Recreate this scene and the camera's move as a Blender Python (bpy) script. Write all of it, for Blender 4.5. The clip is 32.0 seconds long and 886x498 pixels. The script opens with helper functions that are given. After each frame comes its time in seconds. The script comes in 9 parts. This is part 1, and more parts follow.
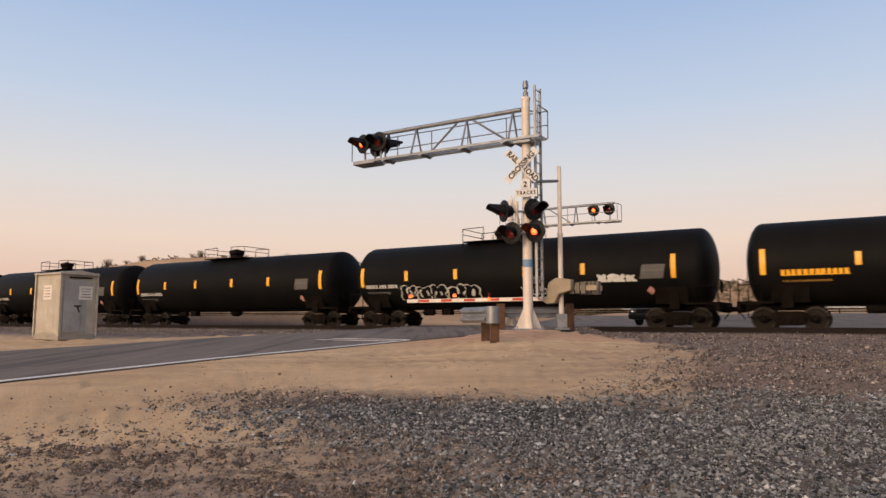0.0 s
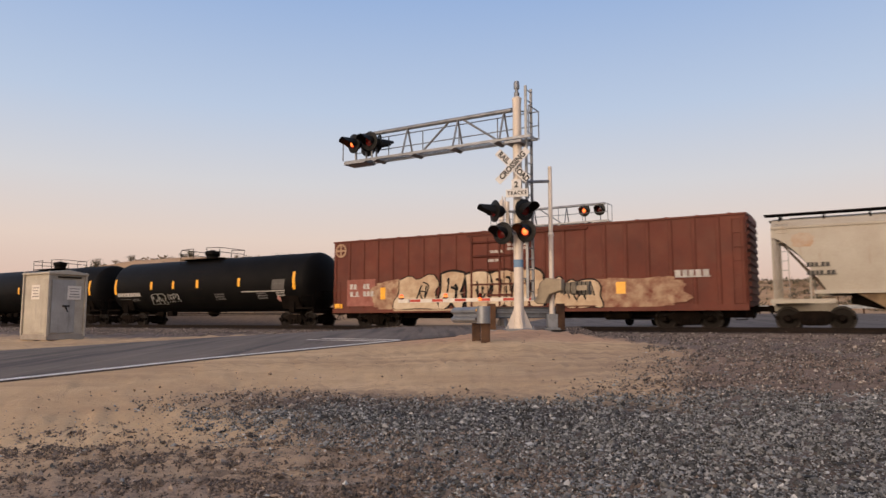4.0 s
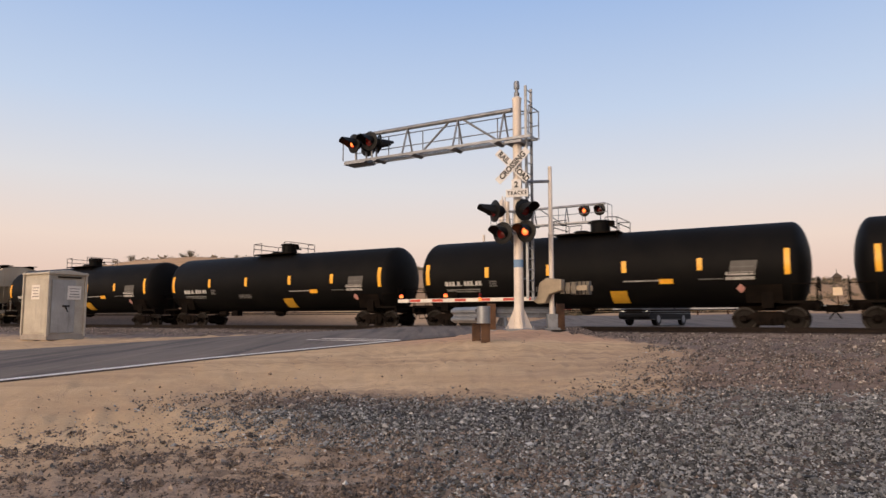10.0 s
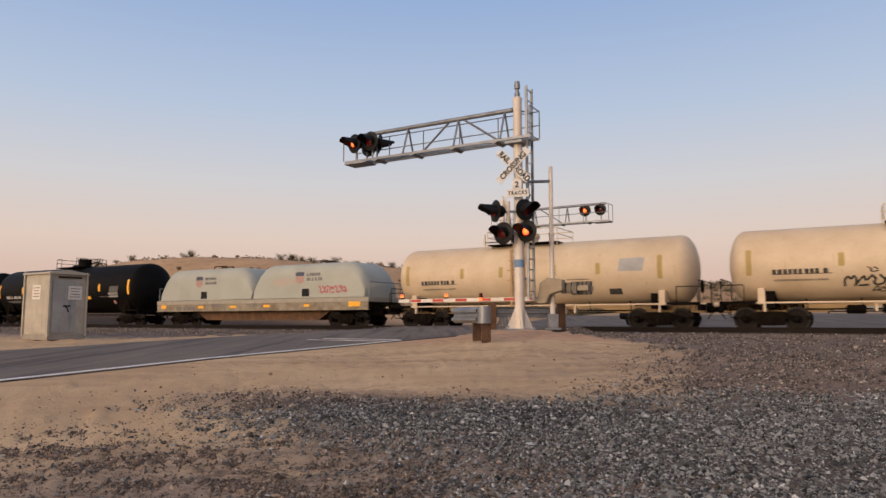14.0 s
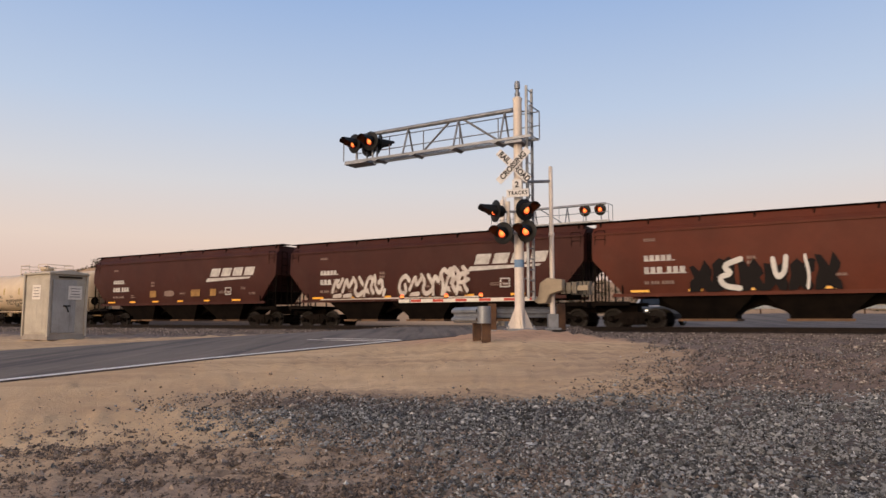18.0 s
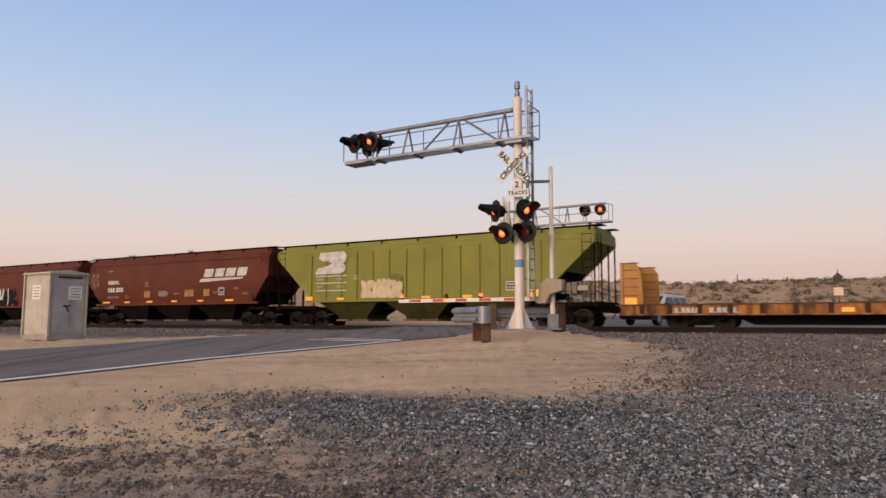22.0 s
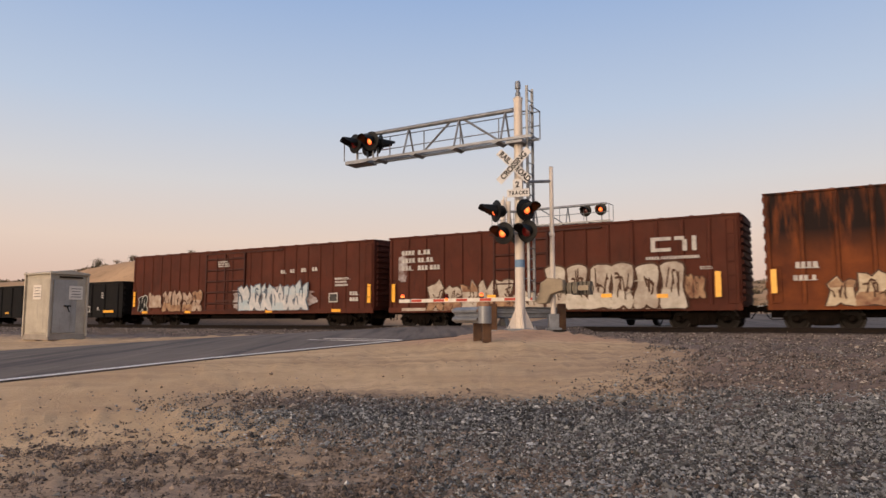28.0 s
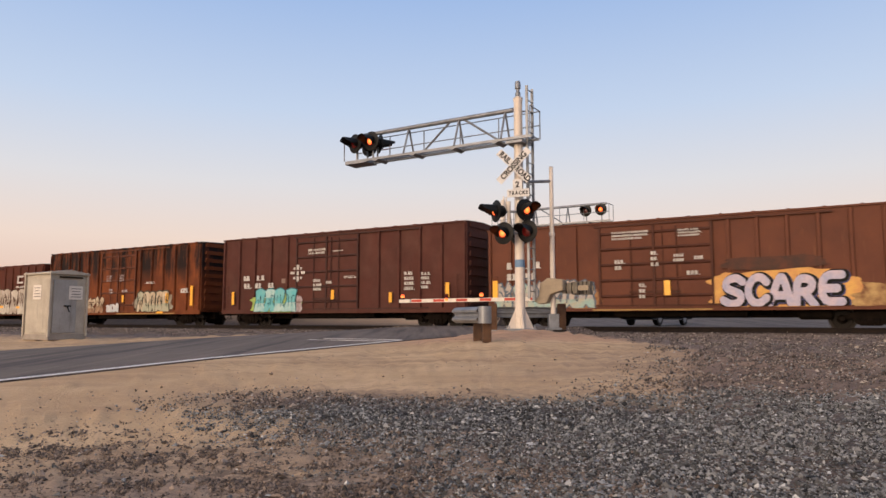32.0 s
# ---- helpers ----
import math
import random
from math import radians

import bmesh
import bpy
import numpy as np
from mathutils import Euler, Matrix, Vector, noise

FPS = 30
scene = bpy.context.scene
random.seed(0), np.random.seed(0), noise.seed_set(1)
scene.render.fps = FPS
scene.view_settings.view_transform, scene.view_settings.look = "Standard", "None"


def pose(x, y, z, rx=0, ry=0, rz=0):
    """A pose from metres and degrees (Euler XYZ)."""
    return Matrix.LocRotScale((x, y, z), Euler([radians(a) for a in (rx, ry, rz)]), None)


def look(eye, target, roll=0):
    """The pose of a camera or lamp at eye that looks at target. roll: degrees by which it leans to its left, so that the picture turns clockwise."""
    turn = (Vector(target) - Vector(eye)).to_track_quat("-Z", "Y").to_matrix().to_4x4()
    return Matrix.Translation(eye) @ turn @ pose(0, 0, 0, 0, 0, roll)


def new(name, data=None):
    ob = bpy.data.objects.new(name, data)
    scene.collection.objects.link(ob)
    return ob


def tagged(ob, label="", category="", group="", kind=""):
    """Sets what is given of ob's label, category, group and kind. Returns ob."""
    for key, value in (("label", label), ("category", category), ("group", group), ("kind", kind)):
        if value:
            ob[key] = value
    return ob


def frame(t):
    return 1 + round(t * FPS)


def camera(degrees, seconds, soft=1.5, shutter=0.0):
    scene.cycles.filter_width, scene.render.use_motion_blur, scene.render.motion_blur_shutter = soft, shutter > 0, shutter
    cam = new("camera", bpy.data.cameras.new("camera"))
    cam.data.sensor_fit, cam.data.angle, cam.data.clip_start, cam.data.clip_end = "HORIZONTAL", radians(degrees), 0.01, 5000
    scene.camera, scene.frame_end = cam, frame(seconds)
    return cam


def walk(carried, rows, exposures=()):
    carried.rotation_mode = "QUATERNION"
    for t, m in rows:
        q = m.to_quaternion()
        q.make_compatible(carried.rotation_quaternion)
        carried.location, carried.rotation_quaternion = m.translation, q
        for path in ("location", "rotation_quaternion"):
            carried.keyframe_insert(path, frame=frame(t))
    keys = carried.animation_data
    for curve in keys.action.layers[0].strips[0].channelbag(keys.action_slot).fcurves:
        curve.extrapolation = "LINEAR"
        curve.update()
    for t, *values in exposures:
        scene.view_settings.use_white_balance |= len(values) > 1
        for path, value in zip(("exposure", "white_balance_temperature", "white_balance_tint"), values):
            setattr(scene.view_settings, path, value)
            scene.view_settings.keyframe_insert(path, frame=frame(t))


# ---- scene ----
# The camera stands still but for a small settling turn at the start.
CAM_Z = 1.05
cam = camera(65.0, 32.0, shutter=0.16)


def camera_pose(turn):
    return pose(0, 0, CAM_Z, 90 + 5.89, 0, turn)


walk(cam, [(t, camera_pose(turn)) for t, turn in (
    (0.0, 0.745), (0.25, 0.53), (0.5, 0.35), (1.0, 0.163), (1.5, 0.07), (2.0, 0.0), (2.6, 0.0), (10.5, 0.0), (12.0, 0.047),
    (18.0, 0.055), (25.0, 0.065), (27.5, 0.10), (32.0, 0.10))],
    # seconds, stops, white balance
    exposures=((0, 0.10, 6800, 10), (1, 0.14, 6720, 10), (2, 0.12, 6650, 10), (3, 0.06, 6580, 10), (5.5, -0.08, 6400, 10), (6, -0.08, 6430, 10),
               (7, 0.0, 6500, 10), (8, 0.0, 6510, 10), (9, 0.10, 6510, 10), (10, 0.13, 6520, 10), (11, 0.12, 6530, 10), (12, 0.05, 6530, 10),
               (13, -0.08, 6540, 10), (14, -0.08, 6550, 10), (16.5, 0.05, 6520, 10), (17, 0.04, 6510, 10), (18, 0.02, 6500, 10), (19, 0.08, 6480, 10),
               (20, 0.14, 6450, 10), (21, 0.06, 6280, 10), (22, 0.02, 6220, 10), (23, -0.12, 6250, 10), (24, -0.14, 6400, 10), (25, -0.14, 6550, 10),
               (27.5, -0.02, 6680, 10), (28, -0.02, 6700, 10), (29, 0.04, 6770, 10), (30, 0.10, 6750, 10), (31, 0.15, 6650, 10), (32, 0.15, 6500, 10)))

# ---- light: dusk, the sun just gone behind the camera's left shoulder ----
SUN_AZ, SUN_EL = radians(218), radians(9)     # azimuth clockwise from +y
sun_way = Vector((math.sin(SUN_AZ) * math.cos(SUN_EL), math.cos(SUN_AZ) * math.cos(SUN_EL), math.sin(SUN_EL)))
world = bpy.data.worlds.new("dusk_sky")
scene.world = world
world.use_nodes = True
wn, wl = world.node_tree.nodes, world.node_tree.links
wn.clear()
w_out, w_bg = wn.new("ShaderNodeOutputWorld"), wn.new("ShaderNodeBackground")
w_tc, w_sep = wn.new("ShaderNodeTexCoord"), wn.new("ShaderNodeSeparateXYZ")
wl.new(w_tc.outputs["Generated"], w_sep.inputs[0])
w_ramp = wn.new("ShaderNodeValToRGB")
wl.new(w_sep.outputs["Z"], w_ramp.inputs[0])
SKY = ((0.0, (0.60, 0.41, 0.34)), (0.05, (0.72, 0.515, 0.425)), (0.11, (0.78, 0.63, 0.545)), (0.19, (0.67, 0.66, 0.68)),
       (0.29, (0.50, 0.595, 0.755)), (0.44, (0.315, 0.45, 0.715)), (0.7, (0.24, 0.32, 0.50)), (1.0, (0.22, 0.27, 0.38)))
el = w_ramp.color_ramp.elements
for i, (p, c) in enumerate(SKY):
    e = el[i] if i < 2 else el.new(p)
    e.position, e.color = p, (*c, 1)
# the afterglow round the sun's bearing
w_dot = wn.new("ShaderNodeVectorMath")
w_dot.operation = "DOT_PRODUCT"
wl.new(w_tc.outputs["Generated"], w_dot.inputs[0])
w_dot.inputs[1].default_value = sun_way
w_max = wn.new("ShaderNodeMath")
w_max.operation = "MAXIMUM"
w_max.inputs[1].default_value = 0.0
wl.new(w_dot.outputs["Value"], w_max.inputs[0])
w_pow = wn.new("ShaderNodeMath")
w_pow.operation = "POWER"
w_pow.inputs[1].default_value = 3.0
wl.new(w_max.outputs[0], w_pow.inputs[0])
w_add = wn.new("ShaderNodeMixRGB")
w_add.blend_type = "ADD"
w_add.inputs[2].default_value = (2.2, 1.48, 0.90, 1)
wl.new(w_pow.outputs[0], w_add.inputs[0])
wl.new(w_ramp.outputs[0], w_add.inputs[1])
wl.new(w_add.outputs[0], w_bg.inputs[0])
w_bg.inputs[1].default_value = 1.0
wl.new(w_bg.outputs[0], w_out.inputs[0])

sun = new("sun", bpy.data.lights.new("sun", "SUN"))
sun.data.energy, sun.data.angle, sun.data.color = 1.5, radians(22), (1.0, 0.76, 0.53)
sun.matrix_world = look(sun_way * 50, (0, 0, 0))
scene.view_settings.exposure = 0.0


# ---- shape helpers ----
class Shape:
    """Gathers plain pieces into one mesh."""

    def __init__(self):
        self.v, self.f = [], []

    def add(self, verts, faces):
        n = len(self.v)
        self.v += [tuple(p) for p in verts]
        self.f += [tuple(i + n for i in f) for f in faces]
        return self

    def box(self, x0, x1, y0, y1, z0, z1):
        return self.add([(x, y, z) for z in (z0, z1) for y in (y0, y1) for x in (x0, x1)],
                        [(0, 2, 3, 1), (4, 5, 7, 6), (0, 1, 5, 4), (2, 6, 7, 3), (0, 4, 6, 2), (1, 3, 7, 5)])

    def cbox(self, c, s):
        return self.box(c[0] - s[0] / 2, c[0] + s[0] / 2, c[1] - s[1] / 2, c[1] + s[1] / 2, c[2] - s[2] / 2, c[2] + s[2] / 2)

    def rod(self, p, q, r, n=8, r2=None):
        p, q = Vector(p), Vector(q)
        r2 = r if r2 is None else r2
        d = (q - p).normalized()
        a = d.orthogonal().normalized()
        b = d.cross(a)
        ring = [(a * math.cos(2 * math.pi * i / n) + b * math.sin(2 * math.pi * i / n)) for i in range(n)]
        vs = [p + c * r for c in ring] + [q + c * r2 for c in ring]
        fs = [(i, (i + 1) % n, n + (i + 1) % n, n + i) for i in range(n)]
        return self.add(vs, fs + [tuple(range(n))[::-1], tuple(range(n, 2 * n))])

    def path(self, pts, r, n=6):
        for p, q in zip(pts[:-1], pts[1:]):
            self.rod(p, q, r, n)
        return self

    def prism(self, poly, lo, hi, axis="y"):
        """A polygon, drawn in the plane square to axis, given depth along it."""
        n = len(poly)

        def put(a, b, c):
            return {"y": (a, c, b), "x": (c, a, b), "z": (a, b, c)}[axis]
        vs = [put(a, b, lo) for a, b in poly] + [put(a, b, hi) for a, b in poly]
        return self.add(vs, [tuple(range(n)), tuple(range(2 * n - 1, n - 1, -1))] + [(i, n + i, n + (i + 1) % n, (i + 1) % n) for i in range(n)])

    def lathe(self, prof, n=32, axis="x", at=(0, 0, 0)):
        """A profile of (along, radius) turned round an axis."""
        vs, fs = [], []
        for a, r in prof:
            for i in range(n):
                t = 2 * math.pi * i / n
                c, s = r * math.cos(t), r * math.sin(t)
                p = {"x": (a, c, s), "y": (s, a, c), "z": (c, s, a)}[axis]
                vs.append((p[0] + at[0], p[1] + at[1], p[2] + at[2]))
        for k in range(len(prof) - 1):
            for i in range(n):
                fs.append((k * n + i, k * n + (i + 1) % n, (k + 1) * n + (i + 1) % n, (k + 1) * n + i))
        m = (len(prof) - 1) * n
        return self.add(vs, fs + [tuple(range(n))[::-1], tuple(range(m, m + n))])

    def loft(self, sections):
        """Skins equal rings of points, closed at both ends."""
        n = len(sections[0])
        vs = [p for s in sections for p in s]
        fs = [(k * n + i, k * n + (i + 1) % n, (k + 1) * n + (i + 1) % n, (k + 1) * n + i) for k in range(len(sections) - 1) for i in range(n)]
        m = (len(sections) - 1) * n
        return self.add(vs, fs + [tuple(range(n))[::-1], tuple(range(m, m + n))])

    def mesh(self, name, material, smooth=35):
        me = bpy.data.meshes.new(name)
        me.from_pydata(self.v, [], self.f)
        bm = bmesh.new()
        bm.from_mesh(me)
        bmesh.ops.recalc_face_normals(bm, faces=bm.faces)
        bm.to_mesh(me)
        bm.free()
        if smooth:
            for p in me.polygons:
                p.use_smooth = True
            me.set_sharp_from_angle(angle=radians(smooth))
        me.materials.append(material)
        return me


def part(name, shape, material, parent=None, label="", at=None, bevel=0.0, smooth=35):
    """One mesh object from a Shape or a ready mesh, under a thing or a part."""
    me = shape.mesh(name, material, smooth) if isinstance(shape, Shape) else shape
    ob = new(name, me)
    if parent is not None:
        ob.parent = parent
    if at is not None:
        ob.matrix_basis = at if isinstance(at, Matrix) else Matrix.Translation(at)
    if bevel:
        mod = ob.modifiers.new("bevel", "BEVEL")
        mod.width, mod.segments, mod.limit_method, mod.angle_limit = bevel, 2, "ANGLE", radians(40)
    if label:
        ob["label"] = label
    return ob


def thing(name, label, category, m=None, group="", kind=""):
    ob = new(name)
    ob.empty_display_size = 0.2
    if m is not None:
        ob.matrix_basis = m
    return tagged(ob, label, category, group, kind)


def letters(name, text, size, m, material, parent, depth=0.002, sx=1.0, fat=0.04, spread=1.0):
    """Writing with the built-in font, centred, as a mesh under its thing."""
    cu = bpy.data.curves.new(name, "FONT")
    cu.body, cu.size, cu.align_x, cu.align_y, cu.extrude = text, size, "CENTER", "CENTER", depth
    cu.offset, cu.space_character = size * fat, spread
    tmp = bpy.data.objects.new(name, cu)
    me = bpy.data.meshes.new_from_object(tmp)
    bpy.data.objects.remove(tmp)
    me.materials.clear()
    me.materials.append(material)
    ob = new(name, me)
    ob.parent = parent
    ob.matrix_basis = m @ Matrix.Diagonal((sx, 1, 1, 1))
    return ob


# ---- materials ----
class Nodes:
    def __init__(self, name):
        self.m = bpy.data.materials.new(name)
        self.m.use_nodes = True
        self.n, self.l = self.m.node_tree.nodes, self.m.node_tree.links
        self.bsdf = self.n["Principled BSDF"]

    def noise(self, co, scale, detail=4, rough=0.6, stretch=None):
        if stretch:
            mp = self.n.new("ShaderNodeMapping")
            mp.inputs["Scale"].default_value = stretch
            self.l.new(co, mp.inputs[0])
            co = mp.outputs[0]
        t = self.n.new("ShaderNodeTexNoise")
        t.inputs["Scale"].default_value, t.inputs["Detail"].default_value, t.inputs["Roughness"].default_value = scale, detail, rough
        self.l.new(co, t.inputs["Vector"])
        return t.outputs["Fac"]

    def ramp(self, fac, lo, hi, a=(0, 0, 0), b=(1, 1, 1)):
        r = self.n.new("ShaderNodeValToRGB")
        r.color_ramp.elements[0].position, r.color_ramp.elements[1].position = lo, hi
        r.color_ramp.elements[0].color, r.color_ramp.elements[1].color = (*a, 1), (*b, 1)
        self.l.new(fac, r.inputs[0])
        return r.outputs[0]

    def mix(self, fac, a, b, blend="MIX"):
        x = self.n.new("ShaderNodeMixRGB")
        x.blend_type = blend
        for s, v in ((0, fac), (1, a), (2, b)):
            if isinstance(v, (int, float)):
                x.inputs[s].default_value = v
            elif isinstance(v, tuple):
                x.inputs[s].default_value = (*v, 1)
            else:
                self.l.new(v, x.inputs[s])
        return x.outputs[0]

    def calc(self, op, a, b=0.0, c=None):
        x = self.n.new("ShaderNodeMath")
        x.operation = op
        for s, v in ((0, a), (1, b), (2, c)):
            if v is None:
                continue
            if isinstance(v, (int, float)):
                x.inputs[s].default_value = v
            else:
                self.l.new(v, x.inputs[s])
        return x.outputs[0]

    def bump(self, height, strength, dist=0.02):
        b = self.n.new("ShaderNodeBump")
        b.inputs["Strength"].default_value, b.inputs["Distance"].default_value = strength, dist
        self.l.new(height, b.inputs["Height"])
        self.l.new(b.outputs[0], self.bsdf.inputs["Normal"])

    def co(self, kind="Object"):
        t = self.n.new("ShaderNodeTexCoord")
        return t.outputs[kind]

    def pos(self):
        return self.n.new("ShaderNodeNewGeometry").outputs["Position"]


def surface(name, c1, c2, rough=0.7, metal=0.0, spec=0.35, scale=1.5, grain=30.0, bump=0.15, dist=0.01, streak=None, streak_at=(0.55, 0.72), dust=0.0, hang=None, streak_scale=2.2):
    """Paint, metal or wood: patches at one scale, grain at another, and streaks that run down."""
    k = Nodes(name)
    co = k.co()
    big, fine = k.noise(co, scale, 5), k.noise(co, grain, 4, 0.7)
    col = k.mix(k.ramp(big, 0.35, 0.68), c1, c2)
    col = k.mix(0.35, col, k.ramp(fine, 0.3, 0.75, (0.55, 0.55, 0.55), (1.25, 1.25, 1.25)), "MULTIPLY")
    if streak:
        run = k.noise(co, streak_scale, 6, 0.65, (2.4, 2.4, 0.35))
        fac = k.ramp(run, *streak_at)
        if hang:
            z = k.n.new("ShaderNodeSeparateXYZ")
            k.l.new(co, z.inputs[0])
            top = k.n.new("ShaderNodeMapRange")
            top.inputs["From Min"].default_value, top.inputs["From Max"].default_value = hang
            k.l.new(z.outputs["Z"], top.inputs["Value"])
            fac = k.calc("MULTIPLY", fac, top.outputs[0])
        col = k.mix(fac, col, streak)
    if dust:
        col = k.mix(k.calc("MULTIPLY", k.ramp(k.noise(co, 0.9, 6), 0.45, 0.75), dust), col, (0.42, 0.31, 0.21))
    k.l.new(col, k.bsdf.inputs["Base Color"])
    k.l.new(k.ramp(fine, 0.2, 0.8, (rough - 0.1,) * 3, (min(1, rough + 0.12),) * 3), k.bsdf.inputs["Roughness"])
    k.bsdf.inputs["Metallic"].default_value = metal
    k.bsdf.inputs["Specular IOR Level"].default_value = spec
    k.bump(fine, bump, dist)
    return k.m


def glow(name, colour, strength):
    k = Nodes(name)
    k.bsdf.inputs["Base Color"].default_value = (*colour, 1)
    k.bsdf.inputs["Emission Color"].default_value = (*colour, 1)
    k.bsdf.inputs["Emission Strength"].default_value = strength
    return k.m


def lit_lens():
    k = Nodes("lit_red_lens")
    co = k.co()
    sep = k.n.new("ShaderNodeVectorMath")
    sep.operation = "LENGTH"
    k.l.new(co, sep.inputs[0])
    col = k.ramp(sep.outputs["Value"], 0.03, 0.125, (1.0, 0.30, 0.06), (0.55, 0.02, 0.004))
    k.l.new(col, k.bsdf.inputs["Emission Color"])
    k.bsdf.inputs["Base Color"].default_value = (0.3, 0.01, 0.005, 1)
    k.bsdf.inputs["Emission Strength"].default_value = 2.3
    return k.m


def wheel_steel():
    k = Nodes("worn_wheel_steel")
    co = k.co()
    sep = k.n.new("ShaderNodeSeparateXYZ")
    k.l.new(co, sep.inputs[0])
    r = k.calc("SQRT", k.calc("ADD", k.calc("POWER", sep.outputs["X"], 2.0), k.calc("POWER", sep.outputs["Z"], 2.0)))
    n = k.noise(co, 6, 4)
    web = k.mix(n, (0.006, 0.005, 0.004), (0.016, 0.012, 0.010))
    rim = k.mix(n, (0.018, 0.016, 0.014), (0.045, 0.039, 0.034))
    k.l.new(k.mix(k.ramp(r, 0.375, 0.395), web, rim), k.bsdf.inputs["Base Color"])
    k.bsdf.inputs["Roughness"].default_value = 0.6
    k.bsdf.inputs["Specular IOR Level"].default_value = 0.12
    return k.m


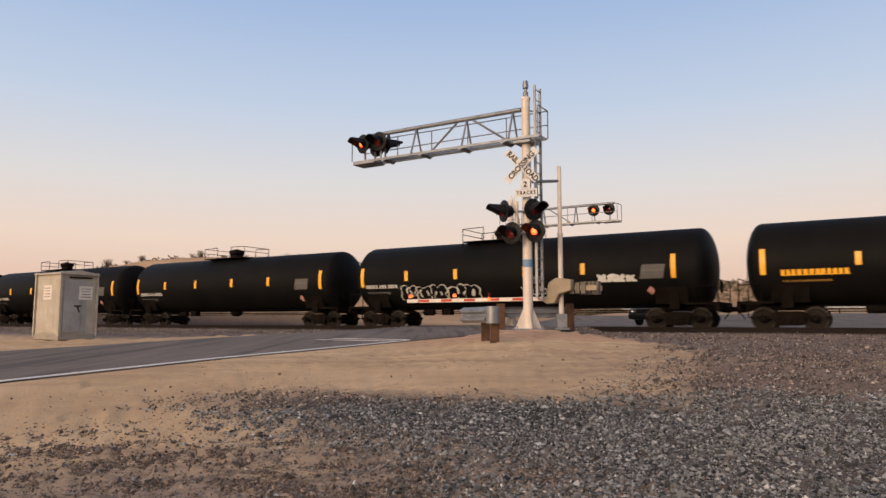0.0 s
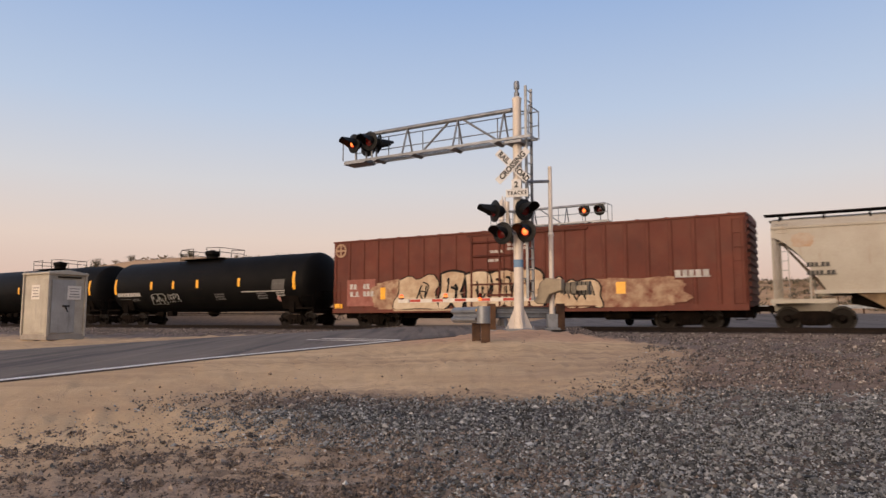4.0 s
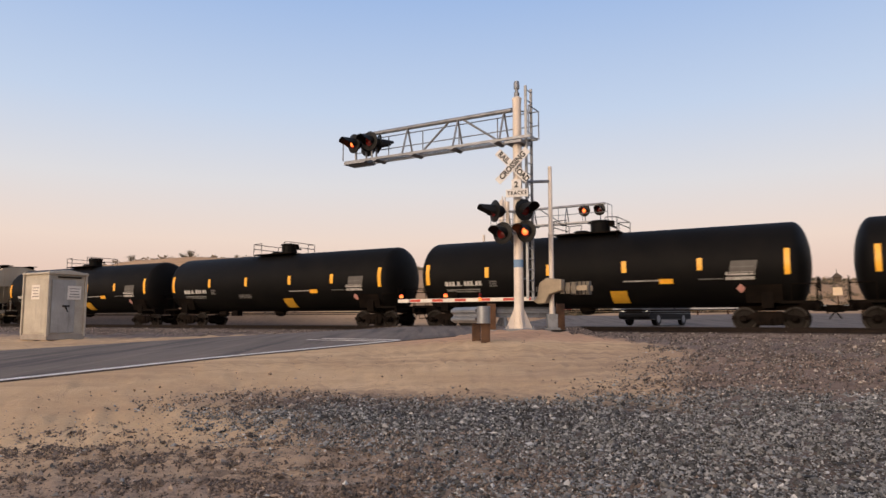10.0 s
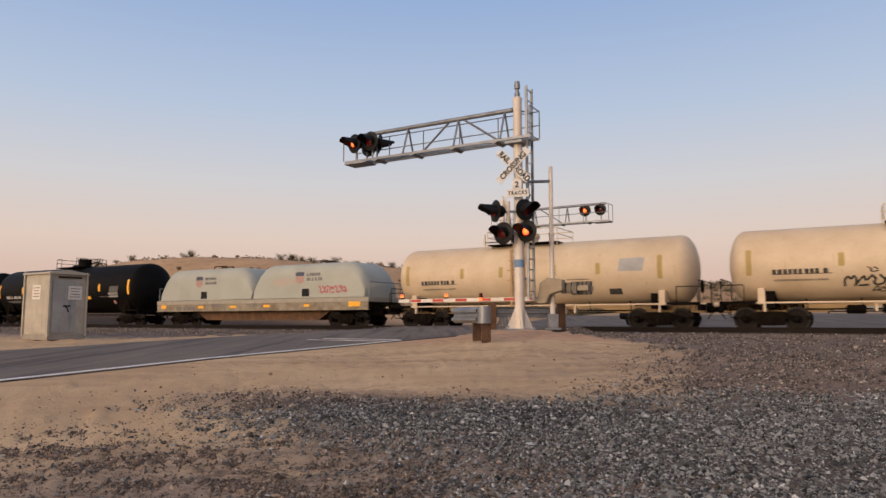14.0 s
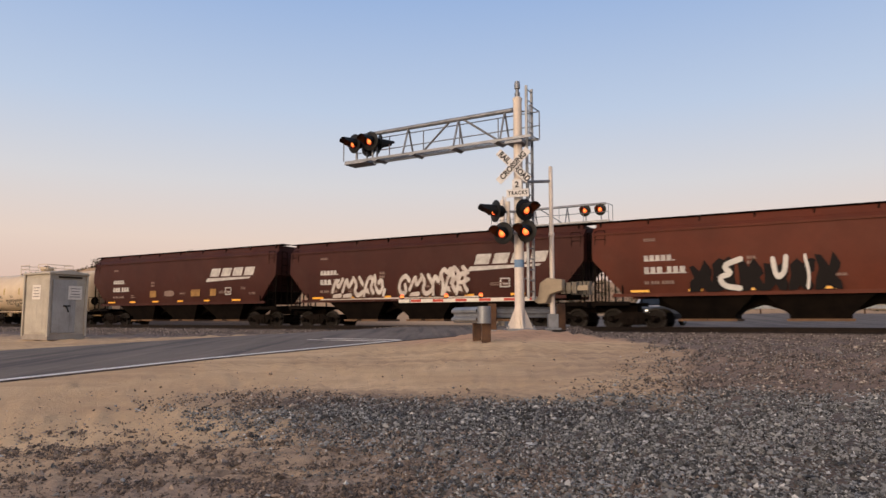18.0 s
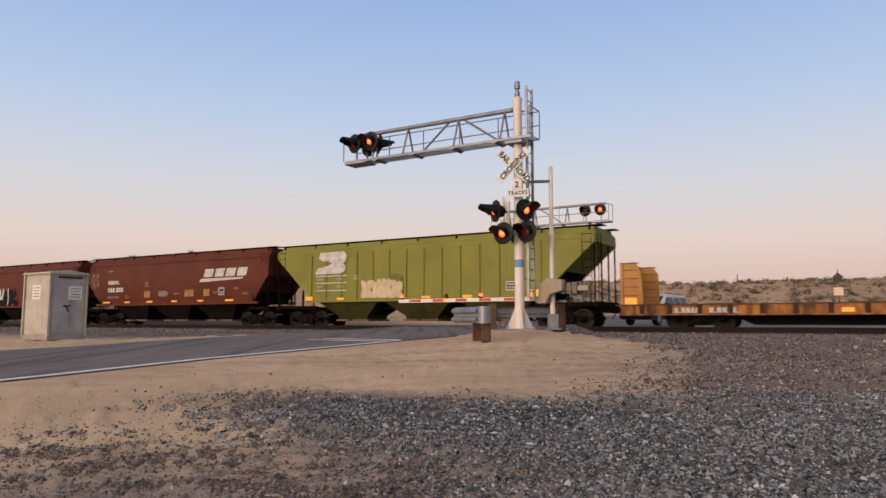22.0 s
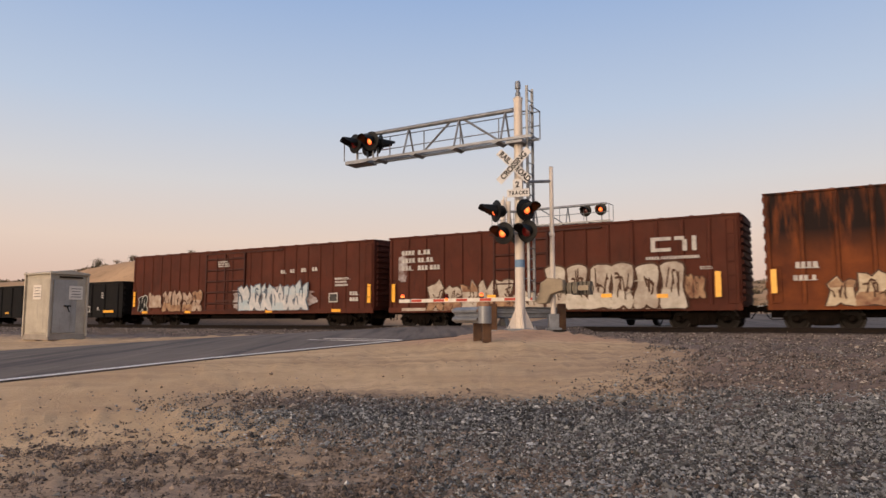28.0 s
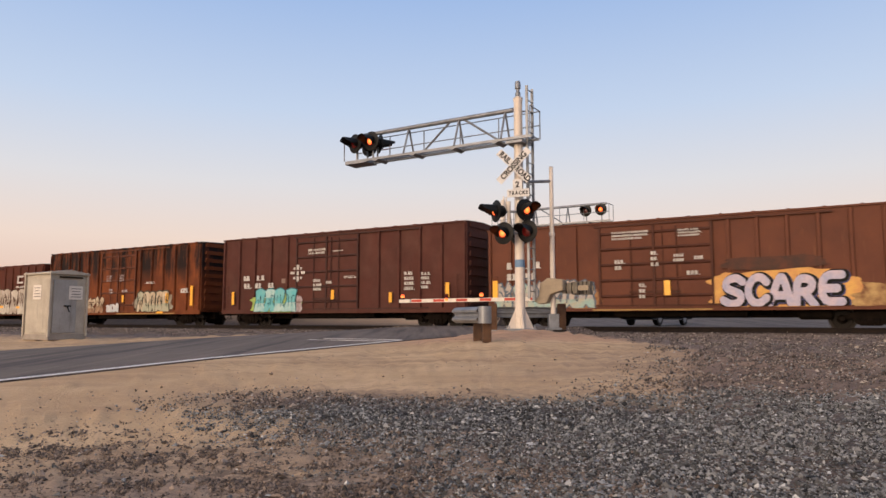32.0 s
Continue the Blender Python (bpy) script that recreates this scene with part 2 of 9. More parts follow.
M = dict(
    black_tank=surface("black_tank_paint", (0.004, 0.004, 0.0042), (0.0066, 0.0062, 0.0060), 0.55, spec=0.07, scale=0.6, grain=14, bump=0.04, dust=0.006),
    black_car=surface("black_car_paint", (0.008, 0.008, 0.009), (0.014, 0.013, 0.012), 0.7, spec=0.12, scale=0.8, streak=(0.035, 0.028, 0.024), streak_at=(0.62, 0.85)),
    cream=surface("cream_tank_paint", (0.65, 0.53, 0.375), (0.55, 0.425, 0.285), 0.5, scale=0.7, streak=(0.36, 0.22, 0.11), streak_at=(0.62, 0.85)),
    buff=surface("buff_hopper_paint", (0.47, 0.40, 0.30), (0.40, 0.32, 0.23), 0.65, scale=0.5, streak=(0.30, 0.19, 0.11), streak_at=(0.58, 0.85)),
    grey_hopper=surface("pale_grey_hopper_paint", (0.44, 0.41, 0.35), (0.36, 0.32, 0.26), 0.65, scale=0.6, streak=(0.27, 0.19, 0.12), streak_at=(0.6, 0.85)),
    maroon=surface("dark_maroon_paint", (0.055, 0.0165, 0.012), (0.040, 0.012, 0.0095), 0.6, spec=0.15, scale=0.5, dust=0.025),
    redbrown=surface("red_brown_hopper_paint", (0.108, 0.028, 0.015), (0.078, 0.021, 0.012), 0.6, spec=0.15, scale=0.5, dust=0.02),
    box_red=surface("oxide_red_boxcar_paint", (0.138, 0.031, 0.016), (0.092, 0.021, 0.012), 0.65, scale=0.7, streak=(0.10, 0.03, 0.02), streak_at=(0.6, 0.85), dust=0.06),
    box_brown=surface("brown_boxcar_paint", (0.095, 0.025, 0.014), (0.060, 0.0165, 0.010), 0.7, spec=0.18, scale=0.6, streak=(0.035, 0.012, 0.009), streak_at=(0.56, 0.8), dust=0.02),
    box_rust=surface("rusted_orange_boxcar_paint", (0.185, 0.053, 0.016), (0.095, 0.027, 0.012), 0.8, spec=0.2, scale=0.9, streak_scale=0.55, streak=(0.014, 0.008, 0.007), streak_at=(0.44, 0.535), hang=(2.5, 3.75)),
    box_plum=surface("plum_brown_boxcar_paint", (0.088, 0.029, 0.021), (0.064, 0.022, 0.017), 0.7, spec=0.18, scale=0.5, streak=(0.045, 0.017, 0.013), streak_at=(0.60, 0.85), dust=0.05),
    # plum door bars: body paint darkened to draw the shading of their relief
    box_plum_bar=surface("plum_brown_door_bar", (0.055, 0.020, 0.015), (0.036, 0.013, 0.010), 0.75, scale=2),
    box_tan=surface("orange_brown_boxcar_paint", (0.128, 0.039, 0.017), (0.090, 0.027, 0.013), 0.7, scale=0.7, streak=(0.18, 0.07, 0.03), streak_at=(0.6, 0.85)),
    green=surface("yellow_green_hopper_paint", (0.205, 0.20, 0.026), (0.155, 0.15, 0.022), 0.6, scale=0.6, streak=(0.10, 0.085, 0.02), streak_at=(0.62, 0.85)),
    yellow=surface("yellow_flatcar_paint", (0.40, 0.165, 0.030), (0.22, 0.075, 0.020), 0.75, scale=1.6, streak_scale=1.0, streak=(0.06, 0.025, 0.013), streak_at=(0.44, 0.62)),
    # olive bay colour holds both dirt and the shade under the car
    olive_bay=surface("soiled_shaded_olive_bay", (0.045, 0.042, 0.010), (0.025, 0.022, 0.008), 0.85, spec=0.15, scale=1.5),
    hood=surface("pale_grey_green_hood_paint", (0.395, 0.41, 0.36), (0.335, 0.345, 0.30), 0.45, scale=0.6, streak=(0.28, 0.24, 0.17), streak_at=(0.65, 0.9)),
    # underframe and truck colours are tuned near black, darker than real steel
    frame=surface("near_black_underframe", (0.005, 0.004, 0.0035), (0.011, 0.008, 0.006), 0.9, spec=0.04, scale=2.0),
    truck=surface("near_black_cast_steel", (0.006, 0.0048, 0.004), (0.014, 0.010, 0.008), 0.9, spec=0.04, scale=3.0),
    tread=wheel_steel(),
    reflect=surface("amber_reflective_tape", (0.95, 0.48, 0.04), (0.85, 0.40, 0.03), 0.35, scale=9, bump=0.03),
    stencil=surface("white_stencil_paint", (0.58, 0.56, 0.52), (0.36, 0.34, 0.32), 0.7, scale=4),
    stencil_dark=surface("black_stencil_paint", (0.035, 0.035, 0.035), (0.07, 0.065, 0.06), 0.7, scale=4),
    galv=surface("galvanised_steel", (0.27, 0.285, 0.31), (0.17, 0.18, 0.195), 0.42, 0.45, scale=3, grain=40, bump=0.05),
    pole=surface("silver_painted_pole", (0.70, 0.63, 0.555), (0.57, 0.51, 0.45), 0.5, 0.1, scale=2, grain=30, bump=0.05),
    lampblack=surface("matt_black_signal_paint", (0.005, 0.005, 0.005), (0.009, 0.0085, 0.0085), 0.5, spec=0.22, scale=6),
    lens=surface("dark_red_lens", (0.10, 0.006, 0.005), (0.07, 0.004, 0.004), 0.2, scale=9, bump=0.02),
    lit=lit_lens(),
    gate_white=surface("white_gate_sheeting", (0.72, 0.68, 0.62), (0.60, 0.56, 0.50), 0.5, scale=5),
    gate_red=surface("red_gate_sheeting", (0.50, 0.055, 0.03), (0.40, 0.045, 0.03), 0.45, scale=5),
    sign=surface("weathered_sign_sheeting", (0.66, 0.655, 0.645), (0.54, 0.535, 0.525), 0.55, scale=5),
    ink=surface("black_sign_ink", (0.015, 0.015, 0.015), (0.03, 0.03, 0.03), 0.6, scale=9),
    cabinet=surface("pale_aluminium_cabinet", (0.47, 0.43, 0.355), (0.36, 0.325, 0.27), 0.6, 0.05, scale=2.2, streak=(0.26, 0.25, 0.23), streak_at=(0.58, 0.8)),
    wood=surface("creosoted_timber", (0.06, 0.033, 0.02), (0.12, 0.062, 0.034), 0.85, scale=4, grain=22, bump=0.4),
    concrete=surface("grey_concrete", (0.33, 0.30, 0.26), (0.25, 0.22, 0.19), 0.9, scale=3, grain=50, bump=0.3),
    rail=surface("rusty_rail_steel", (0.010, 0.007, 0.006), (0.018, 0.012, 0.009), 0.75, 0.0, spec=0.15, scale=4),
    tie=surface("weathered_tie_timber", (0.06, 0.045, 0.034), (0.10, 0.075, 0.055), 0.9, scale=3, grain=18, bump=0.5),
    bay_rust=surface("rusty_hopper_outlet", (0.17, 0.10, 0.055), (0.09, 0.052, 0.03), 0.85, scale=2.5),
    bay_tan=surface("tan_stained_outlet", (0.34, 0.25, 0.15), (0.17, 0.115, 0.07), 0.85, scale=1.8),
    # slope sheet brown is darkened to paint the shade of the end cavity
    slope=surface("shaded_slope_sheet", (0.085, 0.060, 0.040), (0.045, 0.032, 0.022), 0.85, scale=1.2),
    pocket_brown=surface("dark_brown_stake_pocket", (0.060, 0.020, 0.012), (0.035, 0.013, 0.009), 0.8, scale=2),
    # door bars: each body paint darkened, the relief's shading put into the colour
    box_red_bar=surface("oxide_red_door_bar", (0.105, 0.024, 0.013), (0.066, 0.017, 0.010), 0.75, scale=2),
    box_brown_bar=surface("brown_door_bar", (0.065, 0.019, 0.012), (0.038, 0.012, 0.009), 0.75, scale=2),
    box_rust_bar=surface("shaded_rust_door_bar", (0.13, 0.040, 0.016), (0.065, 0.022, 0.012), 0.8, scale=2),
    box_tan_bar=surface("orange_brown_door_bar", (0.085, 0.027, 0.014), (0.05, 0.017, 0.010), 0.75, scale=2),
    bulkhead=surface("ochre_bulkhead_paint", (0.46, 0.24, 0.065), (0.34, 0.15, 0.04), 0.75, scale=1.2, streak_scale=1.2, streak=(0.20, 0.085, 0.03), streak_at=(0.60, 0.8)),
    mech=surface("tan_gate_housing", (0.34, 0.28, 0.20), (0.26, 0.21, 0.15), 0.6, scale=4),
    mech_grey=surface("grimy_iron_weight", (0.17, 0.15, 0.12), (0.11, 0.095, 0.075), 0.7, scale=5),
    line=surface("worn_white_road_paint", (0.80, 0.77, 0.73), (0.60, 0.57, 0.53), 0.8, scale=6, grain=60),
)


def paint(name, c):
    if name not in M:
        M[name] = surface(name, c, tuple(0.82 * v for v in c), 0.6, spec=0.3 if max(c) > 0.1 else 0.08, scale=2.5, bump=0.05)
    return M[name]


def mist(name, c, base):
    """Sprayed colour that lets the car's paint through in patches."""
    if name not in M:
        M[name] = surface(name, c, base, 0.7, scale=2.4, grain=14, bump=0.05)
    return M[name]


# ---- the plan: the track runs left and away, the road crosses it square ----
TH = radians(59.29)
AL = Vector((-math.sin(TH), math.cos(TH), 0))        # along the track, the way the train goes
NO = Vector((math.cos(TH), math.sin(TH), 0))         # square to it, away from the camera
RD = Vector((0.515, 0.857, 0))                       # along the road, away from the camera
RW = Vector((-0.857, 0.515, 0))                      # across the road, to its far side
SIDE_Q, TRACK_Q, NEAR_Q = 28.75, 30.3, 25.3          # distances from the camera: the cars' near side, the two tracks' centres
TRAIN_Z, NEAR_Z = 0.67, 0.83                         # heights of the two rail tops
HEADING = 90 + math.degrees(TH)


def on_track(s, q, z):
    """The place s metres along the track's line and q metres out from the camera."""
    p = Vector((56.3, 0, 0)) + AL * s
    return p + NO * (q - p.dot(NO)) + Vector((0, 0, z))


PROFILE_Q = (-400, -30, 0, 4.8, 8.1, 12.3, 14.5, 20, 24, 26.5, 29, 32, 36, 45, 60, 4000)
ROAD_H = (-1.0, -0.6, 0.08, 0.29, 0.42, 0.54, 0.605, 0.72, 0.83, 0.83, 0.70, 0.68, 0.70, 0.74, 0.8, 0.8)
LAND_H = (-1.0, -0.6, 0.05, 0.25, 0.38, 0.51, 0.57, 0.58, 0.45, 0.42, 0.42, 0.42, 0.60, 0.70, 0.8, 0.8)


def smooth(a, b, x):
    t = np.clip((x - a) / (b - a), 0, 1)
    return t * t * (3 - 2 * t)


ROAD_EDGE = Vector((-5.7, 9.0, 0))


def across(x, y):
    """Metres over from the road's near edge line, across the road."""
    return (x - ROAD_EDGE.x) * RW.x + (y - ROAD_EDGE.y) * RW.y


# bearings in degrees: how high the far crest stands, and how far off it is
CREST_A = (-60, -40, -30, -27, -24, -20, -14, -9, -4, 0, 5, 9, 13, 18, 25, 34, 50, 80)
CREST_E = (2.0, 2.4, 2.9, 3.9, 4.6, 5.05, 5.05, 4.7, 4.45, 4.15, 3.6, 3.0, 2.75, 2.62, 2.6, 2.6, 2.5, 2.4)
RISE_A = (-60, -40, -30, -24, -14, -4, 6, 12, 40)
RISE_R = (230, 180, 125, 106, 92, 88, 98, 135, 175)


def land(x, y):
    """The ground's height."""
    x, y = np.asarray(x, float), np.asarray(y, float)
    q = x * NO.x + y * NO.y
    z = np.interp(q, PROFILE_Q, LAND_H)
    w = across(x, y)
    bed = smooth(-1.9, -0.5, w) * (1 - smooth(6.6, 8.0, w))
    z = z + bed * (np.interp(q, PROFILE_Q, ROAD_H) - 0.02 - z)
    # the mound round the signal mast
    z = z + 0.24 * np.exp(-(((x - 1.7) / 2.6) ** 2 + ((y - 17.2) / 3.0) ** 2)) * (1 - bed)
    z = z + 0.12 * np.exp(-(((x - 1.0) / 1.6) ** 2 + ((y - 13.0) / 1.6) ** 2)) * (1 - bed)
    # beyond the tracks: a sandy hill and the long rise of the desert
    r, a = np.hypot(x, y), np.degrees(np.arctan2(x, y))
    crest = np.interp(a, CREST_A, CREST_E)
    far_r = np.interp(a, RISE_A, RISE_R)
    hill = far_r * np.tan(np.radians(crest)) * smooth(0.64, 1.0, r / far_r)
    roll = 0.5 * np.sin(x * 0.11 + 1.3) * np.sin(y * 0.07) + 0.3 * np.sin(x * 0.23) * np.sin(y * 0.19 + 2)
    out = np.clip(r - far_r, 0, None)
    hill = hill + roll * smooth(50, 95, q) * np.clip(far_r / 100, 0, 1.4) + out * np.tan(np.radians(crest)) * 0.55 * np.exp(-out / 400)
    z = z + hill * smooth(37, 46, q)
    # the paved ground beyond the crossing climbs a little
    z = z + 0.75 * smooth(44, 64, q) * smooth(4, 10, a)
    return z


def ground_material():
    """Tan sand, a grey gravel apron, ballast round the tracks, dry scrubland beyond."""
    k = Nodes("desert_ground")
    p = k.pos()
    sep = k.n.new("ShaderNodeSeparateXYZ")
    k.l.new(p, sep.inputs[0])
    x, y = sep.outputs["X"], sep.outputs["Y"]
    big, mid, fine = k.noise(p, 0.35, 5), k.noise(p, 1.6, 6, 0.65), k.noise(p, 26, 5, 0.7)
    sand = k.mix(k.ramp(mid, 0.35, 0.7), (0.62, 0.43, 0.25), (0.70, 0.505, 0.31))
    sand = k.mix(k.ramp(big, 0.42, 0.62), sand, (0.55, 0.375, 0.22))
    sand = k.mix(0.5, sand, k.ramp(fine, 0.25, 0.8, (0.6, 0.58, 0.56), (1.2, 1.2, 1.2)), "MULTIPLY")
    tracks = k.noise(p, 0.9, 5, 0.6, (0.35, 1.6, 1))
    sand = k.mix(k.calc("MULTIPLY", k.ramp(tracks, 0.55, 0.72), 0.7), sand, (0.40, 0.27, 0.165))
    # reddish earth heaped round the mast, and ruts worn across the sand
    heap = k.n.new("ShaderNodeVectorMath")
    heap.operation = "DISTANCE"
    heap.inputs[1].default_value = (1.9, 17.2, 0.8)
    k.l.new(p, heap.inputs[0])
    red = k.ramp(k.calc("MULTIPLY", k.calc("ADD", heap.outputs["Value"], k.calc("MULTIPLY", mid, 2.0)), 0.1), 0.36, 0.5, (1, 1, 1), (0, 0, 0))
    sand = k.mix(k.calc("MULTIPLY", red, 0.8), sand, (0.56, 0.335, 0.21))
    rut = k.noise(p, 1.0, 6, 0.7, (0.30, 2.6, 1))
    ruts = k.calc("MULTIPLY", k.ramp(rut, 0.47, 0.60), k.ramp(fine, 0.28, 0.55))
    belt = k.n.new("ShaderNodeMapRange")
    belt.inputs["From Min"].default_value, belt.inputs["From Max"].default_value = 8.5, 11.0
    k.l.new(y, belt.inputs["Value"])
    sand = k.mix(k.calc("MULTIPLY", k.calc("MULTIPLY", ruts, belt.outputs[0]), 0.5), sand, (0.20, 0.135, 0.09))
    # gravel: stones of two sizes
    vor = k.n.new("ShaderNodeTexVoronoi")
    vor.inputs["Scale"].default_value = 34
    k.l.new(p, vor.inputs["Vector"])
    grey = k.mix(k.ramp(vor.outputs["Color"], 0.1, 0.9), (0.024, 0.025, 0.0255), (0.215, 0.22, 0.222))
    # cell edges go near black: shade between the stones, painted in
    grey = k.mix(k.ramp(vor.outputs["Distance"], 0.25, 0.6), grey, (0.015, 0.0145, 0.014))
    warm = k.mix(k.ramp(mid, 0.4, 0.65), grey, (0.20, 0.15, 0.118))
    gravel = k.mix(k.ramp(big, 0.4, 0.62), grey, warm)
    # where the gravel lies: an apron before the camera that reaches further on the right
    wob = k.calc("MULTIPLY", k.calc("SUBTRACT", mid, 0.5), 2.6)
    reach = k.calc("MINIMUM", 7.6, k.calc("SUBTRACT", 7.2, k.calc("MULTIPLY", x, 0.41)))
    reach = k.calc("MAXIMUM", reach, k.calc("ADD", 6.4, k.calc("MULTIPLY", k.calc("SUBTRACT", x, 2.1), 2.7)))
    speck = k.calc("MULTIPLY", k.calc("SUBTRACT", k.noise(p, 6.0, 6, 0.75), 0.5), 3.0)
    front = k.calc("SUBTRACT", reach, k.calc("ADD", y, k.calc("ADD", k.calc("MULTIPLY", wob, 0.7), speck)))
    left = k.calc("SUBTRACT", k.calc("ADD", k.calc("ADD", x, 2.2), k.calc("MULTIPLY", wob, 1.0)), k.calc("MULTIPLY", k.calc("SUBTRACT", 6.9, y), 0.8))
    m_g = k.calc("MULTIPLY", k.ramp(k.calc("ADD", k.calc("MULTIPLY", front, 0.6), 0.5), 0.1, 0.9), k.ramp(k.calc("ADD", k.calc("MULTIPLY", left, 0.6), 0.5), 0.1, 0.9))
    # the far part of the apron is browner, half dirt
    brown = k.n.new("ShaderNodeMapRange")
    brown.inputs["From Min"].default_value, brown.inputs["From Max"].default_value = 6.2, 7.3
    k.l.new(k.calc("ADD", y, wob), brown.inputs["Value"])
    dirt = k.mix(k.ramp(vor.outputs["Color"], 0.1, 0.9), (0.17, 0.115, 0.088), (0.30, 0.215, 0.165))
    gravel = k.mix(k.calc("MULTIPLY", brown.outputs[0], 0.8), gravel, dirt)
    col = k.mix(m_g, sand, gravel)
    # sand trodden to dirt between the mound and the gravel, with streaks of earth
    worn = k.calc("MULTIPLY", k.ramp(k.calc("MULTIPLY", k.calc("ADD", x, k.calc("MULTIPLY", wob, 0.8)), 0.28), 0.0, 0.75), k.ramp(k.calc("MULTIPLY", k.calc("SUBTRACT", 12.6, k.calc("ADD", y, wob)), 0.6), 0.1, 0.9))
    tread = k.ramp(k.noise(p, 2.2, 7, 0.75, (0.45, 1.7, 1)), 0.40, 0.60)
    col = k.mix(k.calc("MULTIPLY", k.calc("MULTIPLY", worn, tread), k.calc("SUBTRACT", 0.85, k.calc("MULTIPLY", m_g, 0.6))), col, (0.255, 0.172, 0.125))
    # dark crumbs of asphalt and stone at the left of the apron
    crumbs = k.ramp(k.noise(p, 3.6, 7, 0.78, (0.7, 1.3, 1)), 0.51, 0.57)
    near = k.ramp(k.calc("MULTIPLY", k.calc("SUBTRACT", 6.2, k.calc("ADD", y, k.calc("MULTIPLY", x, -0.35))), 0.5), 0.1, 0.9)
    near = k.calc("MULTIPLY", near, k.calc("SUBTRACT", 1.0, k.calc("MULTIPLY", m_g, 0.75)))
    soil = k.mix(k.ramp(k.noise(p, 11.0, 5, 0.7), 0.4, 0.62), (0.31, 0.235, 0.185), (0.195, 0.145, 0.115))
    patch = k.ramp(k.noise(p, 1.1, 5, 0.6), 0.22, 0.44)
    col = k.mix(k.calc("MULTIPLY", k.calc("MULTIPLY", near, patch), 0.85), col, soil)
    col = k.mix(k.calc("MULTIPLY", k.calc("MULTIPLY", crumbs, near), 0.7), col, (0.105, 0.080, 0.067))
    # a worn sandy path between the apron and the ballast
    q = k.calc("ADD", k.calc("MULTIPLY", x, NO.x), k.calc("MULTIPLY", y, NO.y))
    path = k.calc("SUBTRACT", 1.0, k.calc("MULTIPLY", k.calc("ABSOLUTE", k.calc("SUBTRACT", k.calc("ADD", q, wob), 10.9)), 0.8))
    path = k.calc("MULTIPLY", k.ramp(path, 0.1, 0.8), k.ramp(k.calc("MULTIPLY", k.calc("SUBTRACT", x, 2.6), 0.5), 0.1, 0.9))
    col = k.mix(k.calc("MULTIPLY", k.calc("MULTIPLY", path, k.ramp(k.noise(p, 1.3, 6, 0.7, (0.5, 1.6, 1)), 0.40, 0.62)), 0.7), col, (0.40, 0.275, 0.185))
    # ballast and brown dirt along the tracks
    grit = k.calc("MULTIPLY", k.calc("SUBTRACT", k.noise(p, 4.5, 6, 0.75), 0.5), 5.0)
    q = k.calc("ADD", q, k.calc("ADD", k.calc("MULTIPLY", wob, 0.7), grit))
    bal = k.mix(k.ramp(vor.outputs["Color"], 0.1, 0.9), (0.09, 0.066, 0.055), (0.27, 0.21, 0.175))
    mr = k.n.new("ShaderNodeMapRange")
    mr.inputs["From Min"].default_value, mr.inputs["From Max"].default_value = 19.5, 21.5
    shift = k.n.new("ShaderNodeMapRange")
    shift.inputs["From Min"].default_value, shift.inputs["From Max"].default_value, shift.inputs["To Max"].default_value = 2.0, 4.6, 8.2
    k.l.new(x, shift.inputs["Value"])
    over = k.n.new("ShaderNodeMapRange")
    over.inputs["From Min"].default_value, over.inputs["From Max"].default_value, over.inputs["To Max"].default_value = 7.0, 8.6, 7.5
    w0 = ROAD_EDGE.x * RW.x + ROAD_EDGE.y * RW.y
    k.l.new(k.calc("SUBTRACT", k.calc("ADD", k.calc("MULTIPLY", x, RW.x), k.calc("MULTIPLY", y, RW.y)), w0), over.inputs["Value"])
    k.l.new(k.calc("ADD", k.calc("ADD", q, over.outputs[0]), shift.outputs[0]), mr.inputs["Value"])
    mr2 = k.n.new("ShaderNodeMapRange")
    mr2.inputs["From Min"].default_value, mr2.inputs["From Max"].default_value = 37.5, 34.0
    k.l.new(q, mr2.inputs["Value"])
    col = k.mix(k.calc("MULTIPLY", mr.outputs[0], mr2.outputs[0]), col, bal)
    # darker ground beyond the running line, past the road
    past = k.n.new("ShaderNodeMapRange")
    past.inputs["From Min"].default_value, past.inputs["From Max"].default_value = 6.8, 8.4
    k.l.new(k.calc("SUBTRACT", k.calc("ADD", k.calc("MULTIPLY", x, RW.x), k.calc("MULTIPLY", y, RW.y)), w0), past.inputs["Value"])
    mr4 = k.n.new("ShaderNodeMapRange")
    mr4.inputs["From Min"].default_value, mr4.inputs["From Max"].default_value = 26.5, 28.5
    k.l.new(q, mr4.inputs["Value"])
    dark_ground = k.mix(mid, (0.035, 0.026, 0.021), (0.085, 0.062, 0.048))
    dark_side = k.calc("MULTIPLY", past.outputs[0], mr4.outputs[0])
    col = k.mix(dark_side, col, dark_ground)
    # dry land beyond
    dry = k.mix(k.ramp(k.noise(p, 0.09, 6, 0.6), 0.38, 0.62), (0.50, 0.33, 0.195), (0.37, 0.24, 0.14))
    dry = k.mix(k.ramp(k.noise(p, 0.8, 6, 0.75), 0.54, 0.70), dry, (0.22, 0.155, 0.09))
    mr3 = k.n.new("ShaderNodeMapRange")
    mr3.inputs["From Min"].default_value, mr3.inputs["From Max"].default_value = 37.0, 45.0
    k.l.new(k.calc("SUBTRACT", q, k.calc("MULTIPLY", past.outputs[0], 6.0)), mr3.inputs["Value"])
    col = k.mix(mr3.outputs[0], col, dry)
    k.l.new(col, k.bsdf.inputs["Base Color"])
    k.bsdf.inputs["Roughness"].default_value = 0.95
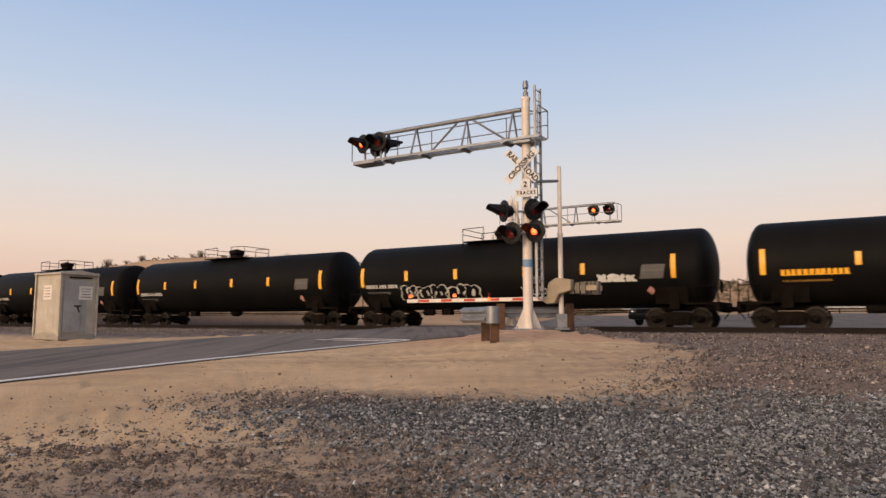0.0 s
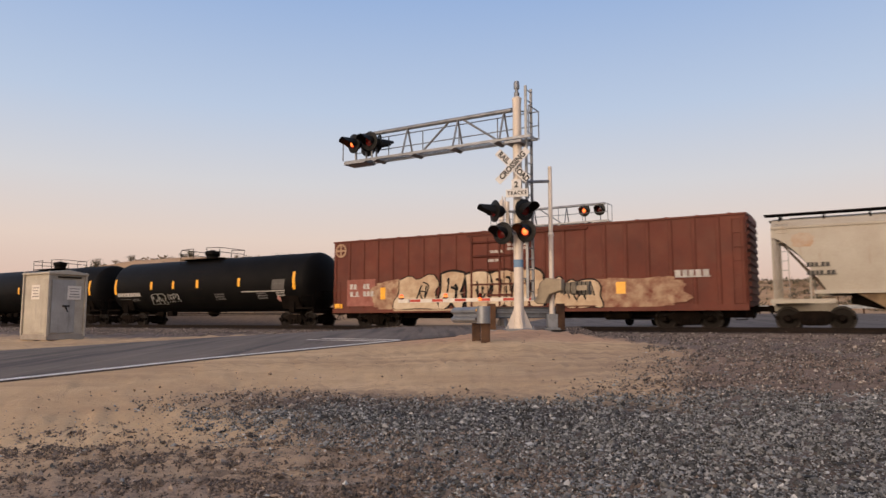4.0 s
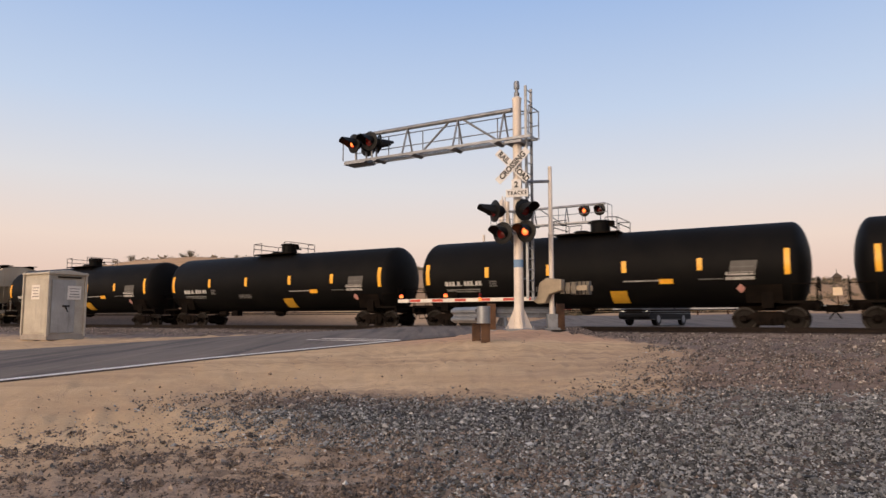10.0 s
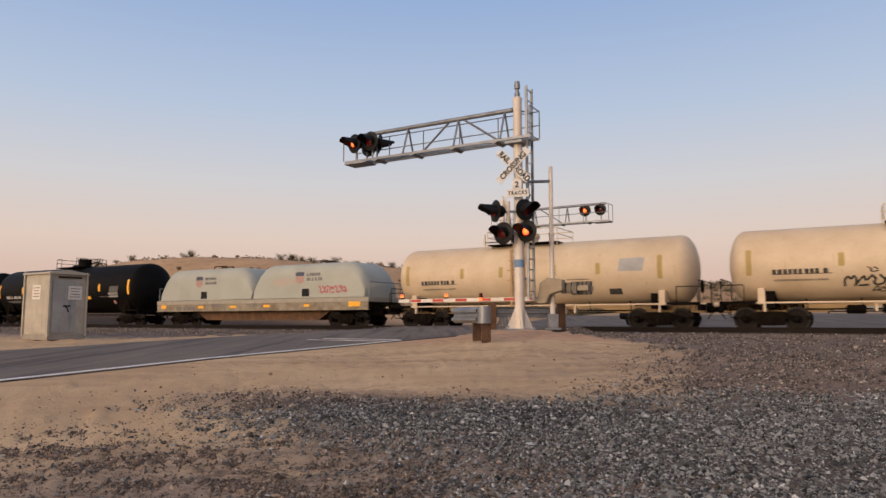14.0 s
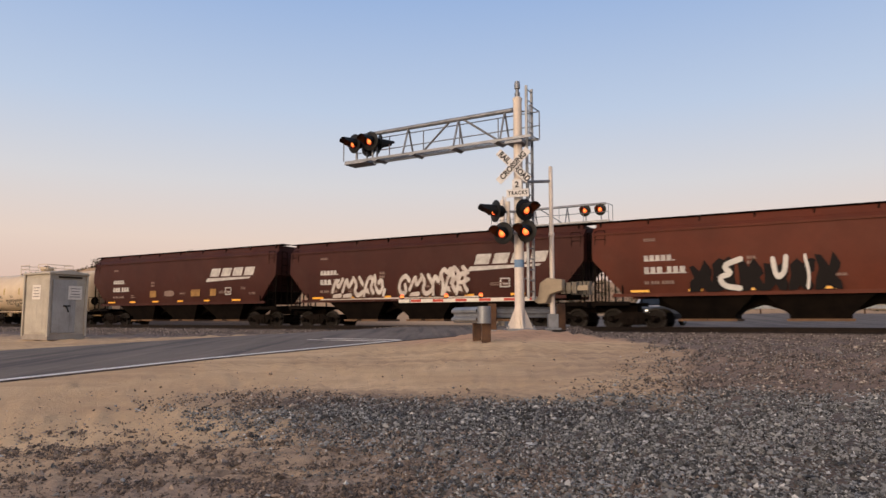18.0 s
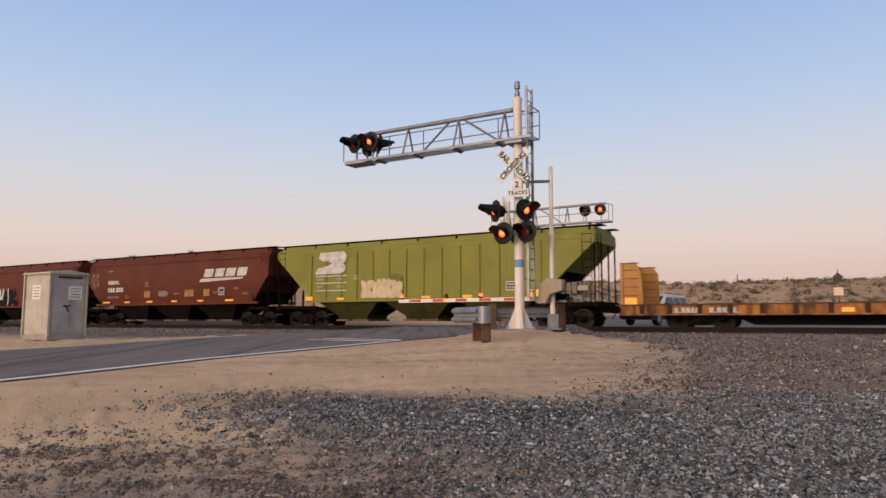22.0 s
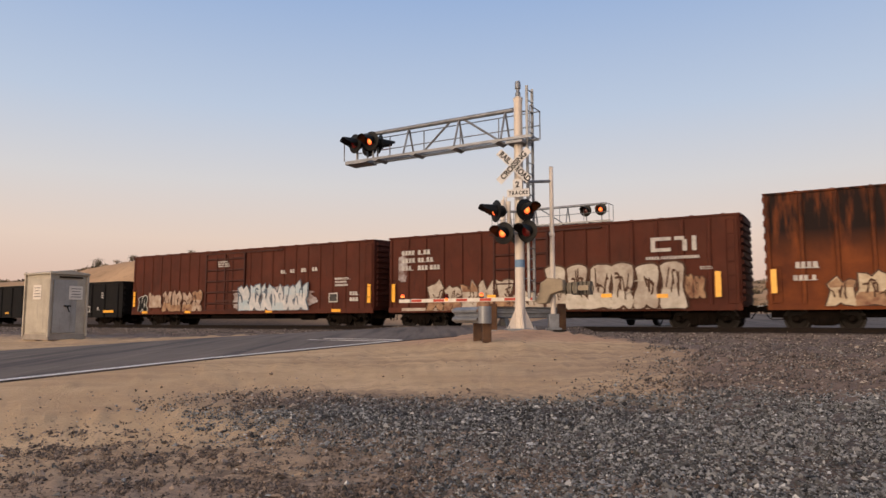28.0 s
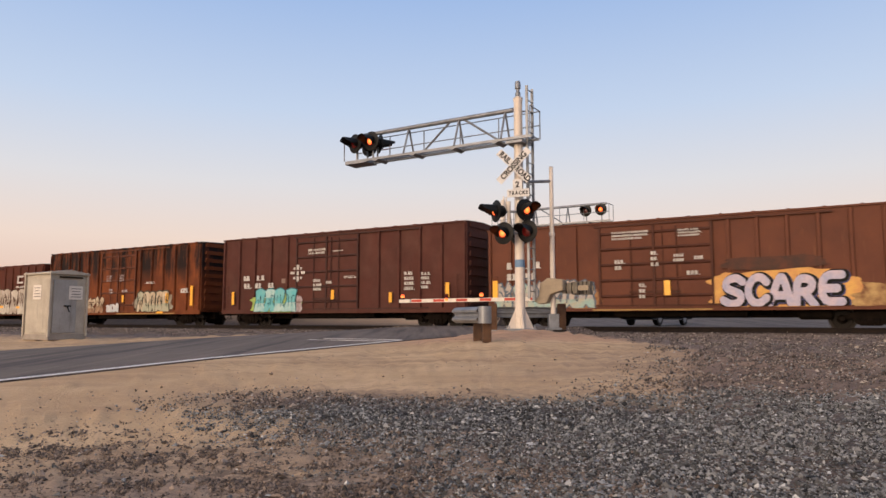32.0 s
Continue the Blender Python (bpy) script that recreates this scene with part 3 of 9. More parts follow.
    k.bsdf.inputs["Specular IOR Level"].default_value = 0.15
    hgt = k.mix(m_g, fine, vor.outputs["Distance"])
    k.bump(hgt, 0.6, 0.03)
    return k.m


GROUND = ground_material()


def build_ground():
    """One sheet out to the horizon: rings round the camera, closest where it looks."""
    rings = [0.0, 1.0, 2.0] + [2.6 * 1.035 ** i for i in range(190)]
    rings = [r for r in rings if r < 1500] + [1700, 2200, 3000, 4000]
    turns = sorted(set([round(-50 + i * 0.5, 2) for i in range(201)] + [50 + i * 5 for i in range(1, 52)]))
    turns = [a for a in turns if a < 310]
    n = len(turns)
    a = np.radians(np.array(turns))
    R, A = np.meshgrid(np.array(rings), a, indexing="ij")
    X, Y = R * np.sin(A), R * np.cos(A)
    Z = land(X, Y)
    rough = np.random.RandomState(3).normal(0, 1, Z.shape) * np.clip(R * 0.0012, 0.002, 0.02) * (R < 40) * ((across(X, Y) < -0.9) | (across(X, Y) > 7))
    Z = Z + rough
    vs = np.stack([X.ravel(), Y.ravel(), Z.ravel()], 1).tolist()
    fs = [(k * n + i, k * n + (i + 1) % n, (k + 1) * n + (i + 1) % n, (k + 1) * n + i) for k in range(len(rings) - 1) for i in range(n)]
    me = bpy.data.meshes.new("ground")
    me.from_pydata(vs, [], fs)
    me.polygons.foreach_set("use_smooth", [True] * len(me.polygons))
    me.flip_normals()
    me.materials.append(GROUND)
    tagged(new("ground", me), "tan desert sand with grey gravel and dry scrubland", "ground", kind="structure")


build_ground()


def road_material():
    k = Nodes("worn_asphalt")
    p = k.pos()
    big, mid, fine = k.noise(p, 0.5, 5), k.noise(p, 3, 6, 0.65), k.noise(p, 60, 3, 0.7)
    mp = k.n.new("ShaderNodeMapping")
    mp.inputs["Rotation"].default_value = (0, 0, math.atan2(RD.x, RD.y))
    mp.inputs["Scale"].default_value = (1.3, 0.06, 1)
    k.l.new(p, mp.inputs[0])
    lane = k.n.new("ShaderNodeTexNoise")
    lane.inputs["Scale"].default_value = 1.6
    k.l.new(mp.outputs[0], lane.inputs["Vector"])
    col = k.mix(k.ramp(big, 0.35, 0.65), (0.112, 0.086, 0.069), (0.150, 0.118, 0.094))
    col = k.mix(k.ramp(lane.outputs["Fac"], 0.5, 0.62), col, (0.066, 0.050, 0.041))
    drift = k.n.new("ShaderNodeTexNoise")
    drift.inputs["Scale"].default_value, drift.inputs["Detail"].default_value = 3.7, 6
    k.l.new(mp.outputs[0], drift.inputs["Vector"])
    col = k.mix(k.calc("MULTIPLY", k.ramp(drift.outputs["Fac"], 0.52, 0.66), 0.35), col, (0.25, 0.19, 0.14))
    col = k.mix(k.ramp(mid, 0.6, 0.72), col, (0.21, 0.165, 0.125))
    col = k.mix(0.5, col, k.ramp(fine, 0.25, 0.8, (0.6, 0.6, 0.6), (1.25, 1.25, 1.25)), "MULTIPLY")
    k.l.new(col, k.bsdf.inputs["Base Color"])
    k.bsdf.inputs["Roughness"].default_value = 0.85
    k.bump(fine, 0.4, 0.01)
    return k.m


ROAD = road_material()


def road_height(p):
    return float(np.interp(p.dot(NO), PROFILE_Q, ROAD_H))


def road_strip(a0, a1, w0, w1, lift, thick, wobble=0.0):
    """A strip along the road from a0 to a1 metres past the edge line's start, between w0 and w1 across."""
    sh = Shape()
    rnd = random.Random(int(a0 * 7 + w0 * 31))
    steps = max(2, int((a1 - a0) / 0.8))
    secs = []
    for i in range(steps + 1):
        c = ROAD_EDGE + RD * (a0 + (a1 - a0) * i / steps)
        wa, wb = w0 + rnd.uniform(-wobble, wobble), w1 + rnd.uniform(-wobble, wobble)
        pa, pb = c + RW * wa, c + RW * wb
        za, zb = road_height(pa) + lift, road_height(pb) + lift
        secs.append([(pa.x, pa.y, za - thick), (pa.x, pa.y, za), (pb.x, pb.y, zb), (pb.x, pb.y, zb - thick)])
    return sh.loft(secs)


road = part("road", road_strip(-30, 90, -0.13, 6.3, 0.0, 0.08, 0.03), ROAD)
tagged(road, "worn grey asphalt two-lane road over the tracks", "road", kind="structure")
edge = part("edge_line", road_strip(-30, 9.0, -0.10, 0.07, 0.005, 0.004), M["line"], road, "worn white edge line")
part("edge_line", road_strip(31, 90, 0.05, 0.17, 0.005, 0.004), M["line"], road, "worn white edge line")
for a in (8.55, 9.15):
    part("stop_line", road_strip(a, a + 0.09, 0.1, 2.5, 0.006, 0.004), M["line"], road, "worn white stop line")
part("stop_line", road_strip(31.5, 32.0, 3.4, 6.1, 0.006, 0.004), M["line"], road, "worn white stop line")


def build_far_pavement():
    """The paved ground across the tracks, laid 2 cm over the land."""
    sh = Shape()
    ss, qs = np.linspace(-30, 72, 52), np.linspace(35.5, 62, 22)
    pts = []
    for q in qs:
        for s in ss:
            p = on_track(float(s), float(q), 0)
            pts.append((p.x, p.y, float(land(p.x, p.y)) + 0.03))
    n = len(ss)
    sh.add(pts, [(i * n + j, i * n + j + 1, (i + 1) * n + j + 1, (i + 1) * n + j) for i in range(len(qs) - 1) for j in range(n - 1)])
    tagged(part("far_pavement", sh, ROAD), "pale grey paved ground beyond the tracks", "pavement", kind="structure")


build_far_pavement()


# ---- tracks ----
def rail_shape(length):
    prof = [(-0.07, 0), (0.07, 0), (0.07, 0.012), (0.012, 0.03), (0.012, 0.125), (0.036, 0.135), (0.036, 0.17), (-0.036, 0.17), (-0.036, 0.135), (-0.012, 0.125), (-0.012, 0.03), (-0.07, 0.012)]
    return Shape().prism(prof, -length / 2, length / 2, "x")


def build_track(q, top, s0, s1, label, bed_m):
    mid = (s0 + s1) / 2
    t = thing("railway_track", label, "railway track", pose(*on_track(mid, q, top - 0.17), 0, 0, HEADING), kind="structure")
    n = s1 - s0
    bed = Shape().prism([(-3.1, -0.32), (-1.75, -0.03), (1.75, -0.03), (3.1, -0.32)], -n / 2, n / 2, "x")
    part("ballast_bed", bed, bed_m, t, "brown-grey crushed stone ballast")
    rail = rail_shape(n).mesh("rail", M["rail"])
    for y in (-0.755, 0.755):
        part("rail", rail, None, t, at=(0, y, 0))
    tie = Shape().box(-0.11, 0.11, -1.3, 1.3, -0.18, 0.0).mesh("tie", M["tie"])
    for i in range(150):
        x = n / 2 - (s1 - 112) - i * 0.52
        part("tie", tie, None, t, at=(x, random.uniform(-0.03, 0.03), -0.006))
    return t


def ballast_material(name, lo, hi, dirt):
    k = Nodes(name)
    p = k.pos()
    vor = k.n.new("ShaderNodeTexVoronoi")
    vor.inputs["Scale"].default_value = 20
    k.l.new(p, vor.inputs["Vector"])
    col = k.mix(k.ramp(vor.outputs["Color"], 0.1, 0.9), lo, hi)
    col = k.mix(k.ramp(k.noise(p, 0.8, 5), 0.4, 0.65), col, dirt, "MIX")
    k.l.new(col, k.bsdf.inputs["Base Color"])
    k.bsdf.inputs["Roughness"].default_value = 0.95
    k.bump(vor.outputs["Distance"], 0.9, 0.04)
    return k.m


BALLAST = ballast_material("crushed_ballast", (0.075, 0.056, 0.047), (0.27, 0.21, 0.175), (0.20, 0.15, 0.115))
# bed under the train: dark stone, with the cars' shade put into its colour
DARK_BALLAST = ballast_material("shade_dark_ballast", (0.018, 0.013, 0.011), (0.075, 0.055, 0.045), (0.04, 0.028, 0.022))
build_track(NEAR_Q, NEAR_Z, -60, 260, "rusty rails on tarred ties in crushed ballast, empty", BALLAST)
build_track(TRACK_Q, TRAIN_Z, -60, 330, "rusty rails on tarred ties carrying the train", DARK_BALLAST)


def build_crossing_panels():
    """The level crossing's timber-and-asphalt infill between the rails."""
    t = thing("crossing_surface", "dark crossing panels between the rails at the road", "level crossing", kind="structure")
    c0 = ROAD_EDGE.dot(AL)
    for q, top in ((NEAR_Q, NEAR_Z), (TRACK_Q, TRAIN_Z)):
        for off, w in ((-1.35, 1.05), (0, 1.36), (1.35, 1.05)):
            for i in range(4):
                s = (ROAD_EDGE - Vector((56.3, 0, 0))).dot(AL) + 0.4 + i * 1.62
                p = on_track(s + 0.8, q + off, top - 0.02)
                sh = Shape().box(-0.8, 0.8, -w / 2, w / 2, -0.12, 0.012)
                part("panel", sh, M["tie"], t, at=pose(*p, 0, 0, HEADING))


build_crossing_panels()


# ---- the crossing's signals ----
FLASH = []       # (glowing lens, its still pose, which of the two beats lights it)
DISC = Shape().lathe([(-0.035, 0.03), (-0.03, 0.295), (-0.012, 0.305), (0.0, 0.305), (0.006, 0.29), (0.004, 0.03)], 36, "x").mesh("background_disc", M["lampblack"])
HOUSING = Shape().lathe([(-0.27, 0.05), (-0.26, 0.12), (-0.19, 0.165), (-0.03, 0.175), (0.012, 0.175), (0.03, 0.165), (0.03, 0.15)], 24, "x").mesh("housing", M["lampblack"])
LENS = Shape().lathe([(0.012, 0.15), (0.030, 0.148), (0.046, 0.11), (0.056, 0.05), (0.058, 0.005)], 24, "x").mesh("lens", M["lens"])
GLOW = Shape().lathe([(0.0, 0.128), (0.010, 0.126), (0.026, 0.095), (0.036, 0.045), (0.038, 0.005)], 24, "x").mesh("lit_lens", M["lit"])
hood_pts, hood_faces, hood_n = [], [], 18
for i in range(hood_n + 1):
    a = radians(-35 + 250 * i / hood_n)
    reach = 0.12 + 0.30 * min(1.0, max(0.0, math.sin(a) + 0.25) * 1.7) ** 0.8
    for r in (0.172, 0.180):
        hood_pts += [(0.0, r * math.cos(a), r * math.sin(a)), (reach, r * 1.05 * math.cos(a), r * math.sin(a) * 0.97)]
    if i:
        k, j = 4 * (i - 1), 4 * i
        hood_faces += [(k, j, j + 1, k + 1), (k + 2, k + 3, j + 3, j + 2), (k + 1, j + 1, j + 3, k + 3), (k, k + 2, j + 2, j)]
hood_shape = Shape().add(hood_pts, hood_faces + [(0, 1, 3, 2), (4 * hood_n, 4 * hood_n + 2, 4 * hood_n + 3, 4 * hood_n + 1)])
HOOD = hood_shape.mesh("hood", M["lampblack"])


def lamp(parent, place, facing, beat, tilt=0.0, lit=True):
    """A flashing lamp: disc, housing, hood and a red lens; when its beat comes the glowing element stands forward in the lens."""
    m = Matrix.Translation(place) @ Matrix.Rotation(math.atan2(facing[1], facing[0]), 4, "Z") @ Matrix.Rotation(radians(tilt), 4, "Y")
    body = part("signal_lamp", HOUSING, None, parent, "black flashing crossing lamp with hood", at=m)
    part("background_disc", DISC, None, body)
    part("hood", HOOD, None, body, at=(0.03, 0, 0))
    part("lens", LENS, None, body)
    if lit:
        g = part("lit_lens", GLOW, None, body, "glowing red-orange lens", at=(0.028, 0, 0))
        FLASH.append((g, beat))
    return body


def mast_base(t, r, base_w, z0):
    """Foot plate, concrete pad and the four gussets of a mast."""
    part("foot_plate", Shape().box(-base_w, base_w, -base_w, base_w, z0, z0 + 0.04), M["galv"], t, bevel=0.006)
    for i in range(4):
        a = math.pi / 2 * i
        g = Shape().prism([(r - 0.01, z0 + 0.04), (r + 0.24, z0 + 0.04), (r + 0.22, z0 + 0.09), (r - 0.01, z0 + 0.62)], -0.010, 0.010, "y")
        part("gusset", g, M["pole"], t, at=pose(0, 0, 0, 0, 0, math.degrees(a) + 8))
        b = Shape().rod((base_w - 0.06, base_w - 0.06, z0 + 0.04), (base_w - 0.06, base_w - 0.06, z0 + 0.12), 0.022, 6)
        part("bolt", b, M["galv"], t, at=pose(0, 0, 0, 0, 0, 90 * i))


def truss(t, length, z_low, z_top, material, tip_lamps, flip=1):
    """The cantilever over the road: along local +x. Top chord, walkway, braces, handrail, lamps at its end."""
    part("top_chord", Shape().rod((0.15, 0, z_top), (length - 0.25, 0, z_top), 0.065, 12), material, t)
    for y in (-0.24, 0.24):
        part("bottom_chord", Shape().box(-0.52, length, y - 0.022, y + 0.022, z_low - 0.06, z_low + 0.01), material, t)
    grating = Shape()
    for i in range(int((length + 0.5) / 0.09)):
        grating.box(-0.5 + i * 0.09, -0.475 + i * 0.09, -0.218, 0.218, z_low - 0.025, z_low)
    tagged(part("walkway_grating", grating, M["galv"], t, "open steel grating"), kind="stuff")
    for x in np.linspace(0.6, length - 1.2, 4):
        part("bracket", Shape().prism([(x - 0.11, z_low - 0.06), (x + 0.11, z_low - 0.06), (x + 0.02, z_low - 0.11), (x - 0.02, z_low - 0.11)], -0.28, 0.28, "y"), material, t)
    part("lamp_tray", Shape().box(length - 0.85, length, -0.28, 0.28, z_low - 0.10, z_low - 0.06), material, t)
    n = 3
    bays = [length * k for k in (0.067, 0.32, 0.618)]
    for i, x in enumerate(bays):
        for y in (-0.3, 0.3):
            part("post", Shape().rod((x, y, z_low), (x, 0, z_top), 0.03, 8), material, t)
    for a, b in ((bays[0] + 0.2, bays[1] - 0.17), (bays[2] - 0.23, bays[1] + 0.3)):
        part("diagonal", Shape().rod((a, -0.28, z_low + 0.02), (b, 0, z_top - 0.03), 0.032, 8), material, t)
    hi = z_low + 0.80
    for z in (z_low + 0.40, hi):
        part("handrail", Shape().rod((-0.5, -0.36 * flip, z), (length - 0.02, -0.36 * flip, z), 0.018, 6), material, t)
    for x in np.linspace(-0.5, length - 0.02, 6):
        part("handrail_post", Shape().rod((x, -0.36 * flip, z_low), (x, -0.36 * flip, hi), 0.018, 6), material, t)
    for x in (length - 0.02, -0.5):
        part("end_rail", Shape().path([(x, 0.34, z_low), (x, 0.34, hi), (x, -0.36, hi)], 0.018), material, t)
    for x, y, face, beat in tip_lamps:
        part("lamp_post", Shape().rod((x, y, z_low), (x, y, z_low + 0.42), 0.03, 8), material, t)
        lamp(t, (x, y + 0.12 * face[1], z_low + 0.54), face, beat, 4)


def ladder(t, x, y, z0, z1, turn, material, rungs):
    m = pose(x, y, 0, 0, 0, turn)
    for d in (-0.19, 0.19):
        part("ladder_rail", Shape().box(d - 0.022, d + 0.022, -0.035, 0.035, z0, z1), material, t, at=m)
    for i in range(rungs):
        z = z0 + 0.2 + (z1 - z0 - 0.3) * i / (rungs - 1)
        part("rung", Shape().rod((-0.19, 0, z), (0.19, 0, z), 0.016, 6), material, t, at=m)


def crossbuck(t, place, facing, z):
    """Two crossed boards with their words, and the plates under them."""
    turn = math.degrees(math.atan2(facing[1], facing[0])) + 90
    m = pose(place[0], place[1], z, 0, 0, turn)
    root = None
    for name, ang, y, words in (("crossbuck_board", 45, 0.0, ("RAIL", "ROAD")), ("crossbuck_board", -45, -0.012, ("CROS", "SING"))):
        b = part(name, Shape().box(-0.60, 0.60, -0.005, 0.005, -0.105, 0.105), M["sign"], t, "weathered white crossbuck board", at=m @ pose(0, y, 0, 0, ang, 0), bevel=0.002)
        gap = 0.345
        if words[0] == "CROS":
            letters("lettering", "CROSSING", 0.215, pose(0, -0.007, 0, 90, 0, 0), M["ink"], b, 0.001, 0.92)
            continue
        for k, wd in zip((-1, 1), words):
            letters("lettering", wd, 0.215, pose(k * gap, -0.007, 0, 90, 0, 0), M["ink"], b, 0.001, 0.88 if len(wd) > 3 else 1)
    p = part("track_count_plate", Shape().box(-0.13, 0.13, -0.005, 0.005, -0.15, 0.15), M["sign"], t, "small plate with the number two", at=m @ pose(0.1, -0.02, -0.54, 0, 0, 0))
    letters("lettering", "2", 0.22, pose(0, -0.007, 0, 90, 0, 0), M["ink"], p, 0.001)
    p = part("track_count_plate", Shape().box(-0.31, 0.31, -0.005, 0.005, -0.11, 0.11), M["sign"], t, "plate below the crossbuck", at=m @ pose(0.12, -0.02, -0.77, 0, 0, 0))
    letters("lettering", "TRACKS", 0.14, pose(0, -0.007, 0, 90, 0, 0), M["ink"], p, 0.001, 0.85, spread=1.3)


MAST = Vector((2.07, 19.0, 0))
APPROACH = (-0.515, -0.857)          # the way back down the road, to the traffic


def build_near_signal():
    arm_turn = math.degrees(math.atan2(RW.y, RW.x))
    t = thing("cantilever_signal", "silver cantilever crossing signal with red flashing lamps", "railroad signal", Matrix.Translation(MAST), group="crossing signals")
    z0 = 0.80
    part("footing", Shape().box(-0.62, 0.62, -0.62, 0.62, z0 - 0.5, z0), M["concrete"], t, at=pose(0, 0, 0, 0, 0, 31), bevel=0.02)
    mast_base(t, 0.128, 0.40, z0)
    part("mast", Shape().lathe([(z0, 0.135), (4.0, 0.127), (7.16, 0.12), (7.22, 0.135), (7.26, 0.135), (7.3, 0.09)], 28, "z"), M["pole"], t)
    part("finial", Shape().lathe([(7.28, 0.075), (7.42, 0.075), (7.44, 0.05), (7.52, 0.05), (7.54, 0.08), (7.64, 0.085), (7.75, 0.07)], 16, "z"), M["galv"], t)
    for z in (6.05,):
        part("collar", Shape().lathe([(z - 0.1, 0.13), (z - 0.09, 0.15), (z + 0.09, 0.15), (z + 0.1, 0.13)], 20, "z"), M["galv"], t)
    # the arm lies across the road
    fwd = Matrix.Rotation(radians(arm_turn), 4, "Z")
    inv = fwd.inverted()
    face = inv @ Vector((*APPROACH, 0))
    back = -face
    arm = part("arm_mount", Shape().box(-0.25, 0.25, -0.3, 0.3, 5.93, 6.0), M["galv"], t, at=fwd)
    truss(arm, 5.95, 6.10, 6.95, M["galv"], (
        (5.56, 0.16, (face.x + 0.28, face.y), 0), (4.92, 0.16, (face.x + 0.1, face.y), 1),
        (4.9, -0.05, (back.x - 0.75, back.y), 1), (5.45, -0.25, (back.x, back.y), 0)))
    ladder(t, 0.33, 0.06, 1.65, 7.6, 60, M["galv"], 20)
    for z in (2.2, 3.6, 5.0, 6.9):
        part("ladder_bracket", Shape().rod((0.1, 0.02, z), (0.30, 0.06, z), 0.02, 6), M["galv"], t)
    crossbuck(t, (-0.16, -0.26), (-0.35, -0.94), 5.28)
    for z in (5.2, 4.5):
        part("sign_bracket", Shape().box(-0.05, 0.02, -0.25, 0.0, z, z + 0.12), M["galv"], t)
    # the lamp clusters on the mast
    part("lamp_crossarm", Shape().rod((-0.72, -0.12, 4.02), (0.22, -0.22, 4.02), 0.035, 8), M["galv"], t)
    part("lamp_crossarm", Shape().rod((-0.42, -0.14, 3.42), (0.2, -0.22, 3.42), 0.035, 8), M["galv"], t)
    junction = Shape().rod((-0.30, -0.15, 3.35), (-0.30, -0.15, 4.3), 0.055, 10).rod((-0.44, -0.15, 4.0), (-0.44, -0.15, 4.45), 0.02, 6).rod((-0.37, -0.15, 4.0), (-0.37, -0.15, 4.42), 0.02, 6)
    part("junction_post", junction, M["pole"], t)
    lamp(t, (-0.66, -0.20, 4.03), (-0.95, -0.38), 1)
    lamp(t, (0.13, -0.42, 4.03), (0.52, -0.85), 1)
    lamp(t, (-0.46, -0.30, 3.41), (-0.62, -0.78), 1)
    lamp(t, (0.17, -0.42, 3.45), (-0.64, -0.77), 0)
    lamp(t, (0.05, 0.35, 3.45), (0.5, 0.85), 0, lit=False)
    band = Shape().lathe([(2.5, 0.1305), (2.5, 0.1345), (2.71, 0.1345), (2.71, 0.1305)], 24, "z")
    part("notice_band", band, paint("faded_blue_notice", (0.16, 0.27, 0.42)), t, "faded blue notice wrapped round the mast")
    wires = Shape().path([(0.15, -0.1, 4.3), (0.32, 0.1, 4.45), (0.3, 0.15, 4.9)], 0.014)
    part("cable", wires, M["lampblack"], t)


build_near_signal()


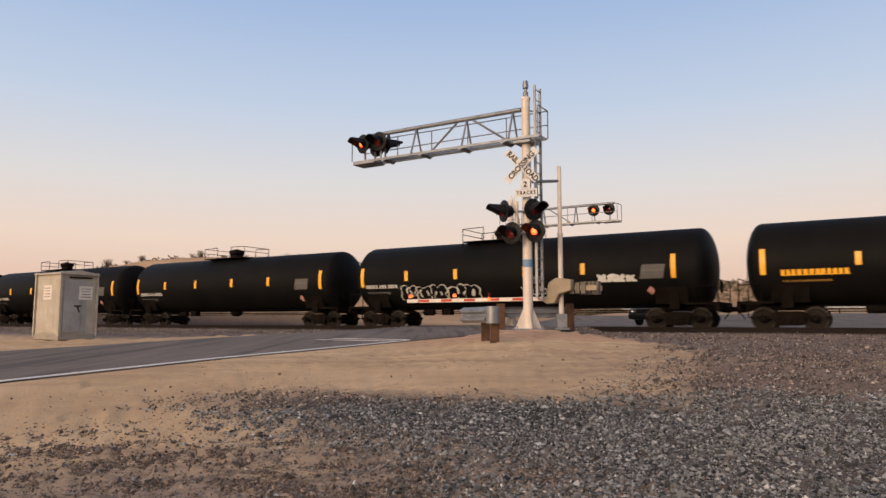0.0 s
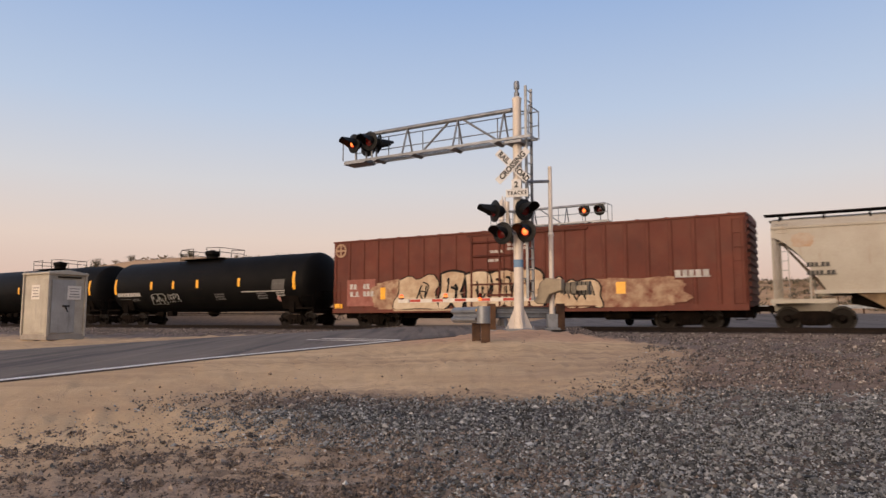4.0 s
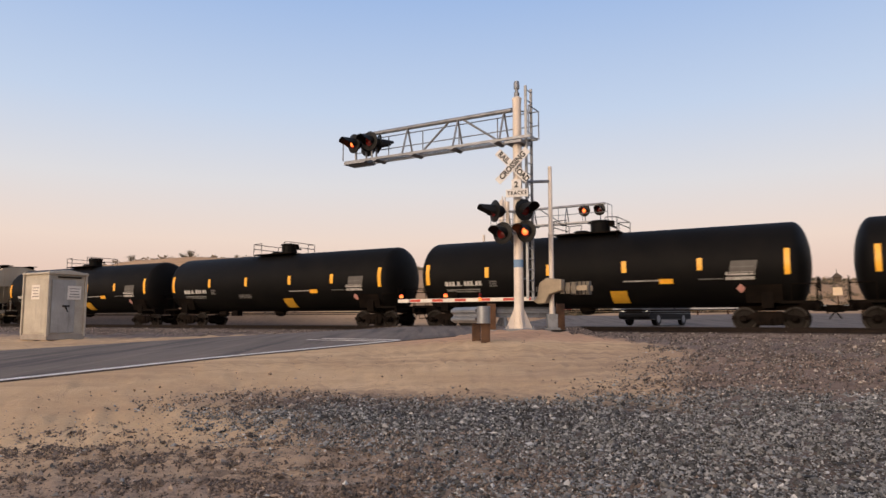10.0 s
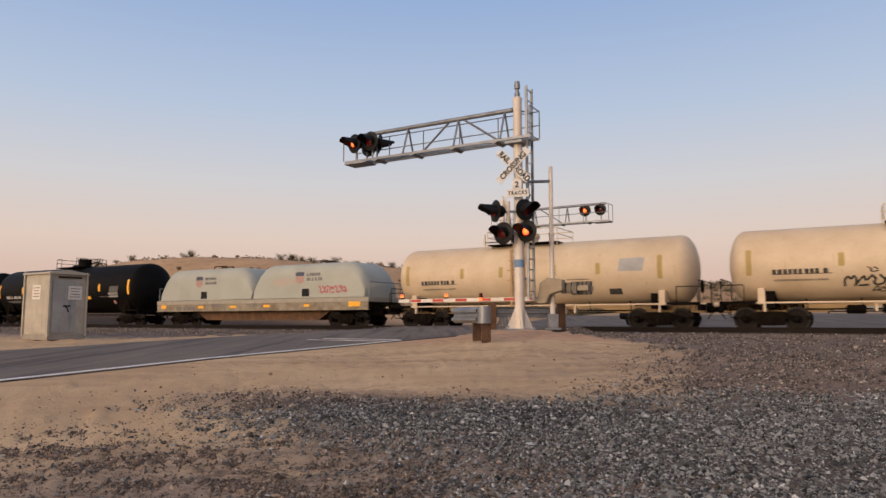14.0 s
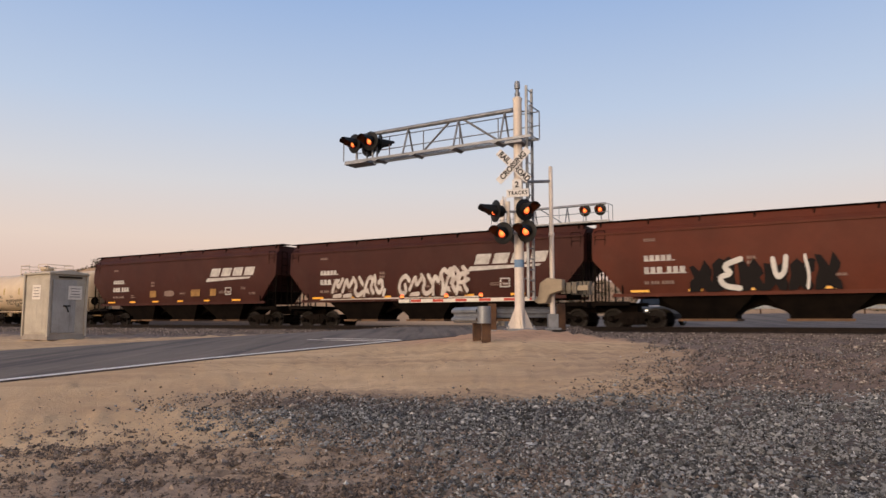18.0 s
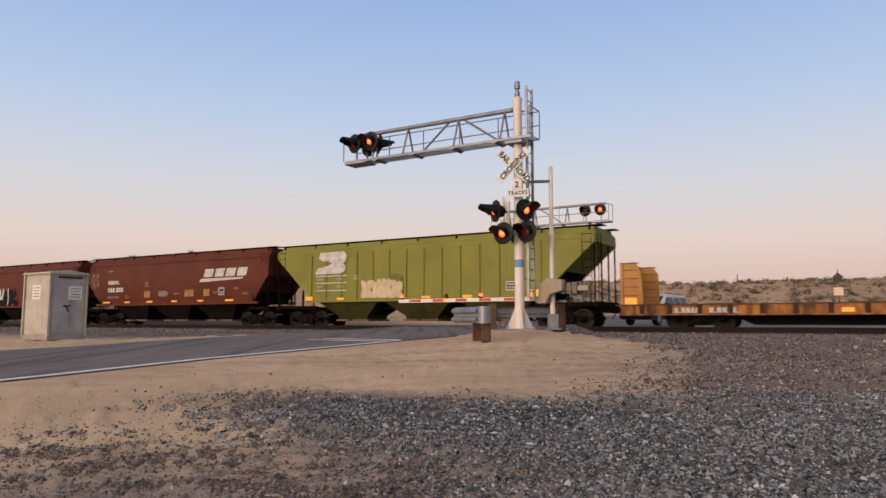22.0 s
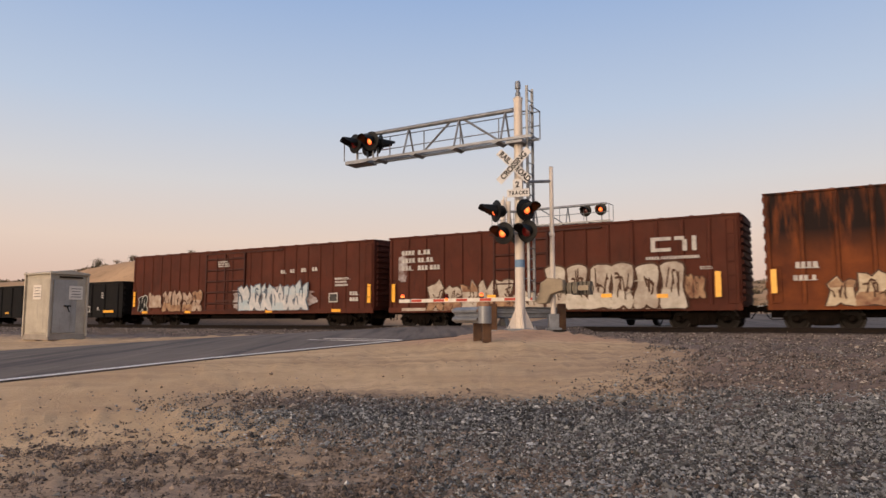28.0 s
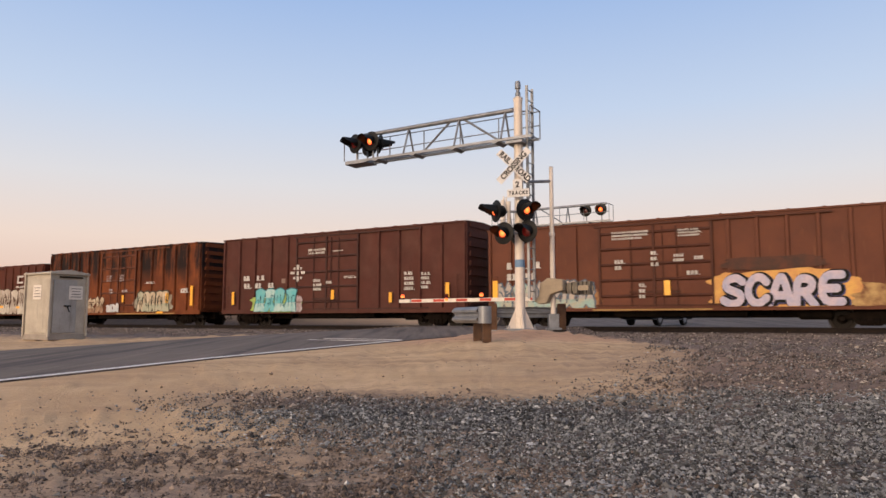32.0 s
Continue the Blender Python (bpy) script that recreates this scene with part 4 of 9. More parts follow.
def gate(name_m, post_h, arm_dir, arm_len, arm_z, beat_mid, arm_from, z0, label):
    """A lowered crossing gate: post, housing with counterweights, a striped arm with lamps."""
    t = thing("crossing_gate", label, "crossing gate", name_m, group="crossing gates")
    part("footing", Shape().box(-0.32, 0.32, -0.32, 0.32, z0 - 0.45, z0), paint("black_footing", (0.03, 0.028, 0.026)), t, bevel=0.02)
    part("junction_base", Shape().box(-0.2, 0.2, -0.2, 0.2, z0, z0 + 0.06).box(-0.14, 0.14, -0.14, 0.14, z0 + 0.06, z0 + 0.44), M["galv"], t, bevel=0.015)
    part("post", Shape().lathe([(z0 + 0.4, 0.070), (z0 + 2.6, 0.067), (z0 + 2.62, 0.082), (z0 + 2.7, 0.082), (z0 + 2.72, 0.062), (post_h - 0.02, 0.058), (post_h, 0.045)], 18, "z"), M["pole"], t)
    d = Vector((arm_dir[0], arm_dir[1], 0)).normalized()
    turn = math.degrees(math.atan2(d.y, d.x))
    m = pose(0, 0, 0, 0, 0, turn)
    zc = arm_z + 0.22
    ring = [(-0.42, zc + 0.28), (0.02, zc + 0.34), (0.24, zc + 0.2), (0.30, zc - 0.16), (0.42, zc - 0.3), (0.30, zc - 0.38), (0.06, zc - 0.36), (-0.06, zc - 0.12), (-0.3, zc - 0.05), (-0.42, zc - 0.02)]
    part("mechanism", Shape().prism(ring, 0.07, 0.34, "y"), M["mech"], t, "tan gate mechanism housing", at=m, bevel=0.03)
    cw = part("counterweight_arm", Shape().box(-1.05, 0.1, -0.40, -0.34, zc - 0.02, zc + 0.12).box(-1.05, 0.1, 0.02, 0.08, zc - 0.02, zc + 0.12), M["mech"], t, at=m)
    for i in range(5):
        x = -1.0 + i * 0.11
        part("counterweight", Shape().box(x, x + 0.085, -0.44 - 0.02 * (i % 2), -0.22, zc - 0.12, zc + 0.24), M["mech_grey"], cw)
    for i in range(3):
        x = -0.75 + i * 0.16
        part("counterweight", Shape().box(x, x + 0.12, 0.0, 0.14, zc - 0.10, zc + 0.2), M["mech_grey"], cw)
    part("arm_sleeve", Shape().box(0.1, arm_from + 0.3, -0.13, -0.05, arm_z - 0.045, arm_z + 0.045), M["galv"], t, at=m)
    arm = part("gate_arm", Shape().box(arm_from, arm_len, -0.105, -0.075, arm_z - 0.045, arm_z + 0.045), M["galv"], t, "aluminium gate arm with red and white stripes", at=m)
    n = int((arm_len - arm_from) / 0.406)
    for i in range(n):
        x0 = arm_len - 0.406 * (i + 1) - (0.05 if i else 0.0)
        x1 = arm_len - 0.406 * i - (0.05 if i else 0.0)
        sh = Shape().box(max(arm_from, x0), x1 - 0.002, -0.112, -0.068, arm_z - 0.055, arm_z + 0.055)
        band = part("stripe", sh, M["gate_white"], arm)
        if i % 2:
            part("red_band", Shape().box(max(arm_from, x0) + 0.01, x1 - 0.012, -0.116, -0.064, arm_z - 0.04, arm_z + 0.04), M["gate_red"], band)
    for x, beat in ((arm_len - 0.12, 2), (arm_len - 1.75, 0), (arm_len - 2.95, 1)):
        b = part("arm_lamp", Shape().box(x - 0.06, x + 0.06, -0.13, -0.05, arm_z + 0.05, arm_z + 0.10), M["lampblack"], arm)
        part("lens", Shape().lathe([(arm_z + 0.10, 0.05), (arm_z + 0.17, 0.055), (arm_z + 0.2, 0.03)], 14, "z", (x, -0.09, 0)), M["lens"], b)
        glow_ob = part("lit_lens", Shape().lathe([(0.0, 0.058), (0.07, 0.063), (0.105, 0.034)], 14, "z"), M["lit"], b, at=(x, -0.09, arm_z + 0.10))
        FLASH.append((glow_ob, beat))
    return t


t = gate(Matrix.Translation((3.03, 19.4, 0)), 5.4, (RW.x, RW.y), 5.25, 1.67, 0, 0.35, 0.80, "lowered striped gate with tan mechanism, its arm across the lane")
part("brace", Shape().rod((0, 0, 4.98), (-0.80, -0.3, 4.90), 0.045, 10), M["galv"], t)


def build_far_signal():
    """The matching cantilever signal and gate across the tracks."""
    c = Vector((3.25, 38.0, 0))
    t = thing("cantilever_signal", "distant silver cantilever signal beyond the tracks", "railroad signal", Matrix.Translation(c), group="crossing signals")
    z0 = 0.74
    mast_base(t, 0.155, 0.42, z0)
    part("mast", Shape().lathe([(z0, 0.165), (4.0, 0.155), (7.5, 0.145), (7.7, 0.1)], 24, "z"), M["pole"], t)
    turn = math.degrees(math.atan2(-RW.y, -RW.x))
    fwd = Matrix.Rotation(radians(turn), 4, "Z")
    away = fwd.inverted() @ Vector((-APPROACH[0], -APPROACH[1], 0))
    arm = part("arm_mount", Shape().box(-0.25, 0.25, -0.3, 0.3, 5.98, 6.05), M["galv"], t, at=fwd)
    truss(arm, 6.1, 6.12, 7.0, M["galv"], ((5.65, -0.2, (-away.x, -away.y), 1), (4.85, -0.2, (-away.x, -away.y), 0)))
    for x, beat in ((-0.28, 0), (0.42, 1)):
        lamp(t, (x, 0.15, 3.42), (0.3, 0.95), beat, lit=False)
    part("lamp_crossarm", Shape().rod((-0.3, 0.05, 3.45), (0.45, 0.05, 3.45), 0.035, 8), M["galv"], t)
    b = part("crossbuck_board", Shape().box(-0.61, 0.61, -0.005, 0.005, -0.115, 0.115), M["sign"], t, at=pose(0.35, 0.25, 5.1, 0, 0, 25) @ pose(0, 0, 0, 0, 45, 0))
    part("crossbuck_board", Shape().box(-0.61, 0.61, -0.005, 0.005, -0.115, 0.115), M["sign"], t, at=pose(0.35, 0.265, 5.1, 0, 0, 25) @ pose(0, 0, 0, 0, -45, 0))
    part("track_count_plate", Shape().box(-0.3, 0.3, -0.005, 0.005, -0.11, 0.11), M["sign"], t, at=pose(0.5, 0.25, 4.35, 0, 0, 25))
    g = thing("crossing_gate", "distant lowered gate beyond the tracks", "crossing gate", Matrix.Translation((2.27, 38.4, 0)), group="crossing gates")
    part("post", Shape().lathe([(0.7, 0.085), (3.3, 0.08), (5.78, 0.066), (5.8, 0.05)], 14, "z"), M["pole"], g)
    part("brace", Shape().rod((0, 0, 5.36), (0.95, -0.3, 5.36), 0.045, 8), M["galv"], g)
    part("mechanism", Shape().prism([(-0.4, 2.1), (0.1, 2.2), (0.3, 1.7), (0.1, 1.5), (-0.3, 1.8)], -0.2, 0.1, "y"), M["mech"], g, at=pose(0, 0, 0, 0, 0, turn), bevel=0.03)
    arm = part("gate_arm", Shape().box(0.3, 5.0, -0.1, -0.07, 1.62, 1.72), M["gate_white"], g, at=pose(0, 0, 0, 0, 0, turn))
    for i in range(6):
        part("stripe", Shape().box(0.7 + i * 0.8, 1.1 + i * 0.8, -0.106, -0.064, 1.615, 1.725), M["gate_red"], arm)


build_far_signal()


# ---- guard rail before the mast ----
def w_beam(length):
    prof = [(0.0, -0.155), (0.035, -0.13), (0.08, -0.10), (0.08, -0.06), (0.02, -0.02), (0.02, 0.02), (0.08, 0.06), (0.08, 0.10), (0.035, 0.13), (0.0, 0.155),
            (-0.004, 0.155), (0.03, 0.126), (0.075, 0.098), (0.075, 0.062), (0.015, 0.022), (0.015, -0.022), (0.075, -0.062), (0.075, -0.098), (0.03, -0.126), (-0.004, -0.155)]
    return Shape().prism(prof, 0, length, "x")


def build_guard_rail():
    t = thing("guard_rail", "short weathered steel guard rail on timber posts", "guard rail", pose(0.78, 13.2, 0, 0, 0, 0))
    # the beam runs back beside the road, its end wrapped round
    turn = math.degrees(math.atan2(0.90, -0.43))
    beam = part("beam", w_beam(1.05), M["galv"], t, at=pose(-0.10, 0.0, 1.16, 0, 0, turn))
    end = Shape()
    pts = []
    for i in range(11):
        a = radians(-100 + 200 * i / 10)
        pts.append((0.13 * math.cos(a), 0.13 * math.sin(a)))
    outer = [(x * 1.0, y) for x, y in pts]
    inner = [(x * 0.95, y * 0.95) for x, y in pts[::-1]]
    end.prism(outer + inner, 1.0, 1.32, "z")
    part("end_terminal", end, M["galv"], t, at=pose(-0.02, -0.08, 0, 0, 0, -75), bevel=0.004)
    for x, y, h in ((0.03, 0.14, 1.26), (-0.12, 0.70, 1.2)):
        part("post", Shape().box(x - 0.085, x + 0.085, y - 0.085, y + 0.085, 0.3, h), M["wood"], t, bevel=0.015)
    t2 = thing("guard_rail", "weathered steel guard rail on dark timber posts behind the mast", "guard rail", pose(1.35, 20.6, 0, 0, 0, 0))
    part("beam", w_beam(2.3), M["galv"], t2, at=pose(0.0, 0.0, 1.3, 0, 0, 8))
    for x in (0.08, 2.1):
        part("post", Shape().box(x - 0.12, x + 0.12, -0.14, 0.06, 0.3, 1.55), M["wood"], t2, bevel=0.015)


build_guard_rail()


def build_far_rail():
    t = thing("guard_rail", "long low steel rail fence beside the far pavement", "guard rail", pose(*on_track(36, 61.5, 0), 0, 0, HEADING))
    n = 26
    for i in range(n):
        p = on_track(36 + (i - n / 2) * 2.4, 61.5, 0)
        z = float(land(p.x, p.y))
        x = (i - n / 2) * 2.4
        part("post", Shape().box(x - 0.06, x + 0.06, -0.06, 0.06, z - 0.2, z + 0.75), M["wood"], t)
        p2 = on_track(36 + (i + 1 - n / 2) * 2.4, 61.5, 0)
        z2 = float(land(p2.x, p2.y))
        part("beam", Shape().prism([(x, z + 0.42), (x + 2.4, z2 + 0.42), (x + 2.4, z2 + 0.7), (x, z + 0.7)], 0.06, 0.09, "y"), M["galv"], t)


build_far_rail()


# ---- equipment cabinet ----
def build_cabinet():
    turn = HEADING
    t = thing("equipment_cabinet", "weathered pale metal signal cabinet with notices", "cabinet", pose(-11.33, 20.0, 0.60, 0, 0, turn))
    # local x along the track, y towards the camera: the corner nearest the camera stands at the origin
    L, D, H = 1.30, 1.12, 1.80
    part("body", Shape().box(0.03, L, -D, -0.03, 0.05, H), M["cabinet"], t, bevel=0.012)
    part("plinth", Shape().box(0.0, L + 0.02, -D - 0.02, 0.0, -0.1, 0.06), M["concrete"], t)
    roof = Shape().prism([(-D - 0.05, H), (-D - 0.05, H + 0.05), (-D / 2, H + 0.14), (0.05, H + 0.05), (0.05, H)], -0.05, L + 0.05, "x")
    part("roof", roof, M["cabinet"], t, bevel=0.008)
    for x in (0.0, L):
        for y in (0.0, -D):
            part("corner_post", Shape().box(x - 0.025, x + 0.03, y - 0.03, y + 0.025, 0.0, H + 0.02).rod((x, y, H), (x, y, H + 0.09), 0.02, 6), M["cabinet"], t)
    # the door on the face towards the road, with its handle and notice
    door = part("door", Shape().box(-0.005, 0.03, -D + 0.32, -0.1, 0.1, H - 0.16), M["cabinet_door"], t, "scuffed grey metal door", bevel=0.006)
    part("handle", Shape().box(-0.04, -0.005, -0.62, -0.42, 0.86, 0.9).rod((-0.03, -0.5, 0.88), (-0.06, -0.56, 0.70), 0.016, 6), M["lampblack"], door)
    part("door", Shape().box(0.1, L - 0.1, -0.035, -0.005, 0.1, H - 0.16), M["cabinet"], t, bevel=0.006)
    for m, w, h in ((pose(-0.012, -0.76, 1.27, 90, 0, -90), 0.42, 0.40), (pose(0.66, 0.002, 1.28, 90, 0, 180), 0.42, 0.42)):
        n = part("notice", Shape().box(-w / 2, w / 2, -h / 2, h / 2, 0, 0.004), M["gate_white"], t, "white printed notice", at=m)
        for i in range(4):
            bw = w * (0.36, 0.30, 0.34, 0.38)[i]
            part("print", Shape().box(-bw, bw, h * (0.30 - 0.2 * i) - 0.012, h * (0.30 - 0.2 * i) + 0.012, 0.004, 0.0055), paint("faded_print", (0.20, 0.19, 0.18)), n, smooth=0)
    part("vent", Shape().box(-0.03, 0.0, -0.95, -0.25, H - 0.1, H - 0.06), M["frame"], t)


# scuffed door; its greyer tone paints the face turned from the glow
M["cabinet_door"] = surface("shade_grey_scuffed_door", (0.36, 0.355, 0.34), (0.26, 0.255, 0.24), 0.6, 0.05, scale=1.6, streak=(0.17, 0.16, 0.15), streak_at=(0.55, 0.78))
build_cabinet()


# ---- the waiting car across the tracks ----
def build_suv():
    t = thing("suv", "white and silver utility vehicle waiting with headlights on", "car", pose(13.0, 42.6, 0.77, 0, 0, math.degrees(math.atan2(-0.857, -0.515)) - 12))
    white, glass = paint("white_car_paint", (0.62, 0.62, 0.62)), M["lens_glass"]
    lower = [(2.75, 0.42), (2.78, 0.75), (2.55, 1.02), (1.15, 1.14), (-2.62, 1.14), (-2.72, 0.95), (-2.72, 0.42), (-2.2, 0.34), (2.3, 0.34)]
    secs = []
    for y, k in ((-0.97, 0.0), (-0.92, 1.0), (0.92, 1.0), (0.97, 0.0)):
        secs.append([(x, y, z - (0.04 * (1 - k) if z > 0.9 else 0)) for x, z in lower])
    part("body", Shape().loft(secs), paint("dark_silver_car_paint", (0.10, 0.102, 0.105)), t, smooth=40)
    cabin = [(1.18, 1.12), (0.38, 1.80), (-0.2, 1.88), (-2.2, 1.84), (-2.64, 1.12)]
    secs = [[(x, y * (1.0 if z < 1.3 else 0.87), z - (0.06 * (1 - k) if z > 1.3 else 0)) for x, z in cabin] for y, k in ((-0.95, 0.0), (-0.86, 1.0), (0.86, 1.0), (0.95, 0.0))]
    part("cabin", Shape().loft(secs), white, t, "white roof and pillars", smooth=40)
    part("lower_body", Shape().box(-2.74, 2.80, -0.985, 0.985, 0.38, 0.72), paint("dark_car_cladding", (0.02, 0.02, 0.021)), t, bevel=0.04)
    part("windshield", Shape().add([(1.10, -0.72, 1.18), (1.10, 0.72, 1.18), (0.42, 0.66, 1.76), (0.42, -0.66, 1.76)], [(0, 1, 2, 3)]), glass, t, at=(0.02, 0, 0.015), smooth=0)
    for sy in (-1, 1):
        for x0, x1, k in ((0.55, -0.35, 0.35), (-0.45, -1.25, 0), (-1.35, -2.2, 0)):
            y0, y1 = sy * 0.985, sy * 0.855
            w = Shape().add([(x0 + k, y0, 1.16), (x1, y0, 1.16), (x1, y1, 1.68), (x0 - 0.05, y1, 1.68)], [(0, 1, 2, 3)])
            part("side_window", w, glass, t, smooth=0)
        for x in (1.72, -1.65):
            w = part("wheel", Shape().lathe([(-0.12, 0.2), (-0.12, 0.35), (-0.09, 0.385), (0.09, 0.385), (0.12, 0.35), (0.12, 0.24)], 22, "y"), M["lampblack"], t, at=(x, sy * 0.87, 0.385))
            part("rim", Shape().lathe([(sy * 0.09, 0.23), (sy * 0.125, 0.22), (sy * 0.13, 0.05)], 16, "y"), M["galv"], w)
        part("headlight", Shape().box(2.72, 2.80, sy * 0.74 - 0.08, sy * 0.74 + 0.08, 0.82, 0.91), M["headlight"], t, bevel=0.02)
        part("mirror", Shape().box(0.85, 1.0, sy * 1.08 - 0.1, sy * 1.08 + 0.1, 1.18, 1.34), M["lampblack"], t, bevel=0.02)
        part("roof_rail", Shape().rod((0.1, sy * 0.66, 1.93), (-2.1, sy * 0.66, 1.9), 0.025, 6), M["lampblack"], t)
    part("grille", Shape().box(2.70, 2.79, -0.5, 0.5, 0.78, 0.96), M["lampblack"], t)
    part("bumper", Shape().box(2.72, 2.90, -0.95, 0.95, 0.48, 0.66), M["lampblack"], t, bevel=0.03)


M["headlight"] = glow("headlight", (1.0, 0.85, 0.65), 1.6)
M["lens_glass"] = surface("tinted_car_glass", (0.015, 0.017, 0.02), (0.02, 0.022, 0.025), 0.12, scale=2, bump=0.0)
build_suv()


# ---- scrub ----
M["twig"] = surface("dry_twig", (0.10, 0.075, 0.05), (0.14, 0.10, 0.065), 0.9, scale=5)
M["leaf"] = surface("grey_green_scrub_leaf", (0.060, 0.052, 0.026), (0.10, 0.080, 0.045), 0.85, scale=0.7, grain=8)
M["leaf_dry"] = surface("dry_straw_leaf", (0.21, 0.15, 0.085), (0.28, 0.20, 0.12), 0.9, scale=0.7, grain=8)


def bush_shape(rnd, w, h, leaves, size):
    """Stems from one root and a loose crown of small leaf blades."""
    stems, crown = Shape(), Shape()
    tips = []
    for i in range(7):
        a, lean = rnd.uniform(0, 6.28), rnd.uniform(0.15, 0.9)
        mid = Vector((math.cos(a) * lean * w * 0.22, math.sin(a) * lean * w * 0.22, h * 0.4))
        tip = Vector((math.cos(a) * lean * w * 0.46, math.sin(a) * lean * w * 0.46, h * rnd.uniform(0.6, 0.95)))
        stems.rod((0, 0, -0.1), mid, 0.03 * h, 5, 0.02 * h).rod(mid, tip, 0.02 * h, 5, 0.006 * h)
        tips += [mid * 0.5 + tip * 0.5, tip, mid]
    for i in range(leaves):
        c = rnd.choice(tips) + Vector((rnd.gauss(0, 0.13) * w, rnd.gauss(0, 0.13) * w, rnd.gauss(0, 0.11) * h))
        c.z = max(c.z, 0.05 * h)
        d = Vector((rnd.gauss(0, 1), rnd.gauss(0, 1), rnd.gauss(0.4, 1))).normalized() * size * rnd.uniform(0.6, 1.4)
        s = d.orthogonal().normalized() * size * 0.35
        crown.add([c - d, c + s, c + d, c - s], [(0, 1, 2, 3)])
    return stems, crown


BUSHES = []
rnd_b = random.Random(17)
for i in range(4):
    st, cr = bush_shape(rnd_b, 1.6, 0.9, 900, 0.055)
    BUSHES.append((st.mesh("stem", M["twig"]), cr.mesh("foliage", M["leaf" if i % 2 == 0 else "leaf_dry"], 0)))


def bush(x, y, size, kind, label="dry desert shrub on the sandy slope"):
    z = float(land(x, y))
    t = thing("shrub", label, "shrub", pose(x, y, z - 0.05, 0, 0, rnd_b.uniform(0, 360)), group="desert shrubs")
    t.scale = (size, size, size * rnd_b.uniform(0.8, 1.1))
    part("stem", BUSHES[kind][0], None, t)
    part("foliage", BUSHES[kind][1], None, t)


# shrubs along the hill's crest and down its face: bearing in degrees, distance, size
for a, r, s, k in ((-26.5, 68, 1.9, 0), (-25.3, 69, 1.3, 1), (-24.2, 69, 1.5, 0), (-20.6, 70.5, 1.3, 2), (-20.1, 70, 1.7, 0), (-18.3, 71, 0.9, 1), (-16.6, 71, 0.9, 3),
                   (-13.2, 71, 1.9, 0), (-12.4, 71, 2.0, 2), (-11.6, 71.5, 1.7, 1), (-10.7, 71, 1.7, 0), (-9.6, 71.5, 1.5, 2), (-8.8, 72, 2.0, 0), (-8.0, 72, 1.6, 1), (-7.2, 72, 1.7, 3),
                   (-6.1, 72, 1.6, 0), (-5.2, 73, 1.4, 1), (-4.2, 73, 1.9, 2), (-3.2, 74, 1.4, 0), (-2.2, 75, 1.5, 1), (-1.0, 76, 1.9, 0), (0.1, 77, 1.4, 3), (1.3, 78, 1.6, 2), (2.7, 80, 1.8, 0),
                   (-20.9, 62, 0.9, 0), (-16.4, 63, 0.9, 2), (-14.9, 64, 0.8, 0), (-14.2, 64, 0.8, 2), (-23.0, 62, 1.0, 3), (-10.6, 65, 0.9, 1), (-8.9, 65, 0.8, 3), (-5.6, 66, 1.1, 0),
                   (-3.6, 66, 1.0, 1), (-1.5, 66, 1.2, 2), (0.8, 67, 1.3, 0), (2.2, 66, 1.2, 1), (4.0, 70, 1.6, 0), (5.5, 76, 1.8, 2), (7.0, 74, 1.5, 1), (9.3, 82, 1.5, 0), (12.2, 88, 2.8, 0), (13.3, 90, 2.3, 2), (15.0, 92, 1.9, 0), (10.6, 62, 1.1, 1), (16.5, 70, 1.2, 3)):
    r *= float(np.interp(a, RISE_A, RISE_R)) / float(np.interp(a, (-60, -24, -4, 6, 12, 40), (70, 70, 76, 95, 130, 170)))
    x, y = r * math.sin(radians(a)), r * math.cos(radians(a))
    bush(x, y, s * 0.0054 * r, k)


def build_scrub():
    """The far scrub that nobody could count, one mesh."""
    rnd = random.Random(23)
    for key, n, seed in (("leaf", 2700, 1), ("leaf_dry", 3900, 2)):
        verts, faces = [], []
        for i in range(n):
            a = rnd.uniform(-36, 36)
            crest = float(np.interp(a, RISE_A, RISE_R))
            r = crest * (0.62 + 1.5 * rnd.random() ** 1.5)
            if a < 2 and r < crest * 1.04:
                continue
            x, y = r * math.sin(radians(a)), r * math.cos(radians(a))
            if x * NO.x + y * NO.y < 66:
                continue
            z, s = float(land(x, y)), rnd.uniform(0.3, 0.85) * (0.8 + r / 340)
            for j in range(30):
                c = Vector((x + rnd.gauss(0, 0.45) * s, y + rnd.gauss(0, 0.45) * s, z + abs(rnd.gauss(0.30, 0.22)) * s))
                d = Vector((rnd.gauss(0, 1), rnd.gauss(0, 1), rnd.gauss(0.5, 1))).normalized() * 0.22 * s
                e = d.orthogonal().normalized() * 0.15 * s
                k = len(verts)
                verts += [tuple(c - d), tuple(c + e), tuple(c + d), tuple(c - e)]
                faces.append((k, k + 1, k + 2, k + 3))
        me = bpy.data.meshes.new("scrub")
        me.from_pydata(verts, [], faces)
        me.materials.append(M[key])
        tagged(new("scrub", me), "low dry desert scrub spread over the far slope", "scrub", kind="stuff")


build_scrub()


def utility_pole(a, r, h):
    x, y = r * math.sin(radians(a)), r * math.cos(radians(a))
    t = thing("utility_pole", "distant bare timber utility pole", "utility pole", pose(x, y, float(land(x, y)), 0, 0, 20), group="distant poles")
    part("pole", Shape().rod((0, 0, -0.5), (0, 0, h), 0.16, 8, 0.11), M["wood"], t)


utility_pole(15.6, 240, 6.5)
utility_pole(22.9, 260, 6.5)


